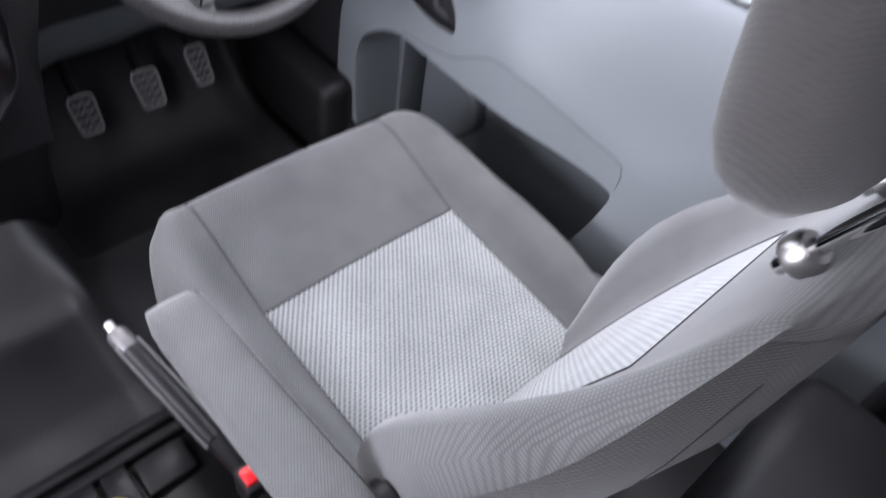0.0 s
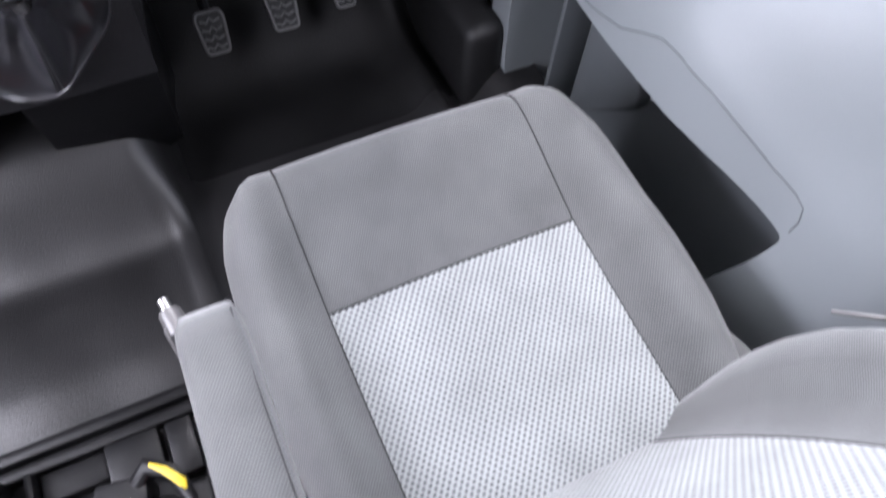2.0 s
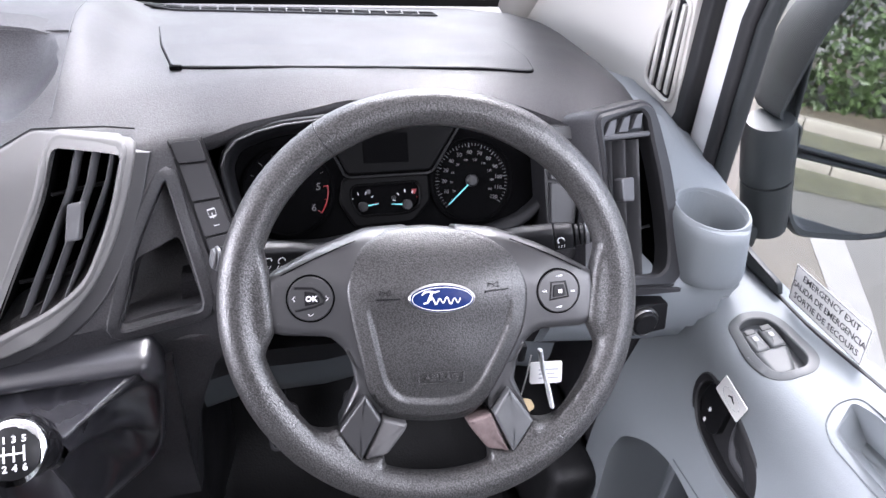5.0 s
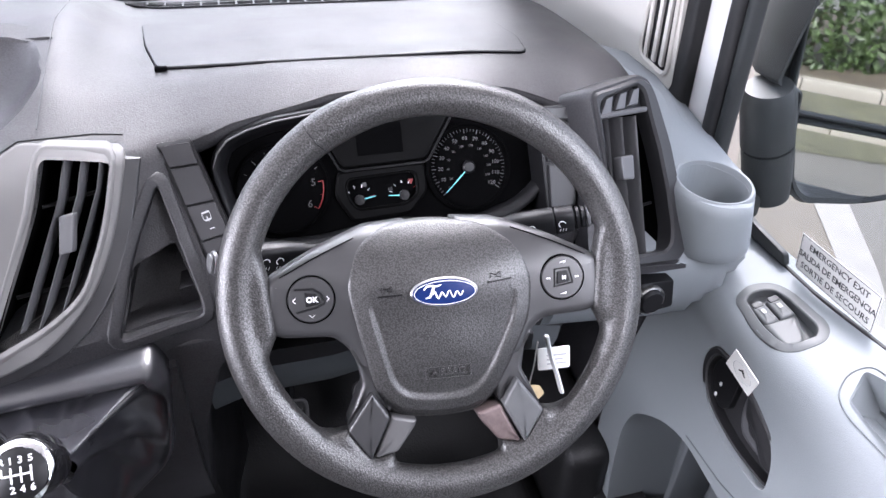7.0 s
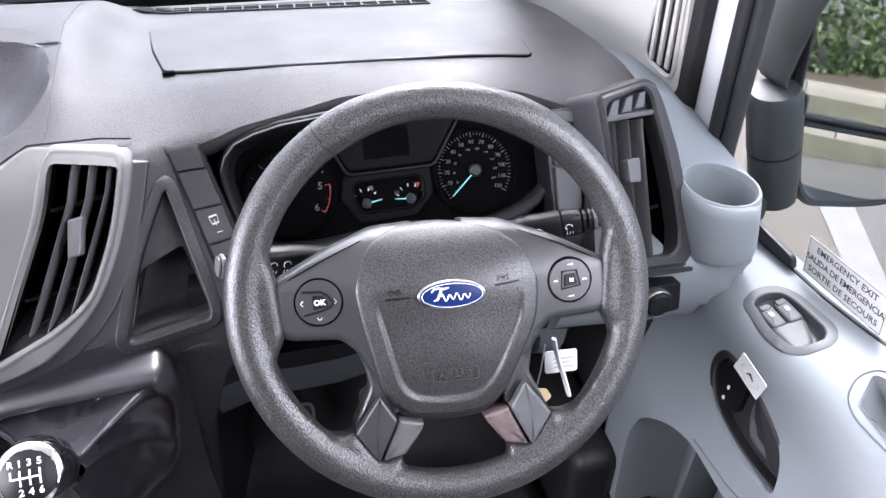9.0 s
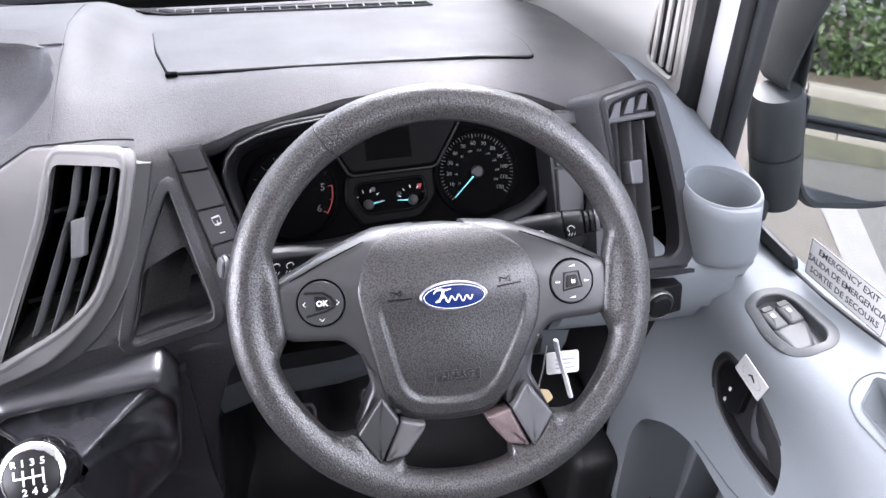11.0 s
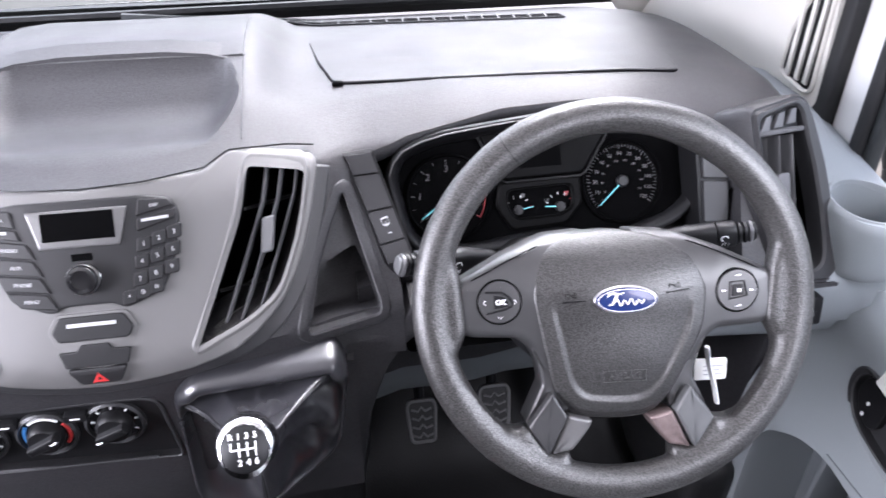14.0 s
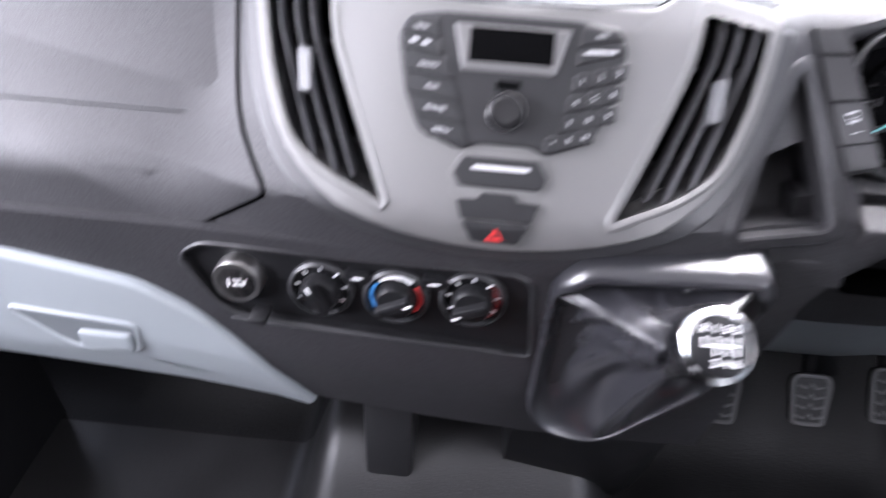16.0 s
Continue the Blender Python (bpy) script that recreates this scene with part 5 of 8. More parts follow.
def stalk(name, side, label):
    """A column stalk: tapered arm, broad flat grip with printed symbols, ringed end."""
    a, b = (V3(0.588, 0.118, 0.762), V3(0.694, 0.09, 0.7885)) if side > 0 else (V3(0.4, 0.115, 0.766), V3(0.302, 0.088, 0.7905))
    t = thing(name, a, label, "stalk", "column stalks")
    d = (b - a).normalized()
    full = (b - a).length
    up = (V3(0, 0, 1) - d * d.z).normalized()
    out = d.cross(up) if side > 0 else up.cross(d)

    def body(rows):
        bm = bmesh.new()
        skin(bm, [[a + d * (f * full) + up * (u * math.copysign(abs(math.sin(w)) ** 0.7, math.sin(w))) + out * (v * math.copysign(abs(math.cos(w)) ** 0.7, math.cos(w))) for w in (2 * math.pi * k / 20 for k in range(20))] for f, u, v in rows], cap0=True, cap1=True)
        return bm
    part("arm", body(((-0.1, 0.009, 0.008), (0.1, 0.0125, 0.01), (0.3, 0.0155, 0.0115), (0.62, 0.0155, 0.0115), (0.635, 0.0145, 0.0105))), BLACK, t)
    g = part("grip", body(((0.64, 0.0145, 0.0105), (0.65, 0.0155, 0.0115), (0.8, 0.014, 0.011), (0.82, 0.0128, 0.01))), BLACK, t)
    for k in range(3):
        f = 0.835 + 0.05 * k
        part("ring", body(((f, 0.0105, 0.0085), (f + 0.008, 0.0118, 0.0095), (f + 0.034, 0.0112, 0.009), (f + 0.04, 0.01, 0.008))), SLAT if k == 2 else BLACK, t)
    part("end_cap", body(((0.985, 0.0098, 0.008), (1.0, 0.0092, 0.0075), (1.01, 0.006, 0.005))), BLACK if side > 0 else SPOKE_GREY, t, "" if side > 0 else "pale worn stalk end")
    m = basis(a + d * (0.4 * full) + out * 0.0122, d if side > 0 else -d, up)
    for k, u in enumerate((-0.012, 0.002, 0.034)):
        part("symbol", tube([m @ Vector((u + 0.0036 * math.cos(w), 0.003 + 0.0036 * math.sin(w), 0.0)) for w in (radians(30 * q) for q in range(0, 9))], 0.0005, 4), WHITE_PRINT, t)
        for q in range(3):
            part("symbol", tube([m @ Vector((u - 0.003 + 0.003 * q, -0.0062, 0.0)), m @ Vector((u - 0.002 + 0.003 * q, -0.003, 0.0))], 0.0004, 4), WHITE_PRINT, t)


stalk("wiper_stalk", 1, "black wiper stalk with white symbols and ribbed ring")
stalk("indicator_stalk", -1, "black indicator stalk with white symbols and ribbed ring")
knee = thing("knee_panel", V3(0.5, 0.22, 0.44), "grey panel below the steering column with dark upper cover", "panel")
for nm, m_, prof in (("upper_cover", CHARCOAL, ((0.16, 0.72), (0.15, 0.66), (0.165, 0.6), (0.185, 0.542), (0.26, 0.545), (0.27, 0.7))), ("lower_cover", LIGHT_DARK, ((0.188, 0.54), (0.192, 0.51), (0.205, 0.478), (0.225, 0.455), (0.25, 0.448), (0.275, 0.46), (0.27, 0.54)))):
    rings = []
    for x in [0.262 + 0.052 * i for i in range(10)]:
        e = 0.02 * ease(0.2, 0.25, abs(x - 0.5)) - 0.012 * (1 - ease(0.04, 0.12, abs(x - 0.52)))
        rings.append([V3(x, y - e * (y < 0.24), z) for y, z in prof])
    bm = bmesh.new()
    skin(bm, rings, cap0=True, cap1=True)
    part(nm, bm, m_, knee)
ign = thing("ignition_key", V3(0.612, 0.03, 0.69), "ignition key with white paper tag and tan tag on a wire", "car key")
part("barrel", turned([(0.017, 0), (0.017, 0.03), (0.014, 0.034)], (0.6, 0.09, 0.69), (0.12, -1, 0.1), 24), BLACK, ign)
part("key_head", block(0.603, 0.612, 0.018, 0.058, 0.676, 0.7, 0.003), BLACK, ign)
tagm = basis(V3(0.64, 0.02, 0.655), (0.985, -0.12, 0.05), (0.05, 0.35, 0.93))
tg = part("paper_tag", plate(box2(-0.018, 0.018, -0.013, 0.013, 0.003), on(tagm), 0, 0.0012, 0.0004), PAPER, ign, "white paper tag")
for k in range(3):
    part("printed_bar", plate(box2(-0.008, 0.014 - 0.004 * (k % 2), 0.003 - 0.005 * k, 0.0045 - 0.005 * k, 0.0003, 1), on(tagm), 0.001, 0.0015, 0.0001, 1, 1), GREY_PRINT, tg)
part("tie", tube([(0.626, 0.018, 0.693), (0.631, 0.012, 0.67), (0.638, 0.004, 0.648), (0.645, -0.002, 0.623)], 0.0042, 6, flat=0.6), WHITE_PRINT, ign, "white plastic tie")
part("wire", tube([(0.618, 0.02, 0.684), (0.617, 0.018, 0.65), (0.614, 0.016, 0.62)], 0.0009, 5), STEEL, ign)
part("tan_tag", plate(rounded([(-0.014, -0.006), (0.008, -0.009), (0.016, -0.002), (0.01, 0.007), (-0.012, 0.008)], 0.003), on(basis(V3(0.617, 0.015, 0.612), (1, -0.1, -0.15), (0.1, 0.6, 0.75))), 0, 0.0014, 0.0004), TAN, ign, "tan key tag")


# ---- driver's end of the dashboard: vent, cup holder, light switch ----
n_ = Vector((0.3, -0.8, 0.5)).normalized()
u_ = Vector((0.936, 0.351, 0)).normalized()
VM = basis(V3(0.7895, 0.1663, 0.7693), u_, n_.cross(u_))
on_v = on(VM)
SV = thing("air_vent", V3(0.79, 0.18, 0.69), "black driver's side air vent with three upright slats", "air vent")
sv_out = rounded([(-0.044, 0.112), (-0.036, 0.119), (0.04, 0.12), (0.054, 0.112), (0.0615, 0.09), (0.0695, 0.03), (0.07, -0.02), (0.065, -0.085), (0.058, -0.108), (0.04, -0.118), (-0.04, -0.096), (-0.056, -0.083), (-0.05, 0.0)], 0.009, 3)
bm = bmesh.new()
skin(bm, [[on_v(a * s, b * s, h) for a, b in sv_out] for s, h in ((1.0, -0.14), (1.03, -0.03), (1.02, -0.004), (1.0, 0.0), (0.93, 0.0))], cap0=True)
part("housing", bm, CHARCOAL, SV)
carve(shell, [prism(scaled(sv_out, 0.985), on_v, -0.13, 0.12), block(0.765, 1.0, -0.05, 0.19, 0.5, 0.676, 0.002)])
sv_in = rounded([(-0.033, 0.1), (-0.027, 0.106), (0.032, 0.11), (0.0405, 0.1), (0.042, 0.07), (0.0455, 0.03), (0.0455, -0.02), (0.041, -0.067), (0.034, -0.088), (0.02, -0.094), (-0.04, -0.08), (-0.047, -0.07), (-0.043, 0.0)], 0.006, 3)
part("rim", frame_plate(inset(sv_out, 0.003), sv_in, on_v, -0.002, 0.004, 0.003, 0.02), CHARCOAL_PLAIN, SV)
part("well", cup(inset(sv_in, -0.001), on_v, 0.0, 0.045), BLACK_MATT, SV)
part("top_plate", plate(rounded([(-0.034, 0.088), (0.04, 0.079), (0.0395, 0.1), (0.032, 0.1085), (-0.028, 0.105)], 0.003), on_v, -0.02, -0.006, 0.001), BLACK, SV)
part("cross_rail", tube([on_v(-0.035, 0.0885, -0.002), on_v(0.041, 0.0795, -0.002)], 0.0035, 8), SLAT, SV)
for a in (-0.026, -0.003, 0.019):
    part("louvre", plate([(a - 0.006, 0.09), (a + 0.01, 0.088), (a + 0.018, 0.106), (a + 0.007, 0.106)], on_v, -0.008, 0.0, 0.001, 1, 1), SLAT, SV)
for k, (a0, b0, a1, b1) in enumerate(((-0.022, 0.083, -0.043, -0.03), (0.0003, 0.08, -0.031, -0.08), (0.0225, 0.076, -0.0075, -0.086))):
    bm = bmesh.new()
    sec = ((-0.0014, -0.004), (0.0, -0.001), (0.0014, -0.004), (0.0022, -0.026), (-0.0022, -0.026))
    skin(bm, [[on_v(a0 + (a1 - a0) * t + p, b0 + (b1 - b0) * t, q) for p, q in sec] for t in (0, 0.25, 0.5, 0.75, 1)], cap0=True, cap1=True)
    s = part("slat", bm, SLAT, SV)
    if k == 1:
        part("tab", plate(rounded([(-0.0216, 0.037), (-0.0012, 0.0345), (-0.007, 0.0063), (-0.0251, 0.0103)], 0.003), on_v, -0.008, 0.006, 0.002), SLAT, s, "grey slat tab")
part("cross_bar", tube([on_v(-0.044, -0.03, -0.026), on_v(0.043, -0.038, -0.026)], 0.002, 6), BLACK, SV)

cupx, cupy = 0.9, 0.168
end_trim = thing("dashboard_end_trim", V3(0.91, 0.2, 0.65), "pale grey moulded dashboard end with a round cup holder", "trim", kind="structure")
bm = bmesh.new()
plan = rounded([(0.835, 0.52), (0.844, 0.17), (0.862, 0.122), (0.885, 0.106), (0.925, 0.104), (0.952, 0.128), (0.968, 0.2), (0.985, 0.52)], [0.01, 0.02, 0.02, 0.02, 0.03, 0.03, 0.03, 0.01], 5)


def end_z(x, y):
    return 0.753 - 0.012 * ease(0.9, 0.99, x) + 0.06 * ease(0.215, 0.34, y) * (1 - 0.5 * ease(0.86, 0.97, x))


def flare(x, y, z):
    """The outer side leans in towards the top."""
    return x if x < 0.9 else 0.9 + (x - 0.9) * (1 - 0.3 * ease(0.672, 0.745, z) * (1 - ease(0.115, 0.17, y)))


rows = [[V3(0.91 + (x - 0.91) * k, 0.3 + (y - 0.3) * k, zz) for x, y in plan] for k, zz in ((0.9, 0.672), (0.97, 0.672), (0.99, 0.6735), (1.0, 0.678))]
rows += [[V3(0.91 + (x - 0.91) * k, 0.3 + (y - 0.3) * k, 0.66 + (end_z(x, y) - 0.66) * t) for x, y in plan] for k, t in ((1.003, 0.3), (1.003, 0.55), (0.997, 0.86), (0.985, 0.96), (0.965, 1.0))]
for k in (0.85, 0.7, 0.5, 0.3, 0.12):
    rows.append([V3(0.91 + (x - 0.91) * k, 0.3 + (y - 0.3) * k, end_z(0.91 + (x - 0.91) * k, 0.3 + (y - 0.3) * k)) for x, y in plan])
skin(bm, [[V3(flare(p.x, p.y, p.z), p.y, p.z) for p in row] for row in rows], cap0=True, cap1=True)
body_e = part("moulding", bm, LIGHT, end_trim)
hole = turned([(0.04, 0.0), (0.0445, 0.08), (0.047, 0.2)], (cupx, cupy, 0.677), (0, 0, 1), 40)
carve(body_e, [hole])
part("cup_rim", turned([(0.0442, -0.014), (0.0446, -0.002), (0.0456, 0.002), (0.048, 0.0025), (0.0505, -0.001), (0.0515, -0.006)], (cupx, cupy, 0.7545), (0.03, -0.06, 1), 48, caps=False), LIGHT, end_trim, "rounded cup holder rim")
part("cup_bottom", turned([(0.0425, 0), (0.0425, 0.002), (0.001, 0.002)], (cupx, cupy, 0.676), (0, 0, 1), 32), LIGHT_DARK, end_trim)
# trim below the vent, with the headlamp switch
low_edge = lambda z: lerp([(0.46, 0.82), (0.51, 0.845), (0.536, 0.868), (0.588, 0.9), (0.624, 0.92), (0.66, 0.938), (0.69, 0.945)], z)
rings = []
for t in [i / 27 for i in range(28)]:
    x = 0.7 + 0.27 * t
    rings.append([V3(x, y + 0.026 * (1 - t) + 0.09 * ease(low_edge(z), low_edge(z) + 0.035, x) * (y < 0.3), z) for y, z in ((0.185, 0.684), (0.125, 0.682), (0.114, 0.668), (0.112, 0.65), (0.112, 0.62), (0.118, 0.595), (0.128, 0.57), (0.15, 0.545), (0.175, 0.52), (0.25, 0.47), (0.35, 0.46), (0.35, 0.684))])
bm = bmesh.new()
skin(bm, rings, cap0=True, cap1=True)
solid("dashboard_lower_end", bm, LIGHT, "grey plastic knee trim beside the driver's door", "trim", kind="structure")
ls = thing("light_switch", V3(0.83, 0.125, 0.615), "rotary headlamp switch in a black plate", "switch")
lm = basis(V3(0.821, 0.112, 0.634), (1, 0.05, 0), (0, 0.12, 0.99))
part("plate", plate(rounded([(-0.03, -0.024), (0.0215, -0.02), (0.0165, 0.022), (-0.03, 0.024)], 0.004), on(lm), -0.02, 0.006, 0.002), BLACK, ls)
part("ring", turned([(0.02, 0), (0.02, 0.006), (0.0185, 0.008), (0.017, 0.006)], lm @ V3(-0.017, 0, 0.005), lm.to_3x3() @ V3(0, 0, 1), 28), STEEL, ls, "steel ring")
part("knob", turned([(0.017, 0), (0.0165, 0.009), (0.014, 0.012), (0.001, 0.012)], lm @ V3(-0.017, 0, 0.005), lm.to_3x3() @ V3(0, 0, 1), 24), BLACK, ls)

# ---- gear lever ----
gear = thing("gear_lever", V3(0.15, 0.08, 0.56), "gear lever with black leather boot and chrome-topped knob", "gear lever")
frame_o = rounded([(0.056, 0.655), (0.08, 0.682), (0.232, 0.692), (0.244, 0.665), (0.228, 0.54), (0.13, 0.44), (0.075, 0.45), (0.05, 0.48)], [0.016, 0.012, 0.007, 0.012, 0.03, 0.03, 0.03, 0.02], 4)


def on_gear(x, z, h):
    return Vector((x, 0.088 - h + 0.03 * (z - 0.6), z))


tip = V3(0.15, -0.016, 0.665)
bm = bmesh.new()
rings = []


outer_o = even(frame_o, 132)
top_of = lambda z: ease(0.625, 0.675, z)
base_o = [tuple(Vector(p).lerp(Vector(q), 0.35 + 0.65 * top_of(p[1]))) for p, q in zip(outer_o, inset(outer_o, 0.018))]
RIDGES = [(0.24, 0.692), (0.055, 0.652), (0.135, 0.44), (0.236, 0.58)]
GC = (0.15, 0.585)


def ridge(x, z):
    """How near a point of the boot's foot lies to one of its sewn corners."""
    a = math.atan2(z - GC[1], x - GC[0])
    best = 0.0
    for k, (cx, cz) in enumerate(RIDGES):
        d = (a - math.atan2(cz - GC[1], cx - GC[0]) + math.pi) % (2 * math.pi) - math.pi
        best = max(best, (0.55 if k == 3 else 1.0) * math.exp(-(d / (0.17 if k < 3 else 0.3)) ** 2))
    return best


def boot_p(x, z, t):
    p = on_gear(x, z, 0.012 + 0.012 * top_of(z))
    a = math.atan2(z - GC[1], x - GC[0])
    q = tip + V3(math.cos(a) * 0.017, 0.004, math.sin(a) * 0.014 - 0.004)
    w = p.lerp(q, t)
    slack = 1 - ridge(x, z)
    w.y += 0.03 * math.sin(math.pi * t ** 0.75) * slack
    w.x -= 0.012 * math.cos(a) * math.sin(math.pi * t ** 0.8) * slack
    w.z -= 0.012 * math.sin(a) * math.sin(math.pi * t ** 0.8) * slack
    f = 1.1 * noise.noise((2.6 * math.cos(a), 2.6 * math.sin(a), 2.2 * t)) + 0.7 * noise.noise((5 * math.cos(a) + 3, 5 * math.sin(a), 4 * t)) + 0.5 * math.sin(15 * t + 2 * a) * ease(0.55, 0.9, t)
    fold = 0.0085 * math.sin(math.pi * min(1, t * 1.02)) * f * (0.35 + 0.65 * slack)
    return w + V3(0.35 * fold * math.cos(a), -fold, 0.5 * fold)


for k, h in ((0.0, -0.03), (0.0, 0.006), (0.1, 0.011), (0.32, 0.0145), (0.6, 0.0155), (0.85, 0.0145)):
    rings.append([on_gear(p[0] + (q[0] - p[0]) * k, p[1] + (q[1] - p[1]) * k, h + (h + 0.004) * 0.9 * top_of(p[1]) * (h > 0)) for p, q in zip(outer_o, base_o)])
for t in [i / 26 for i in range(27)]:
    rings.append([boot_p(x, z, t) for x, z in base_o])
skin(bm, rings)
part("boot", bm, LEATHER, gear, "creased black leather boot", sharp=70)
for cx, cz_ in RIDGES[:3]:
    k = min(range(len(base_o)), key=lambda i: (base_o[i][0] - cx) ** 2 + (base_o[i][1] - cz_) ** 2)
    for o in (-1, 0, 1):
        q = base_o[(k + o) % len(base_o)]
        part("seam", tube([boot_p(*q, t / 12) + V3(0, -0.0008, 0.0006) for t in range(0, 12)], 0.0013 if o else 0.0007, 6), LEATHER if o else THREAD, gear)
lever_d = V3(0.0, -0.52, 0.85).normalized()
part("shaft", tube([tip - lever_d * 0.02, tip + lever_d * 0.02], 0.012, 14), CHROME, gear, "chrome collar")
kb = tip + lever_d * 0.016
bm = turned([(0.012, 0.0), (0.0185, 0.006), (0.0238, 0.018), (0.0258, 0.034), (0.025, 0.05), (0.021, 0.062), (0.0135, 0.069), (0.004, 0.071)], kb, lever_d, 32)
part("knob", bm, GLOSS, gear, "gloss black knob")
km = basis(kb + lever_d * 0.041 + V3(0, -0.0225, 0.0165), (1, 0.03, 0), V3(0, 0.72, 0.69))
shield_k = [(0.0185 * math.sin(2 * math.pi * i / 28), 0.0205 * math.cos(2 * math.pi * i / 28)) for i in range(28)]
dome_k = lambda a, b, h: km @ Vector((a, b, 0.005 - 14 * (a * a) - 11 * b * b + h))
part("chrome_cap", frame_plate([(a * (1.3 + 0.06 * (b > 0)), b * (1.24 if b > 0 else 1.12) + 0.0022) for a, b in shield_k], [(a * 1.12, b * 1.08 - 0.0016) for a, b in shield_k], dome_k, -0.004, 0.0012, 0.001), CHROME, gear, "bright chrome rim of the knob")
disc = part("shift_plate", plate([(a * 1.1, b * 1.08) for a, b in shield_k], dome_k, -0.004, 0.0006, 0.0003, 1, 3), BLACK, gear, "black shift pattern plate")
for t, x, y in (("R", -0.011, 0.0115), ("1", -0.004, 0.0115), ("3", 0.003, 0.0115), ("5", 0.0098, 0.0115), ("2", -0.004, -0.0105), ("4", 0.003, -0.0105), ("6", 0.0098, -0.0105)):
    words("numeral", t, 0.0074, km @ Matrix.Translation((x, y, 0.0062 - 14 * x * x - 11 * y * y)), WHITE_PRINT, disc, bold=0.0002)
for a, b in (((-0.011, 0.0065), (-0.011, 0.0005)), ((-0.011, 0.0005), (0.0098, 0.0005)), ((-0.004, 0.0065), (-0.004, -0.0055)), ((0.003, 0.0065), (0.003, -0.0055)), ((0.0098, 0.0065), (0.0098, -0.0055))):
    part("shift_line", tube([dome_k(a[0] + (b[0] - a[0]) * t, a[1] + (b[1] - a[1]) * t, 0.0008) for t in (0, 0.25, 0.5, 0.75, 1)], 0.0008, 5), WHITE_PRINT, disc)

# ---- pedals ----


def pedal(name, x, y, z, w, h, label):
    p = thing(name, V3(x, y, z), label, "pedal", "pedals")
    m = basis(V3(x, y, z), (1, 0, 0), (0, 0.55, 0.83))
    f = on(m)
    o = rounded([(-w * 0.78, -h), (w * 0.78, -h), (w, h * 0.7), (w * 0.8, h), (-w * 0.8, h), (-w, h * 0.7)], 0.007, 3)
    padp = part("pad", plate(o, f, -0.012, 0.004, 0.003, 2, 2), RUBBER, p)
    part("frame", frame_plate(inset(o, -0.003), inset(o, 0.003), f, 0, 0.006, 0.0015), SATIN, padp, "worn metal edge")
    for k in range(4):
        b = -h * 0.65 + h * 1.25 * k / 3
        part("rib", tube([f(-w * 0.7, b, 0.004), f(-w * 0.25, b - 0.004, 0.005), f(0, b + 0.003, 0.005), f(w * 0.25, b - 0.004, 0.005), f(w * 0.7, b, 0.004)], 0.0022, 6), SATIN, padp)
    part("arm", tube([f(0, 0, -0.012), V3(x, y + 0.05, z + 0.05), V3(x, y + 0.07, z + 0.14), V3(x - 0.01, y + 0.1, z + 0.24)], 0.009, 8), BLACK, p)


pedal("clutch_pedal", 0.357, 0.322, 0.262, 0.025, 0.036, "black rubber clutch pedal with worn metal ribs")
pedal("brake_pedal", 0.488, 0.335, 0.262, 0.027, 0.036, "black rubber brake pedal with worn metal ribs")
pedal("accelerator_pedal", 0.615, 0.37, 0.25, 0.022, 0.04, "black accelerator pedal in the footwell")


# ---- driver's door ----
SEC = [  # y, then (x, z) rows down the inner face
    (0.2, [(1.0, 0.642), (0.985, 0.642), (0.968, 0.64), (0.942, 0.633), (0.917, 0.617), (0.903, 0.592), (0.893, 0.55), (0.876, 0.47), (0.856, 0.4), (0.85, 0.3), (0.85, 0.2), (0.86, 0.06)]),
    (0.06, [(1.0, 0.647), (0.985, 0.646), (0.968, 0.643), (0.938, 0.636), (0.913, 0.625), (0.9, 0.602), (0.894, 0.555), (0.88, 0.488), (0.858, 0.4), (0.85, 0.3), (0.85, 0.2), (0.86, 0.06)]),
    (-0.12, [(1.0, 0.672), (0.987, 0.67), (0.967, 0.662), (0.942, 0.652), (0.917, 0.637), (0.902, 0.607), (0.89, 0.552), (0.87, 0.5), (0.858, 0.42), (0.852, 0.3), (0.852, 0.2), (0.86, 0.06)]),
    (-0.25, [(1.0, 0.7), (0.988, 0.697), (0.97, 0.684), (0.945, 0.66), (0.92, 0.63), (0.898, 0.59), (0.867, 0.527), (0.866, 0.49), (0.862, 0.42), (0.858, 0.3), (0.856, 0.2), (0.862, 0.06)]),
    (-0.47, [(1.0, 0.735), (0.988, 0.73), (0.974, 0.71), (0.96, 0.66), (0.95, 0.6), (0.938, 0.52), (0.92, 0.45), (0.917, 0.43), (0.905, 0.37), (0.878, 0.3), (0.87, 0.2), (0.87, 0.06)]),
    (-0.7, [(1.0, 0.76), (0.99, 0.755), (0.98, 0.73), (0.972, 0.68), (0.965, 0.62), (0.958, 0.56), (0.95, 0.49), (0.945, 0.43), (0.94, 0.37), (0.935, 0.3), (0.93, 0.2), (0.93, 0.06)]),
    (-1.0, [(1.0, 0.775), (0.99, 0.77), (0.982, 0.74), (0.975, 0.68), (0.968, 0.62), (0.962, 0.56), (0.955, 0.49), (0.95, 0.43), (0.945, 0.37), (0.94, 0.3), (0.935, 0.2), (0.935, 0.06)]),
]


def door_row(y):
    for (ya, a), (yb, b) in zip(SEC, SEC[1:]):
        if y >= yb:
            t = (ya - y) / (ya - yb)
            t = t * t * (3 - 2 * t) * 0.5 + t * 0.5
            return [(p[0] + (q[0] - p[0]) * t, p[1] + (q[1] - p[1]) * t) for p, q in zip(a, b)]
    return SEC[-1][1]


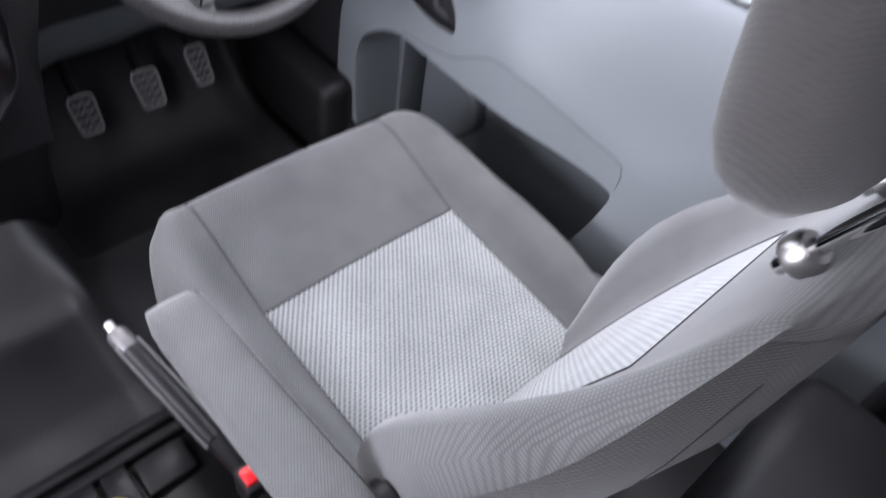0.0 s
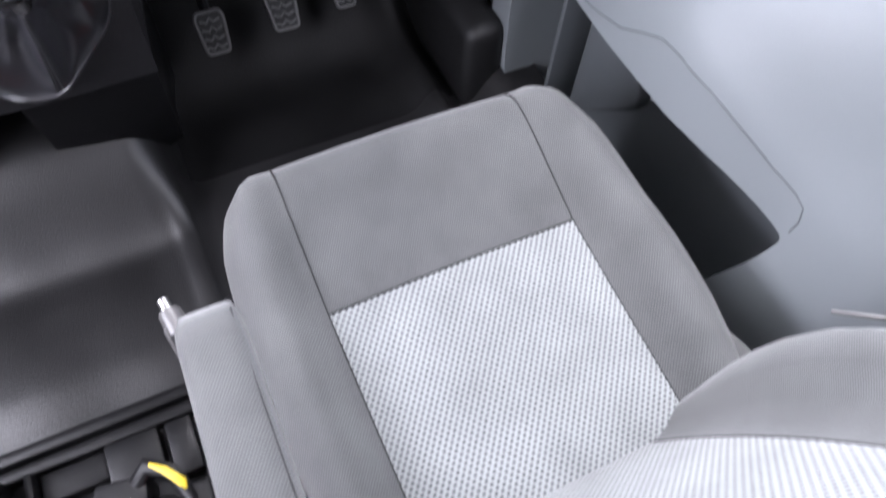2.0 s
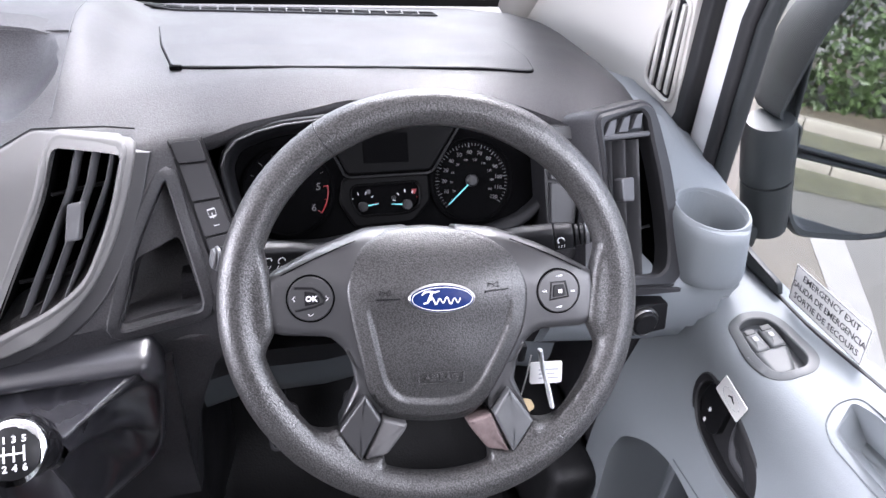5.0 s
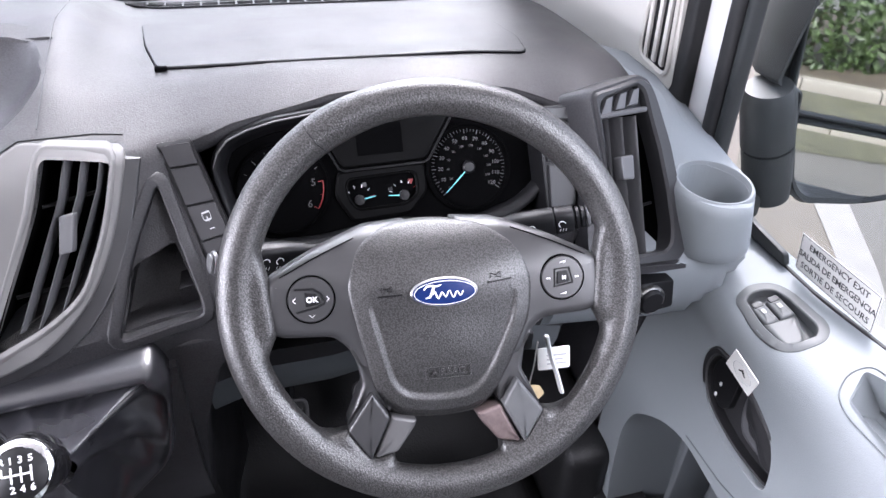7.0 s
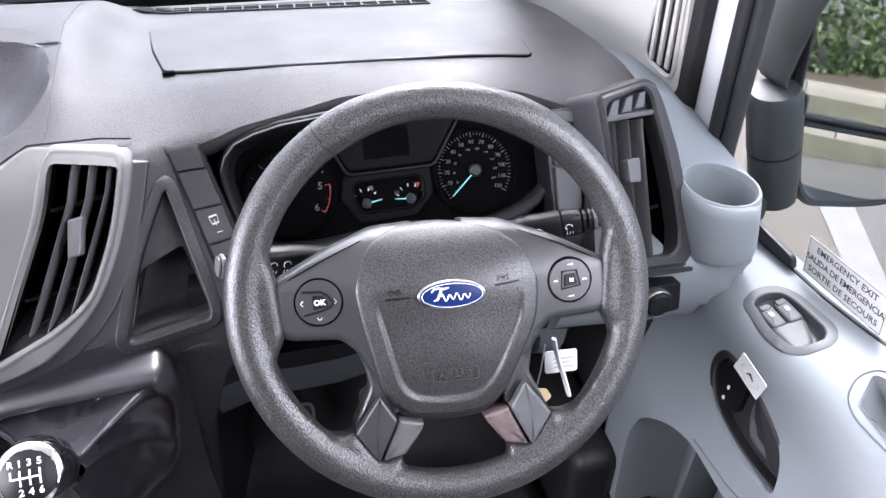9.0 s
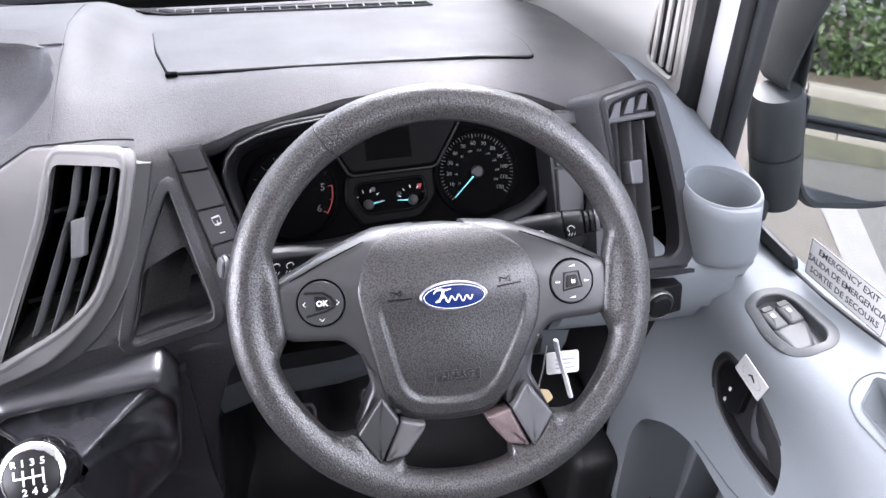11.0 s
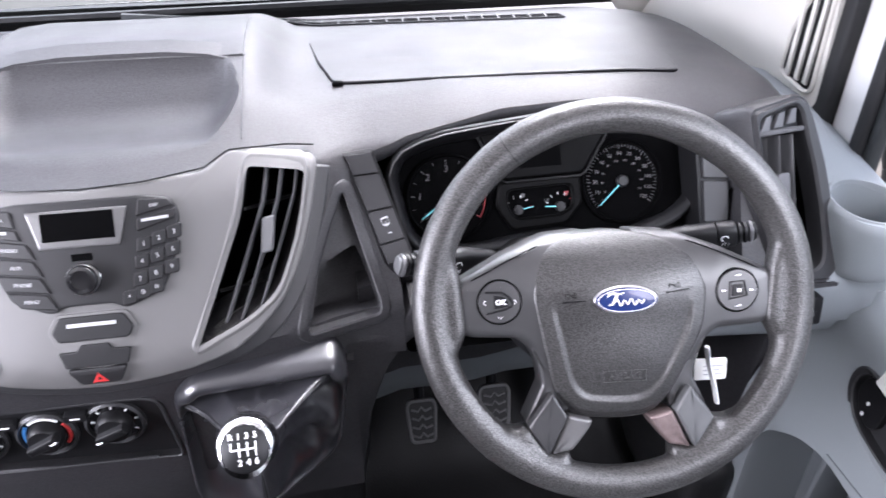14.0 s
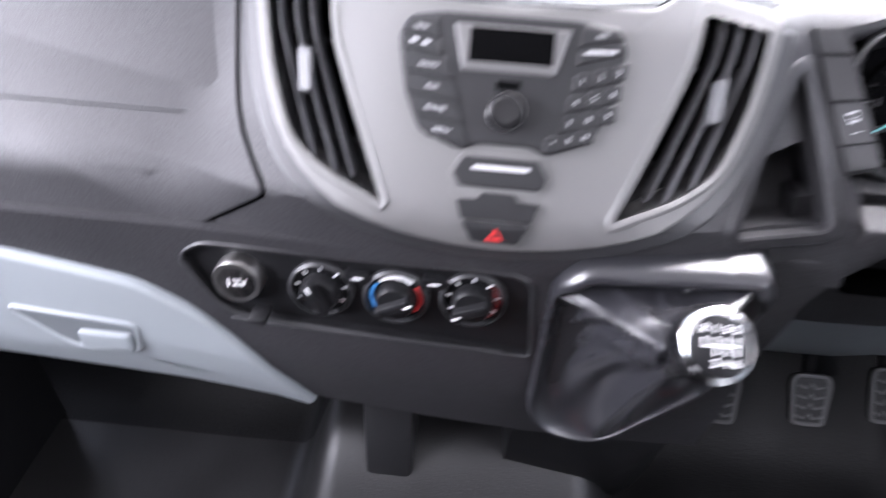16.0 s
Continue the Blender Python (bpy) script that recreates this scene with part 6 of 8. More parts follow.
def door_x(y, z):
    """Where the door's inner face stands at a height."""
    rows_ = door_row(y)
    if z > rows_[0][1]:
        return 2.0
    for p, q in zip(rows_, rows_[1:]):
        if q[1] <= z <= p[1]:
            return q[0] + (p[0] - q[0]) * (z - q[1]) / max(1e-6, p[1] - q[1])
    return rows_[-1][0]


def on_door(m, a, b, lift):
    """The point of the door's face that lies over (a, b) of a flat surface, raised by lift."""
    n = m.to_3x3() @ V3(0, 0, 1)
    lo, hi = -0.03, 0.03
    for _ in range(24):
        h = (lo + hi) / 2
        p = m @ V3(a, b, h)
        if p.x > door_x(p.y, p.z):
            lo = h
        else:
            hi = h
    return m @ V3(a, b, (lo + hi) / 2 + lift)


def flush_rim(m, outline, inner, lift, depth):
    """A rim that follows the door's face between two outlines, with walls down inside."""
    bm_ = bmesh.new()
    f = on(m)
    skin(bm_, [[on_door(m, a, b, -0.004) for a, b in outline], [on_door(m, a, b, lift - 0.0006) for a, b in outline], [on_door(m, a, b, lift) for a, b in inset(outline, 0.0012)], [on_door(m, a, b, lift) for a, b in inset(inner, -0.0015)], [on_door(m, a, b, lift - 0.0015) for a, b in inner], [f(a, b, -depth) for a, b in inner]])
    return bm_


door_1 = thing("door_1", V3(0.95, -0.25, 0.06), "pale grey driver's door trim with pocket, handle and grab recess", "door", kind="structure")
rings = []
for i in range(49):
    y = 0.2 - 0.025 * i
    rows = door_row(y)
    fine = []
    for a, b in zip(rows, rows[1:]):
        fine += [a, ((a[0] + b[0]) / 2, (a[1] + b[1]) / 2)]
    fine.append(rows[-1])
    rings.append([V3(x, y, z) for x, z in fine] + [V3(1.03, y, 0.06), V3(1.03, y, rows[0][1])])
bm = bmesh.new()
skin(bm, rings, cap0=True, cap1=True)
bmesh.ops.smooth_vert(bm, verts=[v for v in bm.verts if v.co.x < 0.995 and v.co.z > 0.1], factor=0.15, use_axis_x=True, use_axis_z=True)
trim = part("trim_panel", bm, LIGHT, door_1, sharp=50)
along_x = lambda y, z, h: Vector((h, y, z))
SW = basis(V3(0.945, 0.037, 0.6375), (0, -1, 0), (0.965, 0, 0.262))
HM = basis(V3(0.892, -0.02, 0.535), (0, -1, 0), (0.12, 0, 0.99))
on_sw, on_hm = on(SW), on(HM)
GM = basis(V3(0.943, -0.165, 0.6555), (0, -1, 0.1), (0.827, 0, 0.563))
on_gm = on(GM)
pocket_o = rounded([(0.142, 0.33), (0.13, 0.375), (0.085, 0.415), (0.03, 0.434), (-0.17, 0.431), (-0.3, 0.428), (-0.41, 0.411), (-0.477, 0.397), (-0.468, 0.33), (-0.44, 0.25), (-0.4, 0.1), (0.125, 0.1)], [0.03, 0.02, 0.03, 0.04, 0.06, 0.06, 0.06, 0.014, 0.03, 0.05, 0.02, 0.02], 5)
grab_o = rounded([(-0.083, 0.021), (-0.064, -0.014), (-0.012, -0.0185), (0.04, -0.0205), (0.066, -0.016), (0.08, -0.003), (0.056, 0.029), (-0.06, 0.0275)], [0.006, 0.005, 0.03, 0.03, 0.012, 0.008, 0.012, 0.01], 4)
grab_line = rounded([(-0.09, 0.034), (-0.094, 0.009), (-0.078, -0.018), (-0.053, -0.0275), (0.042, -0.0285), (0.07, -0.023), (0.088, -0.009), (0.064, 0.036), (0.05, 0.04)], 0.012, 4)
sw_o = rounded([(-0.05, -0.027), (-0.06, 0.0), (-0.05, 0.026), (-0.026, 0.036), (0.037, 0.036), (0.057, 0.02), (0.056, -0.014), (0.043, -0.03), (0.008, -0.035)], [0.012, 0.02, 0.014, 0.02, 0.016, 0.014, 0.014, 0.014, 0.03], 4)
han_o = rounded([(-0.087, -0.003), (-0.091, 0.019), (-0.081, 0.039), (-0.053, 0.042), (-0.002, 0.035), (0.051, 0.017), (0.075, -0.005), (0.089, -0.035), (0.076, -0.043), (0.016, -0.049), (-0.039, -0.04), (-0.068, -0.028)], [0.014, 0.014, 0.014, 0.02, 0.03, 0.03, 0.03, 0.008, 0.008, 0.03, 0.03, 0.02], 4)
carve(trim, [prism(pocket_o, along_x, 0.7, 0.972), prism(grab_o, on_gm, -0.045, 0.06), prism(inset(sw_o, 0.006), on_sw, -0.02, 0.04), prism(scaled(han_o, 0.94), on_hm, -0.022, 0.05)])
# pocket back, rib and step coloured darker to stand for depth shade
part("pocket_back", plate(inset(pocket_o, -0.004), lambda y, z, h: Vector((0.971 - h, y, z)), 0, 0.001, 0.0005, 1, 2), LIGHT_DARK, door_1, "pocket lining in a darker grey for its depth shade")
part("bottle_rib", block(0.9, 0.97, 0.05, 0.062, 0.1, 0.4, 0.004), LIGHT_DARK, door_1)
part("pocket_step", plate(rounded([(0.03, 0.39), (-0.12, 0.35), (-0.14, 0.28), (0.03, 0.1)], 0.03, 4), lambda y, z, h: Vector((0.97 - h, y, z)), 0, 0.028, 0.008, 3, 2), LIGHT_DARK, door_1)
part("grab_recess", cup(inset(grab_o, -0.001), on_gm, 0.004, 0.038, 0.01, shrink=0.006), LIGHT, door_1, "shaded grab recess")
part("grab_seam", tube([on_door(GM, a, b, 0.0004) for a, b in grab_line], 0.0009, 6, closed=True), LIGHT_DARK, door_1, "fine seam round the grab recess")
seam = [(0.03, 0.441), (-0.05, 0.45), (-0.12, 0.468), (-0.16, 0.492), (-0.195, 0.51), (-0.24, 0.517), (-0.3, 0.508), (-0.36, 0.487), (-0.41, 0.468), (-0.45, 0.458), (-0.468, 0.45), (-0.476, 0.43), (-0.476, 0.4)]
part("parting_line", tube([V3(door_x(y, z) - 0.0002, y, z) for y, z in [(p[0] + (q[0] - p[0]) * t, p[1] + (q[1] - p[1]) * t) for p, q in zip(seam, seam[1:]) for t in (0, 0.33, 0.66)]], 0.0011, 6), LIGHT_DARK, door_1)
# window switches
pod = part("window_switch_panel", flush_rim(SW, inset(sw_o, -0.003), inset(sw_o, 0.01), 0.0012, 0.02), SWITCH_GREY, door_1, "mid grey window switch panel")
part("tray", plate(inset(sw_o, 0.009), on_sw, -0.03, -0.013, 0.001), SWITCH_GREY, pod)
for b0, b1 in ((-0.019, 0.0005), (0.0025, 0.022)):
    s = part("window_switch", plate(box2(-0.034, 0.002, b0, b1, 0.005), on_sw, -0.014, -0.004, 0.004, 3, 2, dome=0.0015), SWITCH_GREY, pod)
    part("finger_dip", plate(box2(-0.035, -0.026, b0 + 0.003, b1 - 0.003, 0.003), on_sw, -0.01, -0.0027, 0.001, 2, 1), MIRROR_CASE, s, "dark finger edge")
    part("marking", plate(box2(-0.021, -0.014, (b0 + b1) / 2 - 0.0025, (b0 + b1) / 2 + 0.0025, 0.001), on_sw, -0.006, -0.0022, 0.0002, 1, 1), GREY_PRINT, s)
part("saddle", plate(rounded([(-0.004, -0.022), (0.012, -0.02), (0.042, -0.02), (0.044, 0.006), (0.03, 0.013), (0.0, 0.024)], 0.008), on_sw, -0.02, -0.0055, 0.006, 3, 2), SWITCH_GREY, pod)
# inner door handle
hb = part("handle_bezel", frame_plate(scaled(han_o, 1.03), scaled(han_o, 0.9), on_hm, -0.01, 0.004, 0.002, 0.016), CHARCOAL_PLAIN, door_1, "dark grey handle bezel")
part("dish", plate(scaled(han_o, 0.93), on_hm, -0.025, -0.012, 0.001), CHARCOAL_PLAIN, hb)
part("lock_plate", plate(rounded([(-0.078, 0.004), (-0.074, 0.028), (-0.05, 0.034), (-0.03, 0.026), (-0.026, -0.02), (-0.04, -0.032), (-0.066, -0.02)], 0.008), on_hm, -0.013, -0.003, 0.002), BLACK, hb)
# scoop in a lighter grey than the dish, to stand for its lit facets
part("scoop", plate(rounded([(-0.02, 0.022), (0.03, 0.012), (0.06, -0.012), (0.04, -0.036), (0.0, -0.036), (-0.016, -0.01)], 0.012), on_hm, -0.013, -0.0095, 0.006, 3, 2, dome=-0.006), SLAT, hb)
part("lever", plate(rounded([(-0.012, 0.028), (0.002, 0.029), (0.05, 0.012), (0.07, -0.008), (0.074, -0.026), (0.05, -0.03), (0.03, -0.012), (0.0, 0.0)], 0.008), on_hm, -0.012, 0.001, 0.005, 3, 2, dome=0.002), CHARCOAL_PLAIN, hb, "dark grey door lever")
for b in (-0.002, -0.02):
    part("marking", plate(ellipse(-0.054, b, 0.0024, 0.0034, 10), on_hm, -0.004, -0.0024, 0.0002, 1, 1), WHITE_PRINT, hb)
sm = basis(V3(0.8935, 0.009, 0.581), (0, -1, -0.13), (0.13, 0, 0.99))
stk = thing("door_sticker", V3(0.9, 0.01, 0.58), "small white sticker with a black symbol beside the handle", "sticker")
part("paper", plate(box2(-0.0255, 0.0255, -0.0138, 0.0138, 0.002), on(sm), 0.0, 0.0012, 0.0003), PAPER, stk)
part("symbol", tube([sm @ V3(-0.005, -0.001, 0.0014), sm @ V3(0.0, 0.003, 0.0014), sm @ V3(0.008, -0.001, 0.0014)], [0.0008, 0.0018, 0.0008], 6), BLACK_PRINT, stk)
part("symbol_line", tube([sm @ V3(0.001 + 0.018 * math.cos(a), 0.0085 * math.sin(a), 0.0013) for a in (2 * math.pi * i / 24 for i in range(24))], 0.0003, 5, closed=True), GREY_PRINT, stk)

# window: glass, seals, divider
gx = lambda z: 1.004 - 0.14 * (z - 0.69)
belt = lambda y: lerp([(-0.7, 0.762), (-0.47, 0.737), (-0.25, 0.702), (-0.12, 0.674), (-0.057, 0.662), (0.06, 0.649), (0.2, 0.644)], y)
on_glass = lambda y, z, h: Vector((gx(z) - h, y, z))
window_1 = thing("window_1", V3(1.0, -0.2, 0.7), "driver's door window with clear glass and black seals", "window", kind="structure")
pane = plate([(0.25, 0.6), (0.25, 1.36), (-0.98, 1.36), (-0.98, 0.6)], on_glass, 0.0, 0.0035, 0.0005, 1, 1)
g = part("pane", pane, GLASS, window_1)
g.visible_shadow = False
part("belt_seal", tube([V3(gx(belt(y)) - 0.004, y, belt(y) - 0.002) for y in (0.26, 0.15, 0.06, -0.12, -0.25, -0.47, -0.7, -0.98)], 0.0032, 8), SEAL, window_1, "black rubber belt seal")
part("divider_bar", tube([on_glass(-0.1, 0.66, 0.008), on_glass(-0.1, 1.0, 0.008), on_glass(-0.1, 1.37, 0.008)], 0.014, 4, flat=0.7), SEAL, window_1, "black upright window divider")
sticker = thing("window_sticker", on_glass(0.03, 0.685, 0.004), "white emergency exit sticker in three languages on the glass", "sticker")
so = on_glass(0.032, 0.688, 0.0042)
STM = basis(so, (0.0, -1, 0.055), (-0.14, 0.05, 1))
part("paper", plate(box2(-0.066, 0.066, -0.027, 0.027, 0.001), on(STM), 0.0, 0.0004, 0.0001, 1, 2), PAPER, sticker)
part("border", frame_plate(box2(-0.065, 0.065, -0.026, 0.026, 0.001), box2(-0.0642, 0.0642, -0.0252, 0.0252, 0.001), on(STM), 0.0003, 0.0006, 0.0001), BLACK_PRINT, sticker)
for i, t in enumerate(("EMERGENCY EXIT", "SALIDA DE EMERGENCIA", "SORTIE DE SECOURS")):
    words("lettering", t, 0.0125, STM @ Matrix.Translation((0, 0.0155 - 0.0155 * i, 0.00065)), BLACK_PRINT, sticker, bold=0.00012, raise_=0.00008, spread=0.92 if i == 1 else 1.0)
# front frame of the door opening: seals, white body flange, pillar
for name, y0, y1, x0, x1, m_, lab in (("door_frame_trim", 0.268, 0.286, 0.97, 0.992, MIRROR_CASE, "dark grey window frame strip"), ("door_seal", 0.284, 0.308, 0.962, 0.99, SEAL, "black rubber door seal"), ("body_flange", 0.308, 0.368, 0.976, 1.0, BODY_WHITE, "white painted body flange in the door opening"), ("body_seal", 0.366, 0.425, 0.958, 0.985, SEAL, "black rubber body seal")):
    bm = bmesh.new()
    rows = []
    for z in (0.55, 0.68, 0.8, 0.95, 1.1, 1.25, 1.4):
        k = 0.22 * max(0, z - 0.95)
        xo = -0.05 * (z - 0.8)
        rows.append([V3(x + xo, y - k, z) for x, y in rounded([(x0, y0), (x1, y0), (x1, y1), (x0, y1)], 0.008, 3)])
    skin(bm, rows, cap0=True, cap1=True)
    solid(name, bm, m_, lab, "trim", kind="structure")
# dark corner piece at the foot of the window
solid("window_corner_trim", plate(rounded([(0.108, 0.65), (0.114, 0.667), (0.19, 0.669), (0.262, 0.7), (0.262, 0.64)], [0.006, 0.006, 0.02, 0.005, 0.005]), lambda y, z, h: Vector((gx(z) - 0.004 - h, y, z)), 0, 0.008, 0.003), MIRROR_CASE, "dark corner trim at the foot of the door window", "trim", kind="structure")

# ---- windscreen pillar trim with its vent ----
pillar = thing("pillar_trim", V3(0.9, 0.6, 0.8), "cream plastic windscreen pillar trim with a slotted vent", "trim", kind="structure")
bm = tube([V3(0.905 - 0.1 * t, 0.95 - 0.62 * t, 0.77 + 0.7 * t) for t in [i / 8 for i in range(9)]], 0.055, 20)
part("cover", bm, CREAM, pillar)
quarter = bmesh.new()
rows = []
for z in (0.74, 0.8, 0.9, 1.0, 1.1):
    rows.append([V3(x, y, z) for x, y in ((0.962 - 0.1 * (z - 0.75), 0.39), (0.95 - 0.1 * (z - 0.75), 0.5), (0.93 - 0.1 * (z - 0.75), 0.66), (0.9 - 0.1 * (z - 0.75), 0.9), (1.0, 0.9), (1.0, 0.39))])
skin(quarter, rows, cap0=True, cap1=True)
part("quarter_panel", quarter, CREAM, pillar)
pv = basis(V3(0.945, 0.437, 0.85), (0.14, -0.98, 0.0), (-0.1, 0.0, 0.99))
pv_o = rounded([(-0.03, -0.05), (0.033, -0.062), (0.036, 0.09), (0.012, 0.09), (-0.022, 0.02)], 0.015, 3)
part("vent_rim", frame_plate(inset(pv_o, -0.006), pv_o, on(pv), -0.01, 0.006, 0.003, 0.004), CREAM, pillar)
part("vent_back", plate(pv_o, on(pv), -0.01, 0.001, 0.0005), BLACK, pillar)
for a in (-0.018, 0.002, 0.02):
    part("slat", plate([(a - 0.002, -0.05), (a + 0.006, -0.052), (a + 0.012, 0.085), (a + 0.005, 0.085)], on(pv), 0.0, 0.006, 0.002, 2, 1), CREAM, pillar)
part("round_badge", turned([(0.012, 0), (0.012, 0.002), (0.011, 0.003), (0.001, 0.003)], V3(0.845, 0.64, 0.95), (-0.5, -0.8, 0.2), 24), CREAM, pillar)

# ---- windscreen, bonnet edge, wiper ----
WS = basis(V3(0, 0.93, 0.775), (1, 0, 0), (0, -0.66, 0.75))
windscreen = thing("windscreen", V3(0, 0.93, 0.775), "large clear windscreen with black lower border", "windscreen", kind="structure")
g = part("pane", plate(rounded([(-0.93, 0), (0.93, 0), (0.8, 0.98), (-0.8, 0.98)], 0.05), on(WS), 0, 0.005, 0.001, 1, 1), GLASS, windscreen)
g.visible_shadow = False
part("black_border", plate(rounded([(-0.95, -0.03), (0.95, -0.03), (0.94, 0.035), (-0.94, 0.035)], 0.01), on(WS), -0.002, -0.0008, 0.0003, 1, 1), BLACK, windscreen, "black printed border")
wiper = thing("wiper", V3(-0.3, 1.0, 0.79), "black windscreen wiper lying along the glass", "wiper")
part("blade", tube([WS @ V3(x, 0.045 + 0.006 * math.sin(3 * x), 0.02) for x in (-0.75, -0.5, -0.25, 0, 0.25, 0.5)], 0.008, 6), BLACK, wiper)
part("arm", tube([WS @ V3(0.6, -0.06, 0.04), WS @ V3(0.2, 0.03, 0.045), WS @ V3(-0.1, 0.05, 0.03)], 0.009, 6), MIRROR_CASE, wiper)
solid("cowl_panel", block(-0.98, 0.98, 0.955, 1.2, 0.68, 0.72, 0.01), BLACK, "black scuttle panel below the windscreen", "trim", kind="structure")
bm = bmesh.new()
skin(bm, [[V3(x, y, z - 0.06 * (abs(x) / 0.95) ** 3) for x in (-0.95, -0.6, -0.3, 0, 0.3, 0.6, 0.95)] for y, z in ((1.2, 0.72), (1.4, 0.66), (1.6, 0.58), (1.8, 0.45), (1.85, 0.2), (1.85, -0.3))], close=False)
solid("bonnet", bm, BODY_WHITE, "white van bonnet in front of the windscreen", "bonnet", kind="structure")


# ---- wing mirror ----
mirror = thing("wing_mirror", V3(1.1, 0.34, 0.56), "dark grey wing mirror with a large and a small mirror glass", "wing mirror")
part("arm", tube([V3(1.156, 0.345, 0.59), V3(1.148, 0.345, 0.62), V3(1.126, 0.345, 0.685)], [0.037, 0.038, 0.039], 20), MIRROR_CASE, mirror)
part("arm_top", tube([V3(1.124, 0.345, 0.69), V3(1.096, 0.345, 0.772), V3(1.092, 0.345, 0.786)], [0.04, 0.04, 0.034], 20), MIRROR_CASE, mirror)
part("foot", block(1.0, 1.135, 0.315, 0.375, 0.555, 0.61, 0.015), MIRROR_CASE, mirror)
MM = basis(V3(1.27, 0.33, 0.78), (1, -0.06, 0), (0, 0.05, 1))
on_mm = on(MM)
case = rounded([(-0.06, -0.204), (0.07, -0.22), (0.155, -0.2), (0.184, -0.1), (0.2, 0.18), (0.16, 0.24), (-0.09, 0.25), (-0.15, 0.17), (-0.172, 0.06), (-0.18, 0.012), (-0.132, -0.002), (-0.125, -0.06), (-0.092, -0.17)], [0.03, 0.04, 0.04, 0.04, 0.04, 0.04, 0.05, 0.05, 0.03, 0.012, 0.012, 0.03, 0.03], 5)
bm = bmesh.new()
skin(bm, [[on_mm(a * s, b * s, h) for a, b in case] for s, h in ((0.86, -0.075), (0.9, -0.02), (0.93, 0.003), (0.97, 0.006), (1.0, -0.004), (1.0, -0.05), (0.8, -0.13), (0.4, -0.16))], cap0=True, cap1=True)
part("case", bm, MIRROR_CASE, mirror)
up_g = rounded([(-0.1, -0.05), (0.158, -0.092), (0.17, 0.1), (0.155, 0.2), (-0.095, 0.21), (-0.113, 0.1)], 0.02, 4)
lo_g = rounded([(-0.094, -0.075), (0.1, -0.102), (0.125, -0.13), (0.11, -0.194), (0.06, -0.206), (-0.035, -0.197), (-0.064, -0.18)], 0.014, 4)
for name, o, rx, rz in (("main_glass", up_g, -1.5, -13.5), ("blind_spot_glass", lo_g, -3.3, -15)):
    c = mid(o)
    gm = MM @ Matrix.Translation((c[0], c[1], -0.016)) @ pose(0, 0, 0, rx, rz, 0)
    loc = [(a - c[0], b - c[1]) for a, b in o]
    rim = part(name + "_rim", frame_plate(inset(loc, -0.008), loc, on(gm), -0.012, 0.006, 0.003, 0.0), MIRROR_CASE, mirror)
    part(name, plate(loc, on(gm), -0.004, 0.0, 0.0005, 1, 2), MIRROR, mirror, "silvered mirror glass")

# ---- driver's seat ----
SX = 0.513
seat = thing("driver_seat", V3(SX, -0.38, 0.06), "grey cloth driver's seat with pale dotted centre panels", "seat")


def cushion_z(y):
    return lerp([(-0.62, 0.33), (-0.595, 0.335), (-0.45, 0.348), (-0.325, 0.362), (-0.24, 0.394), (-0.18, 0.414), (-0.145, 0.42), (-0.118, 0.406), (-0.1, 0.378), (-0.09, 0.35)], y)


def half_width(y):
    return lerp([(-0.62, 0.25), (-0.5, 0.27), (-0.42, 0.278), (-0.3, 0.276), (-0.2, 0.268), (-0.15, 0.25), (-0.115, 0.228), (-0.09, 0.2)], y)


def bolster(y):
    return lerp([(-0.62, 0.055), (-0.5, 0.06), (-0.35, 0.05), (-0.2, 0.018), (-0.1, 0.0), (-0.05, 0.0)], y)


def cushion_p(s, y):
    """s from -1.6 to 1.6 across the seat: the middle within 1, the flanks beyond."""
    w, b, z = half_width(y), bolster(y), cushion_z(y)
    a = abs(s)
    sg = 1 if s >= 0 else -1
    w += 0.016 * (s > 0)
    inner = min(0.176, w - 0.02)
    if a <= 0.62:
        x, dz = a / 0.62 * inner, 0.006 * (1 - (a / 0.62) ** 2)
    elif a <= 1.0:
        t = (a - 0.62) / 0.38
        x = inner + (w - inner) * (t ** 0.85)
        dz = b * math.sin(math.pi / 2 * min(1, t * 1.6)) - 0.04 * ease(0.5, 1.0, t) ** 1.5
    else:
        t = (a - 1.0) / 0.6
        x = w + 0.012 * math.sin(math.pi * t) - 0.012 * t
        dz = b - 0.04 - t * (z + b - 0.24)
    return V3(SX + sg * x, y, z + dz)


S_ROW = [-1.6, -1.4, -1.2, -1.08, -1.0, -0.95, -0.88, -0.8, -0.72, -0.66, -0.62, -0.55, -0.4, -0.2, 0, 0.2, 0.4, 0.55, 0.62, 0.66, 0.72, 0.8, 0.88, 0.95, 1.0, 1.08, 1.2, 1.4, 1.6]
ys = [-0.64, -0.62, -0.58, -0.54, -0.5, -0.45, -0.4, -0.36, -0.325, -0.29, -0.26, -0.23, -0.2, -0.175, -0.155, -0.14, -0.128, -0.116, -0.106, -0.096, -0.09]
bm = bmesh.new()
rows = [[cushion_p(s, y) for s in S_ROW] for y in ys]
rows.append([V3(p.x * 0.98 + SX * 0.02, -0.088, min(p.z - 0.03, 0.3)) for p in rows[-1]])
rows.append([V3(p.x, -0.095, 0.2) for p in rows[-1]])
net = skin(bm, rows, close=False)
bmesh.ops.smooth_vert(bm, verts=bm.verts, factor=0.5, use_axis_x=True, use_axis_y=True, use_axis_z=True)
net = [[v.co.copy() for v in r] for r in net]
part("cushion", bm, SIDE_CLOTH, seat, sharp=85)
UPZ = V3(0, 0, 1)
bm = bmesh.new()
skin(bm, [[net[j][i] + UPZ * (0.0022 if 10 < i < 18 and j < 8 else 0.0003) for i in range(10, 19)] for j in range(9)], close=False)
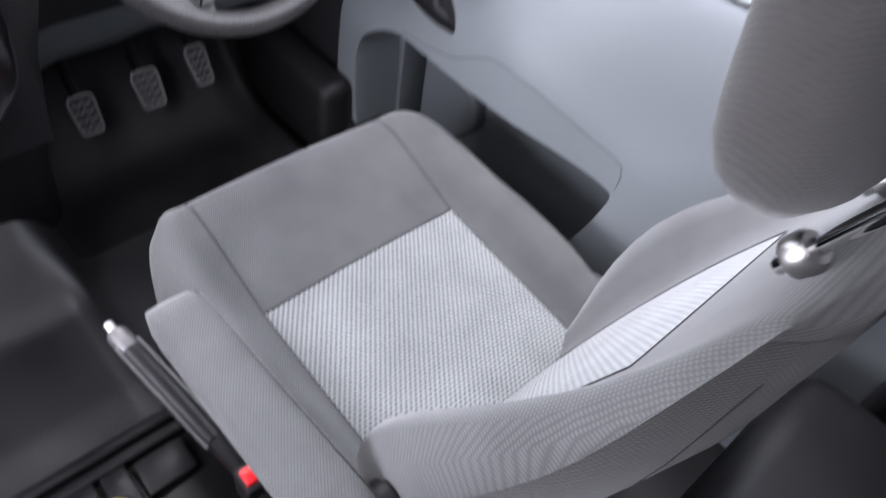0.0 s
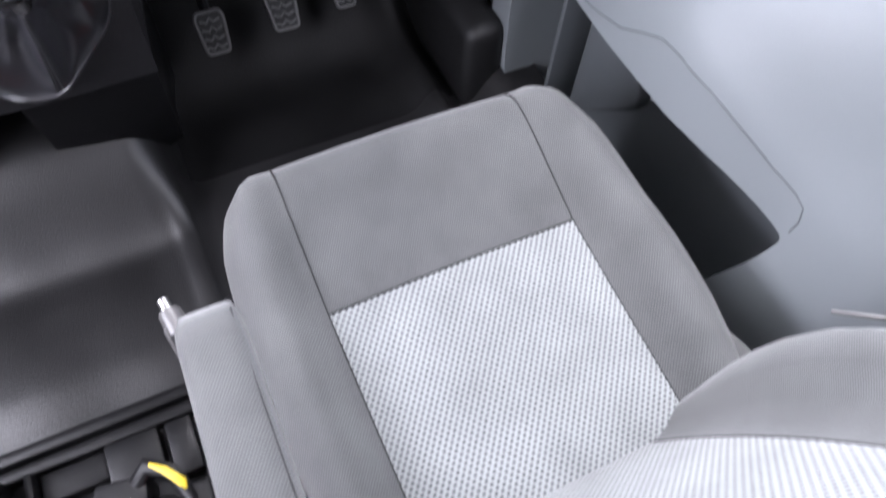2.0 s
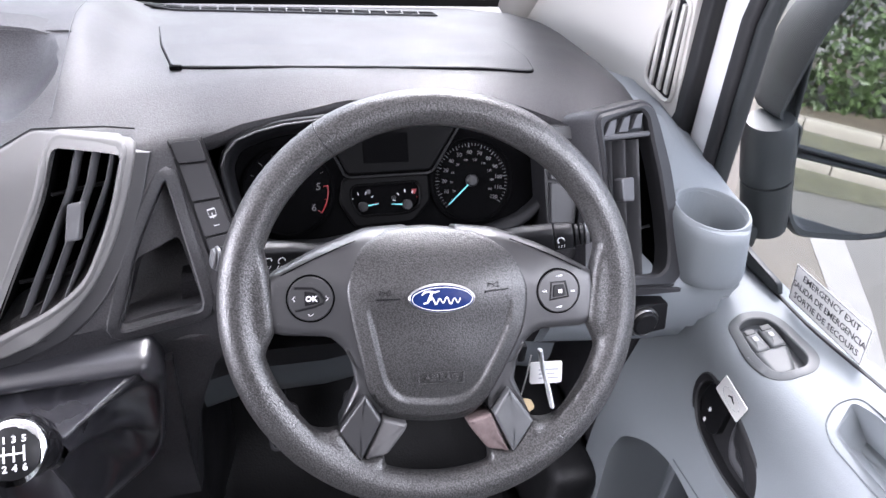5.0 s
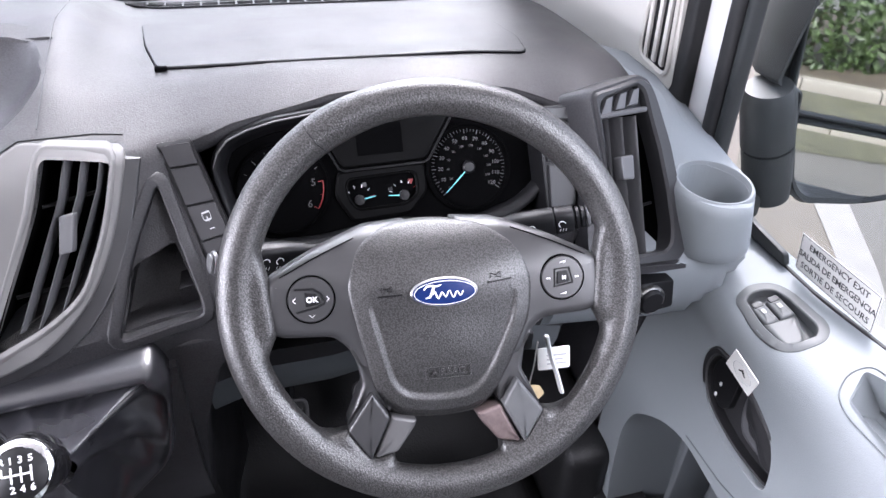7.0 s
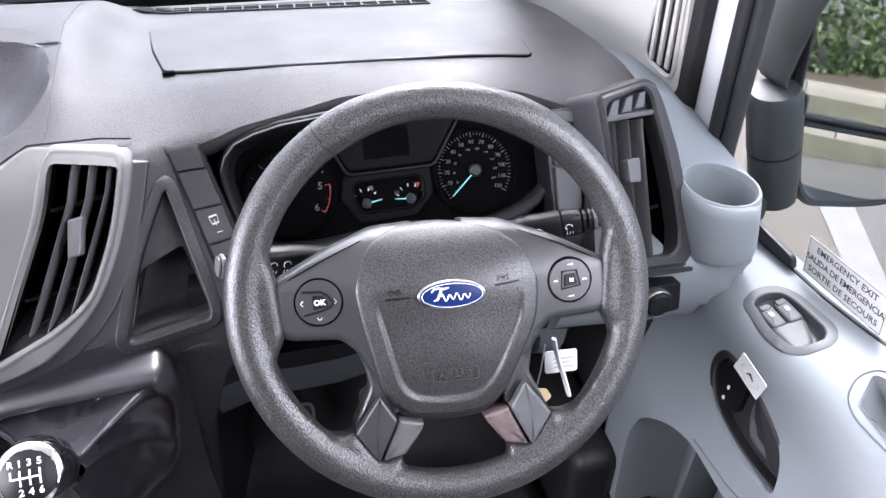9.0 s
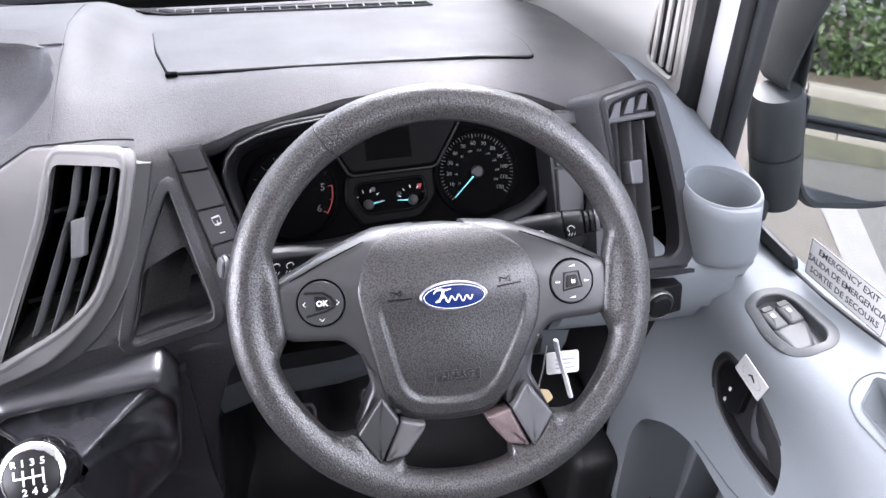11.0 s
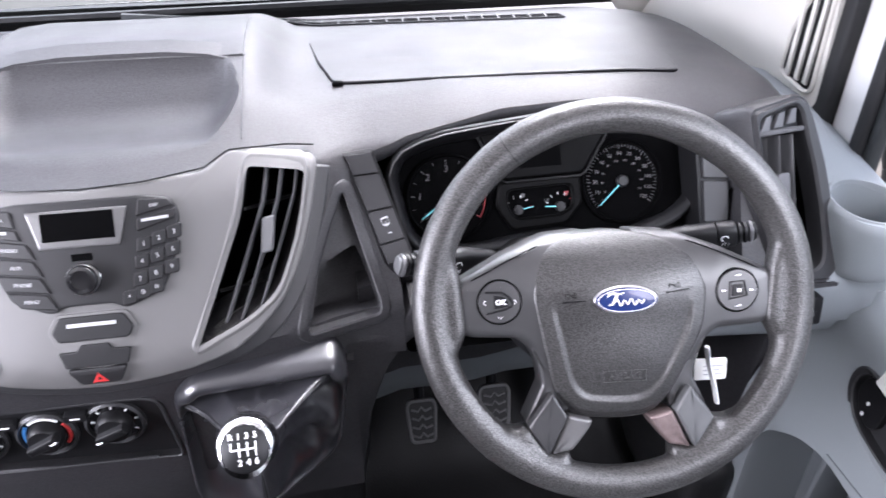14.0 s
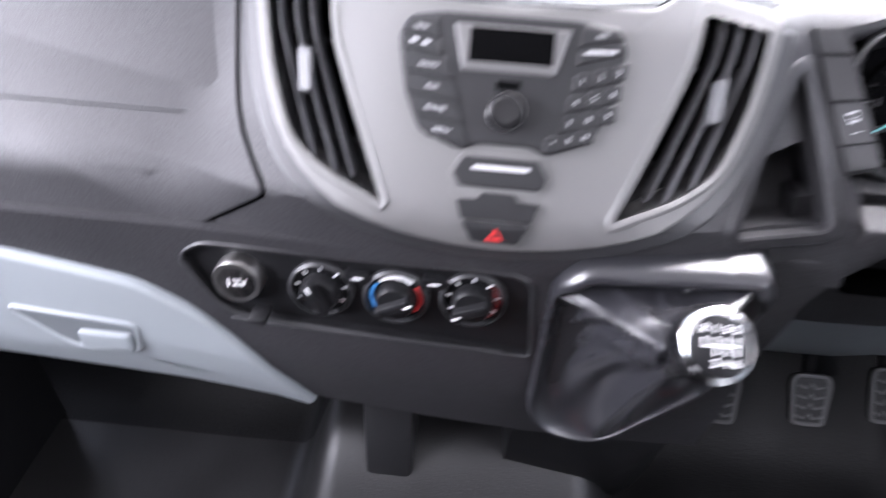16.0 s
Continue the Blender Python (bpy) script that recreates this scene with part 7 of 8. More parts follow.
part("cushion_panel", bm, DOT_CLOTH, seat, "pale dotted cloth panel")
for i in (10, 18):
    part("seam", tube([net[j][i] + UPZ * 0.0004 for j in range(1, 19)], 0.0011, 5), THREAD, seat)
part("seam", tube([net[8][i] + UPZ * 0.0005 for i in range(10, 19)], 0.0013, 5), THREAD, seat)

LEAN_ = radians(20.5)
BA, BN = V3(0, -math.sin(LEAN_), math.cos(LEAN_)), V3(0, math.cos(LEAN_), math.sin(LEAN_))
B0 = V3(SX, -0.615, 0.315)


def back_p(s, h, side):
    """s across (-1 to 1), h up the backrest in metres; side 1 the front, -1 the rear."""
    w = lerp([(0, 0.205), (0.03, 0.232), (0.07, 0.25), (0.12, 0.26), (0.2, 0.268), (0.25, 0.272), (0.38, 0.262), (0.48, 0.235), (0.55, 0.195), (0.59, 0.15), (0.605, 0.12)], h)
    b = lerp([(0, 0.03), (0.05, 0.055), (0.12, 0.085), (0.25, 0.1), (0.36, 0.07), (0.5, 0.02), (0.6, 0.0)], h)
    a = abs(s)
    x = s * w * (1 - 0.05 * ease(0.8, 1.0, a))
    if side > 0:
        t = max(0, (a - 0.6) / 0.4)
        d = 0.01 * math.sin(h * 5.2) + b * (ease(0, 0.7, t) - 0.45 * ease(0.75, 1.0, t)) - 0.02 * ease(0.7, 1.0, t)
    else:
        d = -0.075 - 0.015 * (1 - a * a) + 0.05 * ease(0.75, 1.0, a) + 0.03 * ease(0.45, 0.6, h)
    return B0 + V3(x, 0, 0) + BA * h + BN * d


front_s = [-1 + 2 * i / 24 for i in range(25)]
bm = bmesh.new()
rows = []
BH = (0.0, 0.03, 0.06, 0.09, 0.14, 0.19, 0.24, 0.29, 0.345, 0.365, 0.39, 0.43, 0.47, 0.5, 0.53, 0.555, 0.575, 0.59, 0.6)
for h in BH:
    edge = [back_p(k, h, 1).lerp(back_p(k, h, -1), 0.5) + V3(k * 0.022, 0, 0) for k in (1, -1)]
    rows.append([back_p(s, h, 1) for s in front_s] + [edge[0]] + [back_p(s, h, -1) for s in (1.0, 0.85, 0.5, 0, -0.5, -0.85, -1.0)] + [edge[1]])
tip_h = [back_p(s, 0.605, 1).lerp(back_p(s, 0.605, -1), 0.35) + BA * 0.012 for s in front_s]
rows.append([p for p in tip_h] + [back_p(s, 0.605, 1).lerp(back_p(s, 0.605, -1), 0.65) + BA * 0.012 for s in (1.0, 1.0, 0.85, 0.5, 0, -0.5, -0.85, -1.0, -1.0)])
mean = sum(rows[0], V3(0, 0, 0)) / len(rows[0])
foot = [[mean.lerp(p, k) - BA * d for p in rows[0]] for k, d in ((0.4, 0.046), (0.68, 0.04), (0.88, 0.026), (0.97, 0.01))]
net = skin(bm, foot + rows, cap0=True, cap1=True)[4:]
for _ in range(4):
    bmesh.ops.smooth_vert(bm, verts=bm.verts, factor=0.5, use_axis_x=True, use_axis_y=True, use_axis_z=True)
net = [[v.co.copy() for v in r] for r in net]
part("backrest", bm, SIDE_CLOTH_UP, seat, sharp=85)
bm = bmesh.new()
skin(bm, [[net[j][i] + BN * (0.0016 if 6 < i < 18 and j < 12 else 0.0002) for i in range(6, 19)] for j in range(13)], close=False)
part("backrest_panel", bm, DOT_CLOTH_UP, seat, "pale dotted cloth panel")
for i in (6, 18):
    part("seam", tube([net[j][i] + BN * 0.0004 for j in range(1, 13)], 0.0011, 5), THREAD, seat)
part("seam", tube([net[12][i] + BN * 0.0004 for i in range(6, 19)], 0.0009, 5), THREAD, seat)
bm = bmesh.new()
skin(bm, [[net[j][i] + (net[j][i] - B0 - BA * BH[min(j, 18)]).normalized() * 0.0012 for i in (25, 26, 27, 28, 29, 30, 31, 32, 33)] for j in range(1, 19)], close=False)
part("back_cover", bm, BACK_CLOTH, seat, "darker ribbed cloth on the rear of the backrest", sharp=85)
for i in (27, 31):
    part("seam", tube([net[j][i] - BN * 0.0004 for j in range(4, 17)], 0.0011, 5), THREAD, seat)
# headrest on two posts
HA, HN = V3(0, 0.12, 0.993), V3(0, 0.993, -0.12)
HC = B0 + V3(0.03, 0, 0) + BA * 0.59 + BN * 0.05 + HA * 0.118
bm = bmesh.new()
rows = []
for i in range(13):
    v = -0.118 + 0.29 * i / 12
    q = (v - 0.027) / 0.151
    e = math.sqrt(max(0.02, 1 - q ** 4))
    w = (0.134 + 0.016 * q) * (0.55 + 0.45 * e)
    row = []
    for j in range(28):
        a = 2 * math.pi * j / 28
        cx, sy = math.cos(a), math.sin(a)
        row.append(HC + V3(w * math.copysign(abs(cx) ** 0.75, cx), 0, 0) + HA * v + HN * (0.06 * e * math.copysign(abs(sy) ** 0.8, sy) + 0.015 * q * q * (sy > 0)))
    rows.append(row)
skin(bm, rows, cap0=True, cap1=True)
bmesh.ops.smooth_vert(bm, verts=bm.verts, factor=0.5, use_axis_x=True, use_axis_y=True, use_axis_z=True)
part("headrest", bm, BACK_CLOTH, seat, "dark grey cloth headrest", sharp=85)
for x in (-0.065, 0.065):
    base = B0 + BA * 0.57 + V3(x + 0.02, 0, 0) + BN * 0.012
    part("post", tube([base, base + BA * 0.09], 0.0065, 12), CHROME, seat, "chrome headrest post")
    part("collar", turned([(0.016, 0), (0.016, 0.012), (0.012, 0.018), (0.007, 0.018)], base + BA * 0.015, BA, 20), STEEL, seat, "shiny post collar")
# base, side skirts and armrest
part("base", block(SX - 0.215, SX + 0.215, -0.6, -0.12, 0.06, 0.26, 0.015), BLACK, seat)
part("side_skirt", block(SX + 0.25, SX + 0.292, -0.62, -0.2, 0.13, 0.29, 0.012), BLACK, seat)
part("side_skirt", block(SX - 0.292, SX - 0.25, -0.62, -0.2, 0.13, 0.29, 0.012), BLACK, seat)
part("hinge_cover", plate(rounded([(-0.66, 0.2), (-0.46, 0.24), (-0.47, 0.31), (-0.58, 0.36), (-0.66, 0.36)], 0.03, 4), lambda y, z, h: Vector((SX + 0.272 + h, y, z)), -0.02, 0.018, 0.008, 3, 2), SIDE_CLOTH, seat)
bm = bmesh.new()
rows = []
for t in [i / 16 for i in range(17)]:
    y = -0.338 - 0.39 * t
    zt = 0.54 + 0.055 * t
    e = math.sin(min(1, t * 9 + 0.12) * math.pi / 2)
    f2 = 1 - 0.25 * ease(0.9, 1.0, t)
    cx = 0.213 - 0.004 * t
    w, hh = 0.034 * (0.75 + 0.25 * e) * f2, 0.034 * e * f2
    rows.append([V3(cx + w * math.copysign(abs(math.cos(a)) ** 0.6, math.cos(a)), y, zt - 0.036 + hh * math.copysign(abs(math.sin(a)) ** 0.6, math.sin(a))) for a in (2 * math.pi * (j + 0.5) / 24 for j in range(24))])
skin(bm, rows, cap0=True, cap1=True)
arm = part("armrest", bm, SIDE_CLOTH, seat, "grey cloth folding armrest", sharp=85)
part("seam", tube([V3(0.2385, y, z) for y, z in ((-0.36, 0.532), (-0.45, 0.547), (-0.55, 0.561), (-0.65, 0.575), (-0.71, 0.583))], 0.0013, 5), THREAD, arm)
part("armrest_pivot", turned([(0.03, 0), (0.03, 0.03), (0.025, 0.034)], V3(0.222, -0.69, 0.55), (1, 0, 0), 20), BLACK, seat)
buckle = thing("belt_buckle", V3(0.245, -0.4, 0.1), "black seat belt buckle with red release button", "belt buckle")
part("stem", tube([V3(0.225, -0.55, 0.08), V3(0.215, -0.52, 0.19), V3(0.209, -0.495, 0.28)], 0.011, 8, flat=0.5), BLACK, buckle)
part("case", block(0.192, 0.226, -0.515, -0.475, 0.265, 0.325, 0.006), BLACK, buckle)
part("button", block(0.197, 0.221, -0.507, -0.483, 0.32, 0.331, 0.003), RED, buckle, "red release button")

# ---- handbrake ----
hbk = thing("handbrake", V3(0.2, -0.5, 0.06), "black handbrake lever with silver push button", "handbrake")
ht, hd = V3(0.163, -0.242, 0.396), V3(0.17, -0.92, -0.35).normalized()
part("button", tube([ht, ht + hd * 0.014], 0.0065, 12), STEEL, hbk, "steel push button")
part("grip_tip", tube([ht + hd * 0.013, ht + hd * 0.018, ht + hd * 0.045], [0.0105, 0.0135, 0.015], 14), SATIN, hbk, "silver grip tip")
part("grip", tube([ht + hd * 0.045, ht + hd * 0.09, ht + hd * 0.16, ht + hd * 0.2], [0.0155, 0.0165, 0.0165, 0.015], 14, flat=1.25), BLACK, hbk)
for o in (-0.0135, 0.0135):
    part("grip_strip", tube([ht + hd * 0.04 + V3(o, 0, 0.009), ht + hd * 0.12 + V3(o * 1.05, 0, 0.011), ht + hd * 0.21 + V3(o, 0, 0.009)], 0.0028, 6), SATIN, hbk, "silver edge strip")
part("lever", tube([ht + hd * 0.19, ht + hd * 0.33, V3(0.235, -0.62, 0.18), V3(0.24, -0.66, 0.08)], 0.012, 8), BLACK, hbk)
part("gaiter", block(0.19, 0.262, -0.72, -0.46, 0.06, 0.16, 0.012), BLACK, hbk)

# ---- fire extinguisher lying in its bracket ----
ext = thing("fire_extinguisher", V3(0.03, -0.45, 0.055), "glossy red fire extinguisher strapped in a black floor bracket", "fire extinguisher")
e0, ed = V3(-0.006, -0.397, 0.116), V3(0.16, -0.985, 0.0).normalized()
side_e = V3(0.985, 0.16, 0)
part("cylinder", turned([(0.018, -0.004), (0.034, 0.008), (0.046, 0.022), (0.053, 0.04), (0.0545, 0.06), (0.0545, 0.3), (0.045, 0.32), (0.01, 0.325)], e0 + ed * 0.018, ed, 32), RED, ext)
part("neck", turned([(0.02, 0), (0.02, 0.05)], V3(0.014, -0.378, 0.116), ed, 20), BLACK, ext)
part("valve", block(-0.042, 0.028, -0.406, -0.346, 0.092, 0.158, 0.006, turn=Matrix.Translation((0.014, -0.368, 0)) @ pose(0, 0, 0, 0, 0, -9) @ Matrix.Translation((0.002, 0.373, 0))), BLACK, ext)
part("gauge", turned([(0.0125, 0), (0.0125, 0.003), (0.011, 0.0045), (0.001, 0.0045)], V3(-0.008, -0.376, 0.157), (0, 0, 1), 24), PAPER, ext, "white pressure gauge")
part("gauge_rim", turned([(0.0145, 0), (0.0145, 0.004), (0.0125, 0.005)], V3(-0.008, -0.376, 0.1565), (0, 0, 1), 24, caps=False), BLACK, ext)
part("screw", turned([(0.005, 0), (0.005, 0.003), (0.001, 0.003)], V3(0.018, -0.378, 0.157), (0, 0, 1), 12), STEEL, ext)
part("pin", tube([V3(-0.026, -0.38, 0.112), V3(-0.052, -0.385, 0.108), V3(-0.06, -0.386, 0.107)], [0.006, 0.0075, 0.0065], 12), BRASS, ext, "brass nozzle stub")
part("squeeze_grip", tube([V3(0.026, -0.358, 0.15), V3(0.051, -0.343, 0.168), V3(0.081, -0.363, 0.172), V3(0.096, -0.408, 0.168), V3(0.091, -0.438, 0.158)], [0.012, 0.013, 0.012, 0.01, 0.008], 10, flat=0.55), BLACK, ext, "black squeeze handle")
part("lower_grip", tube([V3(0.026, -0.378, 0.13), V3(0.066, -0.393, 0.135), V3(0.088, -0.428, 0.135)], [0.012, 0.01, 0.008], 10, flat=0.55), BLACK, ext)
part("seal_tag", tube([V3(0.058, -0.346, 0.182), V3(0.076, -0.363, 0.186), V3(0.094, -0.388, 0.183), V3(0.096, -0.396, 0.18)], [0.002, 0.005, 0.006, 0.002], 6, flat=0.4), YELLOW, ext, "yellow tamper seal")
part("ring", tube([V3(0.096, -0.388 + 0.012 * math.cos(a), 0.165 + 0.012 * math.sin(a)) for a in (2 * math.pi * i / 16 for i in range(16))], 0.0015, 5, closed=True), STEEL, ext)
LB = basis(e0 + ed * 0.06 + V3(0, 0, 0.0), side_e, -ed)
wrap = lambda a, b, h: LB @ Vector(((0.0545 + h) * math.sin(a / 0.0545), b, (0.0545 + h) * math.cos(a / 0.0545)))
for k in range(2):
    lab = part("label", plate(box2(-0.022, 0.034, -0.05 - 0.075 * k, 0.0 - 0.075 * k, 0.002), wrap, 0.0, 0.0006, 0.0002, 1, 2), RED_LABEL, ext, "pale red printed label")
    part("arrow", plate([(0.02, -0.018 - 0.075 * k), (0.028, -0.018 - 0.075 * k), (0.028, -0.026 - 0.075 * k), (0.033, -0.026 - 0.075 * k), (0.024, -0.036 - 0.075 * k), (0.015, -0.026 - 0.075 * k), (0.02, -0.026 - 0.075 * k)], wrap, 0.0005, 0.0012, 0.0002, 1, 1), PAPER, lab)
    part("printed_bar", plate(box2(-0.012, -0.004, -0.035 - 0.075 * k, -0.012 - 0.075 * k, 0.001), wrap, 0.0005, 0.0011, 0.0001, 1, 1), PAPER, lab)
for k in (0.075, 0.15, 0.25):
    part("strap", turned([(0.0575, 0), (0.0575, 0.022)], e0 + ed * (k + 0.035), ed, 32), BLACK, ext)
    part("clasp", block(0.035, 0.085, -0.452 - k, -0.422 - k, 0.13, 0.15, 0.004), RED if k < 0.2 else BLACK, ext, "red plastic clasp" if k < 0.2 else "")
part("bracket", block(-0.035, 0.12, -0.74, -0.4, 0.05, 0.07, 0.004), BLACK, ext)


# ---- floor ----


def floor_z(x, y):
    ridge = (1 - ease(0.16, 0.25, x)) * ease(-0.27, -0.2, x)
    centre = 0.012 * (1 - ease(0.15, 0.23, x)) * ease(-0.2, -0.12, y)
    z = 0.05 + centre + ridge * 0.15 * ease(0.05, 0.26, y) + 0.05 * ridge * ease(0.25, 0.5, y)
    z += 0.3 * ease(0.3, 0.66, y) ** 1.5 * (1 - 0.5 * ridge)
    z += 0.02 * math.exp(-((x - 0.2) / 0.016) ** 2) * ease(-0.3, 0.0, y)
    z += 0.05 * math.exp(-((x - 0.73) / 0.03) ** 2) * ease(0.0, 0.15, y) + 0.1 * ease(0.76, 0.85, x) * ease(-0.1, 0.1, y)
    z += 0.0032 * noise.noise((x * 11, y * 8, 0.4)) + 0.0055 * noise.noise((x * 3, y * 4, 2.0))
    return z


bm = bmesh.new()
NX, NY = 110, 62
grid = [[bm.verts.new((-0.98 + 1.9 * i / NX, -0.2 + 0.95 * j / NY, floor_z(-0.98 + 1.9 * i / NX, -0.2 + 0.95 * j / NY))) for i in range(NX + 1)] for j in range(NY + 1)]
deep = bmesh.new()
for j, (a, b) in enumerate(zip(grid, grid[1:])):
    for i in range(NX):
        q = (a[i], a[i + 1], b[i + 1], b[i])
        # floor under the dashboard split off, its shade painted in by a darker material
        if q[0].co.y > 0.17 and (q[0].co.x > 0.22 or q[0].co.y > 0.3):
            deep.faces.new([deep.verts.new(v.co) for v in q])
        else:
            bm.faces.new(q)
bmesh.ops.remove_doubles(deep, verts=deep.verts, dist=1e-5)
solid("footwell_floor_shade", deep, FOOTWELL, "black footwell floor under the pedals, darkened as shade", "floor mat", kind="structure", sharp=80)
low = [bm.verts.new((v.co.x, -0.2, 0.02)) for v in grid[0]]
for i in range(NX):
    bm.faces.new((low[i], low[i + 1], grid[0][i + 1], grid[0][i]))
solid("floor_mat", bm, VINYL, "creased black vinyl cab flooring, scuffed and shiny", "floor mat", kind="structure", sharp=80)
solid("floor", block(-1.02, 1.02, -4.1, 0.8, -0.02, 0.03, 0), RUBBER, "black van floor", "floor", kind="structure")
sill = thing("floor_edge_trim", V3(0.0, -0.22, 0.03), "ribbed black plastic trim across the floor edge", "trim", kind="structure")
part("bar", block(-0.2, 0.28, -0.222, -0.2, 0.03, 0.07, 0.006), BLACK, sill)
part("step", block(-0.2, 0.28, -0.245, -0.224, 0.03, 0.058, 0.005), BLACK, sill)
tray_f = thing("floor_tray", V3(0.05, -0.5, 0.03), "black moulded plastic floor tray with upright ribs", "floor tray")
part("base", block(-0.2, 0.28, -0.95, -0.25, 0.03, 0.044, 0.004), BLACK, tray_f)
for x0, x1, y0, y1, z in ((-0.115, -0.02, -0.3, -0.255, 0.066), (-0.02, 0.06, -0.32, -0.252, 0.075), (0.068, 0.11, -0.34, -0.252, 0.07), (0.118, 0.2, -0.32, -0.255, 0.06), (-0.13, -0.118, -0.9, -0.25, 0.085), (0.11, 0.122, -0.9, -0.34, 0.075)):
    part("rib", block(x0, x1, y0, y1, 0.035, z, 0.005), BLACK, tray_f)
part("side_wall", block(-0.22, -0.16, -0.95, -0.24, 0.03, 0.16, 0.012), BLACK, tray_f)
post = solid("console_support", block(-0.145, -0.078, 0.19, 0.26, 0.1, 0.46, 0.008), CHARCOAL_PLAIN, "dark grey plastic support under the dashboard centre", "support")
con = thing("footwell_console", V3(0.25, 0.2, 0.1), "dark plastic footwell side under the gear lever", "trim", kind="structure")
bm = bmesh.new()
skin(bm, [[V3(x, y, z) for x, y in ((0.05, 0.12 + k), (0.2, 0.1 + k), (0.246, 0.12 + k), (0.252, 0.2 + k), (0.27, 0.42), (0.03, 0.42))] for z, k in ((0.66, 0.0), (0.5, 0.01), (0.35, 0.05), (0.2, 0.1), (0.1, 0.14))], cap0=True, cap1=True)
part("panel", bm, BLACK, con)
# firewall behind the pedals, near-black to hold the shade there, and footwell sides
solid("wall_firewall", block(-0.99, 0.99, 0.66, 0.72, 0.02, 0.68, 0), BLACK_MATT, "bulkhead behind the pedals, blackened for the footwell's shade", "bulkhead", kind="structure")
solid("wheel_arch", block(0.775, 0.862, 0.14, 0.5, 0.04, 0.26, 0.03, 3), RUBBER, "black covered wheel arch beside the pedals", "trim", kind="structure")
solid("wall_footwell_side", block(0.862, 1.0, 0.205, 0.74, 0.02, 0.64, 0.01), CHARCOAL, "dark grey footwell side panel ahead of the door", "wall", kind="structure")
pas = thing("passenger_footwell_trim", V3(-0.6, 0.2, 0.05), "dark grey moulded trim in the passenger footwell", "trim", kind="structure")
bm = bmesh.new()
skin(bm, [[V3(x, y, z) for y, z in ((-0.3, 0.05), (-0.28, 0.3), (-0.1, 0.4), (0.1, 0.42), (0.3, 0.42), (0.32, 0.05))] for x in (-0.98, -0.76, -0.7, -0.69)], cap0=True, cap1=True)
part("panel", bm, BLACK, pas)

# ---- van body around the cab ----
solid("ceiling", block(-0.97, 0.97, -4.1, 0.36, 1.62, 1.68, 0.01), HEADLINER, "pale headlining", "ceiling", kind="structure")
solid("header_rail", block(-0.85, 0.85, 0.16, 0.36, 1.46, 1.62, 0.03), HEADLINER, "pale windscreen header trim", "trim", kind="structure")
for s, nm in ((1, "wall_right"), (-1, "wall_left")):
    x0, x1 = (0.99, 1.04) if s > 0 else (-1.04, -0.99)
    w = thing(nm, V3(s * 1.0, -2, 0.05), "dark lined van side wall up to the pale headlining", "wall", kind="structure")
    front = -0.98 if s > 0 else -0.9
    part("lower_lining", block(x0, x1, -4.1, front, 0.03, 1.4, 0.005), CHARCOAL, w)
    part("upper_lining", block(x0, x1, -4.1, 0.3, 1.36, 1.64, 0.005), HEADLINER, w)
w = thing("passenger_door", V3(-0.97, -0.35, 0.06), "pale grey passenger door trim", "door", kind="structure")
part("trim_panel", block(-1.03, -0.93, -0.9, 0.2, 0.06, 0.7, 0.03, 3), LIGHT, w)
part("front_post", block(-1.03, -0.95, 0.2, 0.5, 0.06, 1.4, 0.02), CREAM, w)
solid("wall_rear", block(-1.0, 1.0, -4.16, -4.1, 0.03, 1.64, 0), CHARCOAL, "dark rear wall of the van", "wall", kind="structure")
solid("belt_pillar", block(0.9, 0.99, -1.12, -0.95, 0.05, 1.62, 0.02, 3), CHARCOAL, "dark door pillar behind the driver's seat", "pillar", kind="structure")
belt = thing("seat_belt", V3(0.88, -0.9, 0.2), "black seat belt strap and steel guide by the seat", "seat belt")
part("strap", tube([V3(0.89, -1.0, 1.3), V3(0.875, -0.93, 0.9), V3(0.86, -0.86, 0.55), V3(0.85, -0.82, 0.2)], 0.022, 8, flat=0.06), THREAD, belt)
part("guide", tube([V3(0.83, -0.6, 0.48), V3(0.85, -0.64, 0.52), V3(0.87, -0.7, 0.53), V3(0.88, -0.78, 0.56)], 0.003, 6), SATIN, belt, "bent steel belt guide")
rear_seat = thing("rear_seat", V3(0.6, -1.05, 0.05), "dark cloth passenger seat behind the driver", "seat")
part("backrest", block(0.36, 0.86, -1.3, -1.14, 0.4, 1.0, 0.06, 4), BLACK, rear_seat)
part("cushion", block(0.36, 0.86, -1.2, -0.86, 0.3, 0.45, 0.05, 3), BLACK, rear_seat)
part("base", block(0.4, 0.82, -1.18, -0.9, 0.03, 0.32, 0.02), BLACK, rear_seat)

# ---- outside ----
GZ = -0.7


def sheet(name, pts, z, material, label, category):
    bm = bmesh.new()
    bm.faces.new([bm.verts.new((x, y, z)) for x, y in pts])
    return solid(name, bm, material, label, category, kind="structure")


sheet("ground", [(-400, -400), (400, -400), (400, 400), (-400, 400)], GZ, TARMAC, "worn grey tarmac car park", "ground")
sheet("pavement", [(2.3, 0.7), (2.56, 0.98), (2.78, 1.44), (2.99, 1.88), (5.07, 5.05), (9.0, 11.0), (3.0, 14.0), (0.5, 6.0), (1.7, 1.4)], GZ + 0.004, PAVING, "pale beige paving beside the bay", "pavement")
sheet("road_marking", [(2.55, 0.96), (2.64, 0.93), (2.9, 1.36), (3.16, 1.87), (5.33, 5.05), (5.05, 5.07), (2.98, 1.9), (2.77, 1.46)], GZ + 0.008, ROAD_PAINT, "worn white painted bay line", "road marking")
# kerb, mossy strip and hedge behind the van, seen in the wing mirror


def kerb_y(x):
    return -5.2 - 0.05 * (x - 3) ** 2 + 0.25 * (x - 3)


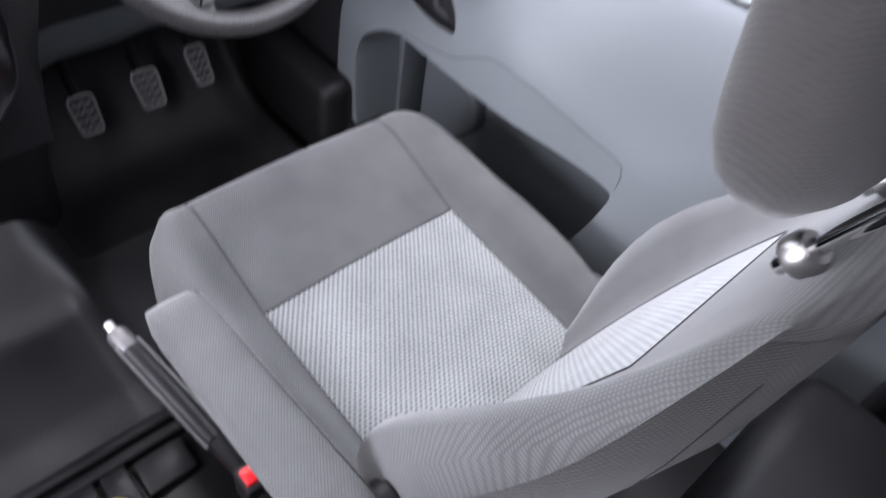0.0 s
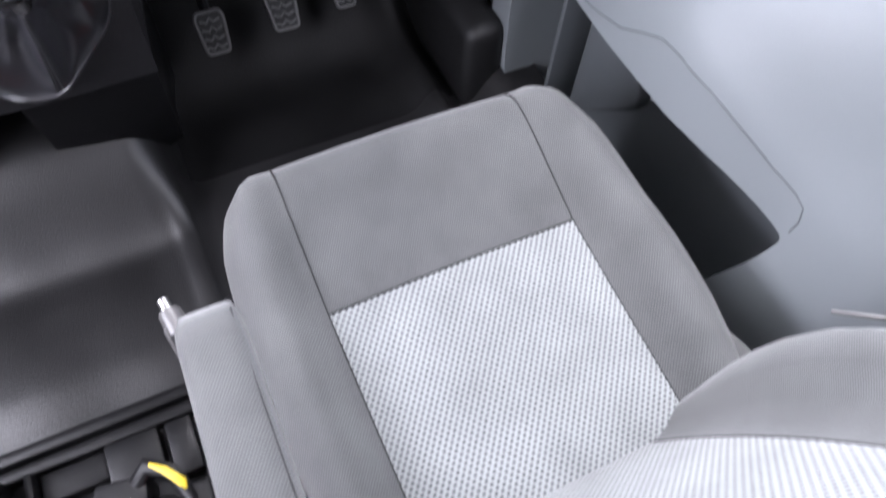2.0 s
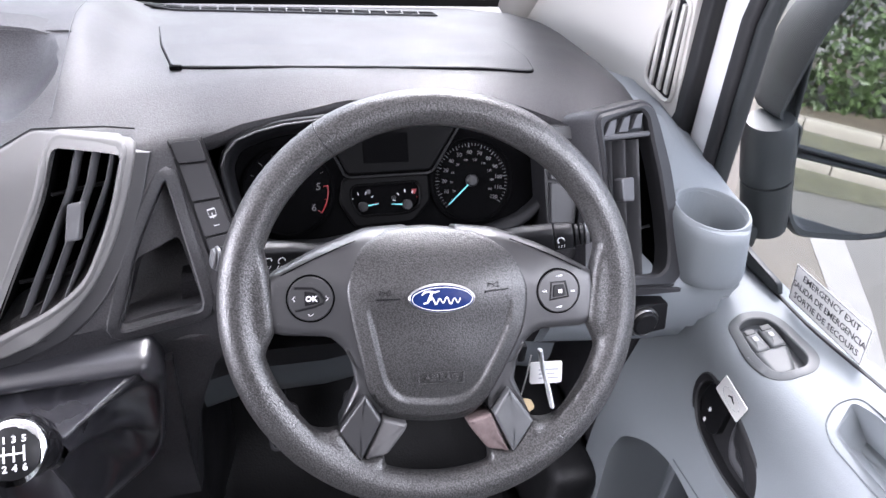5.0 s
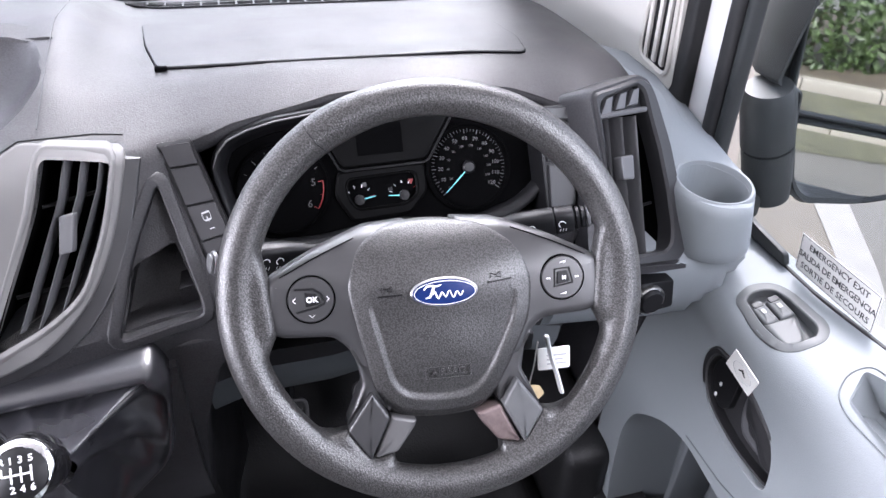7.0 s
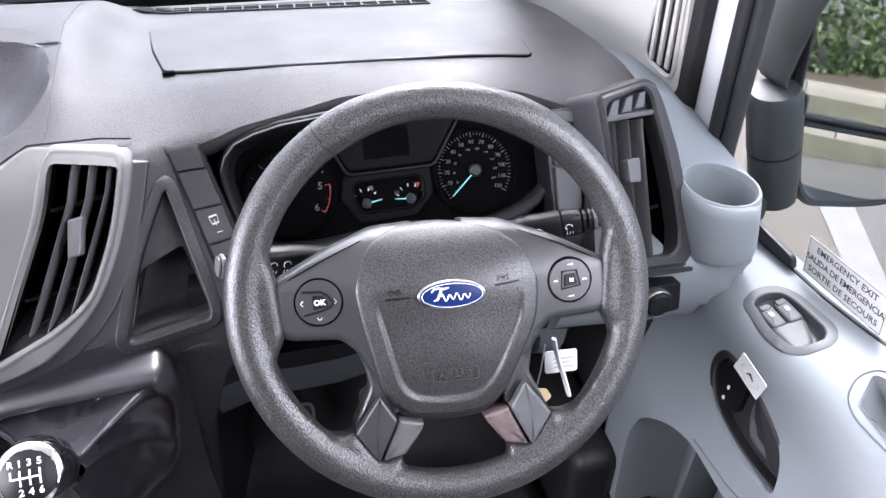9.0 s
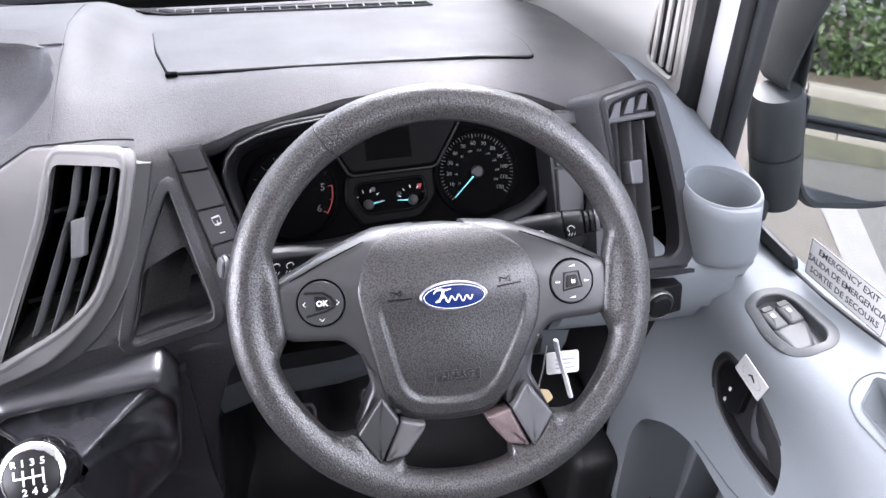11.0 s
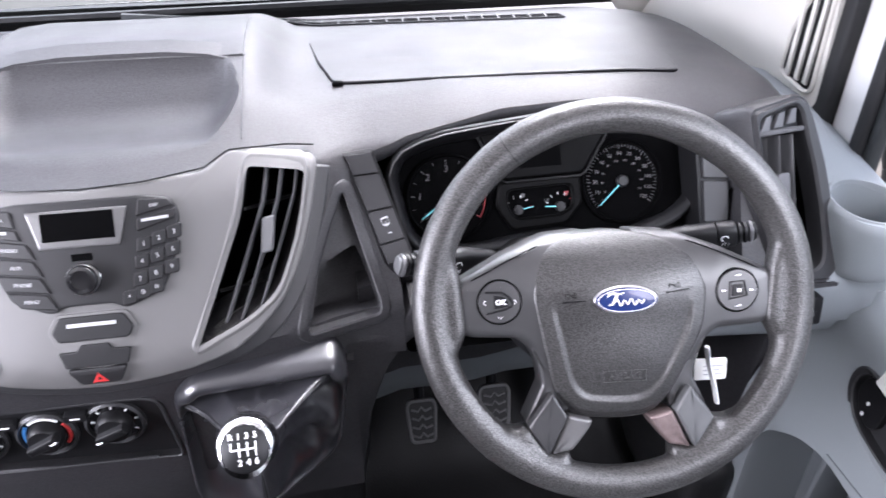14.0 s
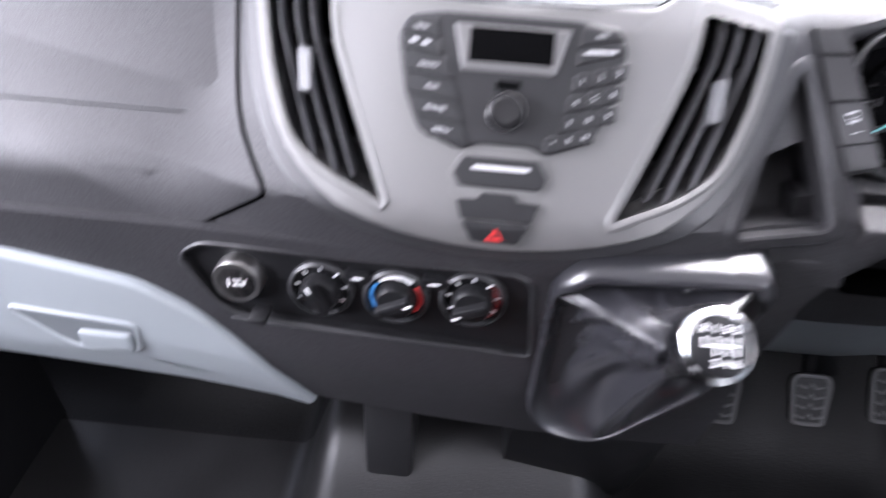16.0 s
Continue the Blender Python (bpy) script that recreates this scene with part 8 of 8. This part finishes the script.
for i in range(22):
    x0, x1 = -1.0 + 0.62 * i, -1.0 + 0.62 * (i + 1) - 0.012
    bm = bmesh.new()
    skin(bm, [[V3(x, kerb_y(x) - d, GZ + z) for d, z in ((0, -0.02), (0.0, 0.09), (0.02, 0.115), (0.13, 0.12), (0.14, -0.02))] for x in (x0, x1)], cap0=True, cap1=True)
    solid("kerb_stone", bm, KERB, "weathered concrete kerb stone with moss", "kerb", "kerb stones", "structure")
bm = bmesh.new()
skin(bm, [[V3(x, kerb_y(x) + d, GZ + z) for d, z in ((0.75 + 0.2 * math.sin(x * 1.7), 0.006), (0.4, 0.012), (0.003, 0.02))] for x in [-1 + 0.3 * i for i in range(46)]], close=False)
solid("moss_strip", bm, MOSS, "green moss and grass along the kerb foot", "moss", kind="stuff")
bm = bmesh.new()
skin(bm, [[V3(x, kerb_y(x) - d, GZ + 0.1 + z) for d, z in ((0.14, 0.0), (0.6, 0.05), (3.5, 0.1))] for x in [-1 + 0.5 * i for i in range(28)]], close=False)
solid("soil_bank", bm, SOIL, "dark soil under the hedge", "soil", kind="structure")
rng = random.Random(5)
hedge = thing("hedge", V3(4, -7, GZ + 0.1), "dense dark green hedge with uneven leafy outline", "hedge")
bm = bmesh.new()
for i in range(60):
    x = -1 + 13 * i / 60 + rng.uniform(-0.1, 0.1)
    y = kerb_y(x) - 0.75 - rng.uniform(0, 0.5)
    tube([V3(x, y, GZ + 0.05), V3(x + rng.uniform(-0.15, 0.15), y - 0.05, GZ + 0.8), V3(x + rng.uniform(-0.4, 0.4), y - rng.uniform(-0.2, 0.4), GZ + 1.9)], [0.03, 0.02, 0.008], 5, bm=bm)
part("stems", bm, BARK, hedge)
verts, faces = [], []
for i in range(30000):
    x = rng.uniform(-1, 8)
    top = 2.3 + 0.35 * noise.noise((x * 0.9, 0.3, 0)) + 0.2 * noise.noise((x * 3.1, 1.3, 0))
    z = rng.uniform(0.0, 1) * top
    front = 0.45 + 0.28 * noise.noise((x * 1.6, z * 1.8, 4.0)) + 0.12 * noise.noise((x * 5, z * 5, 1.0)) + 0.15 * (z / top) ** 3
    c = V3(x, kerb_y(x) - front - abs(rng.gauss(0, 0.16)), GZ + 0.1 + z)
    a = V3(rng.gauss(0, 1), rng.gauss(0, 1), rng.gauss(0, 1)).normalized()
    b = a.cross(V3(rng.gauss(0, 1), rng.gauss(0, 1), rng.gauss(0, 1))).normalized()
    l, w = rng.uniform(0.035, 0.065), rng.uniform(0.018, 0.03)
    k = len(verts)
    verts += [c - a * l, c + b * w + a.cross(b) * 0.006, c + a * l, c - b * w + a.cross(b) * 0.006]
    faces += [(k, k + 1, k + 2), (k, k + 2, k + 3)]
me = bpy.data.meshes.new("leaves")
me.from_pydata([v - hedge.location for v in verts], [], faces)
me.materials.append(LEAF)
lv = new("leaves", me)
lv.parent = hedge
tagged(lv, kind="stuff")
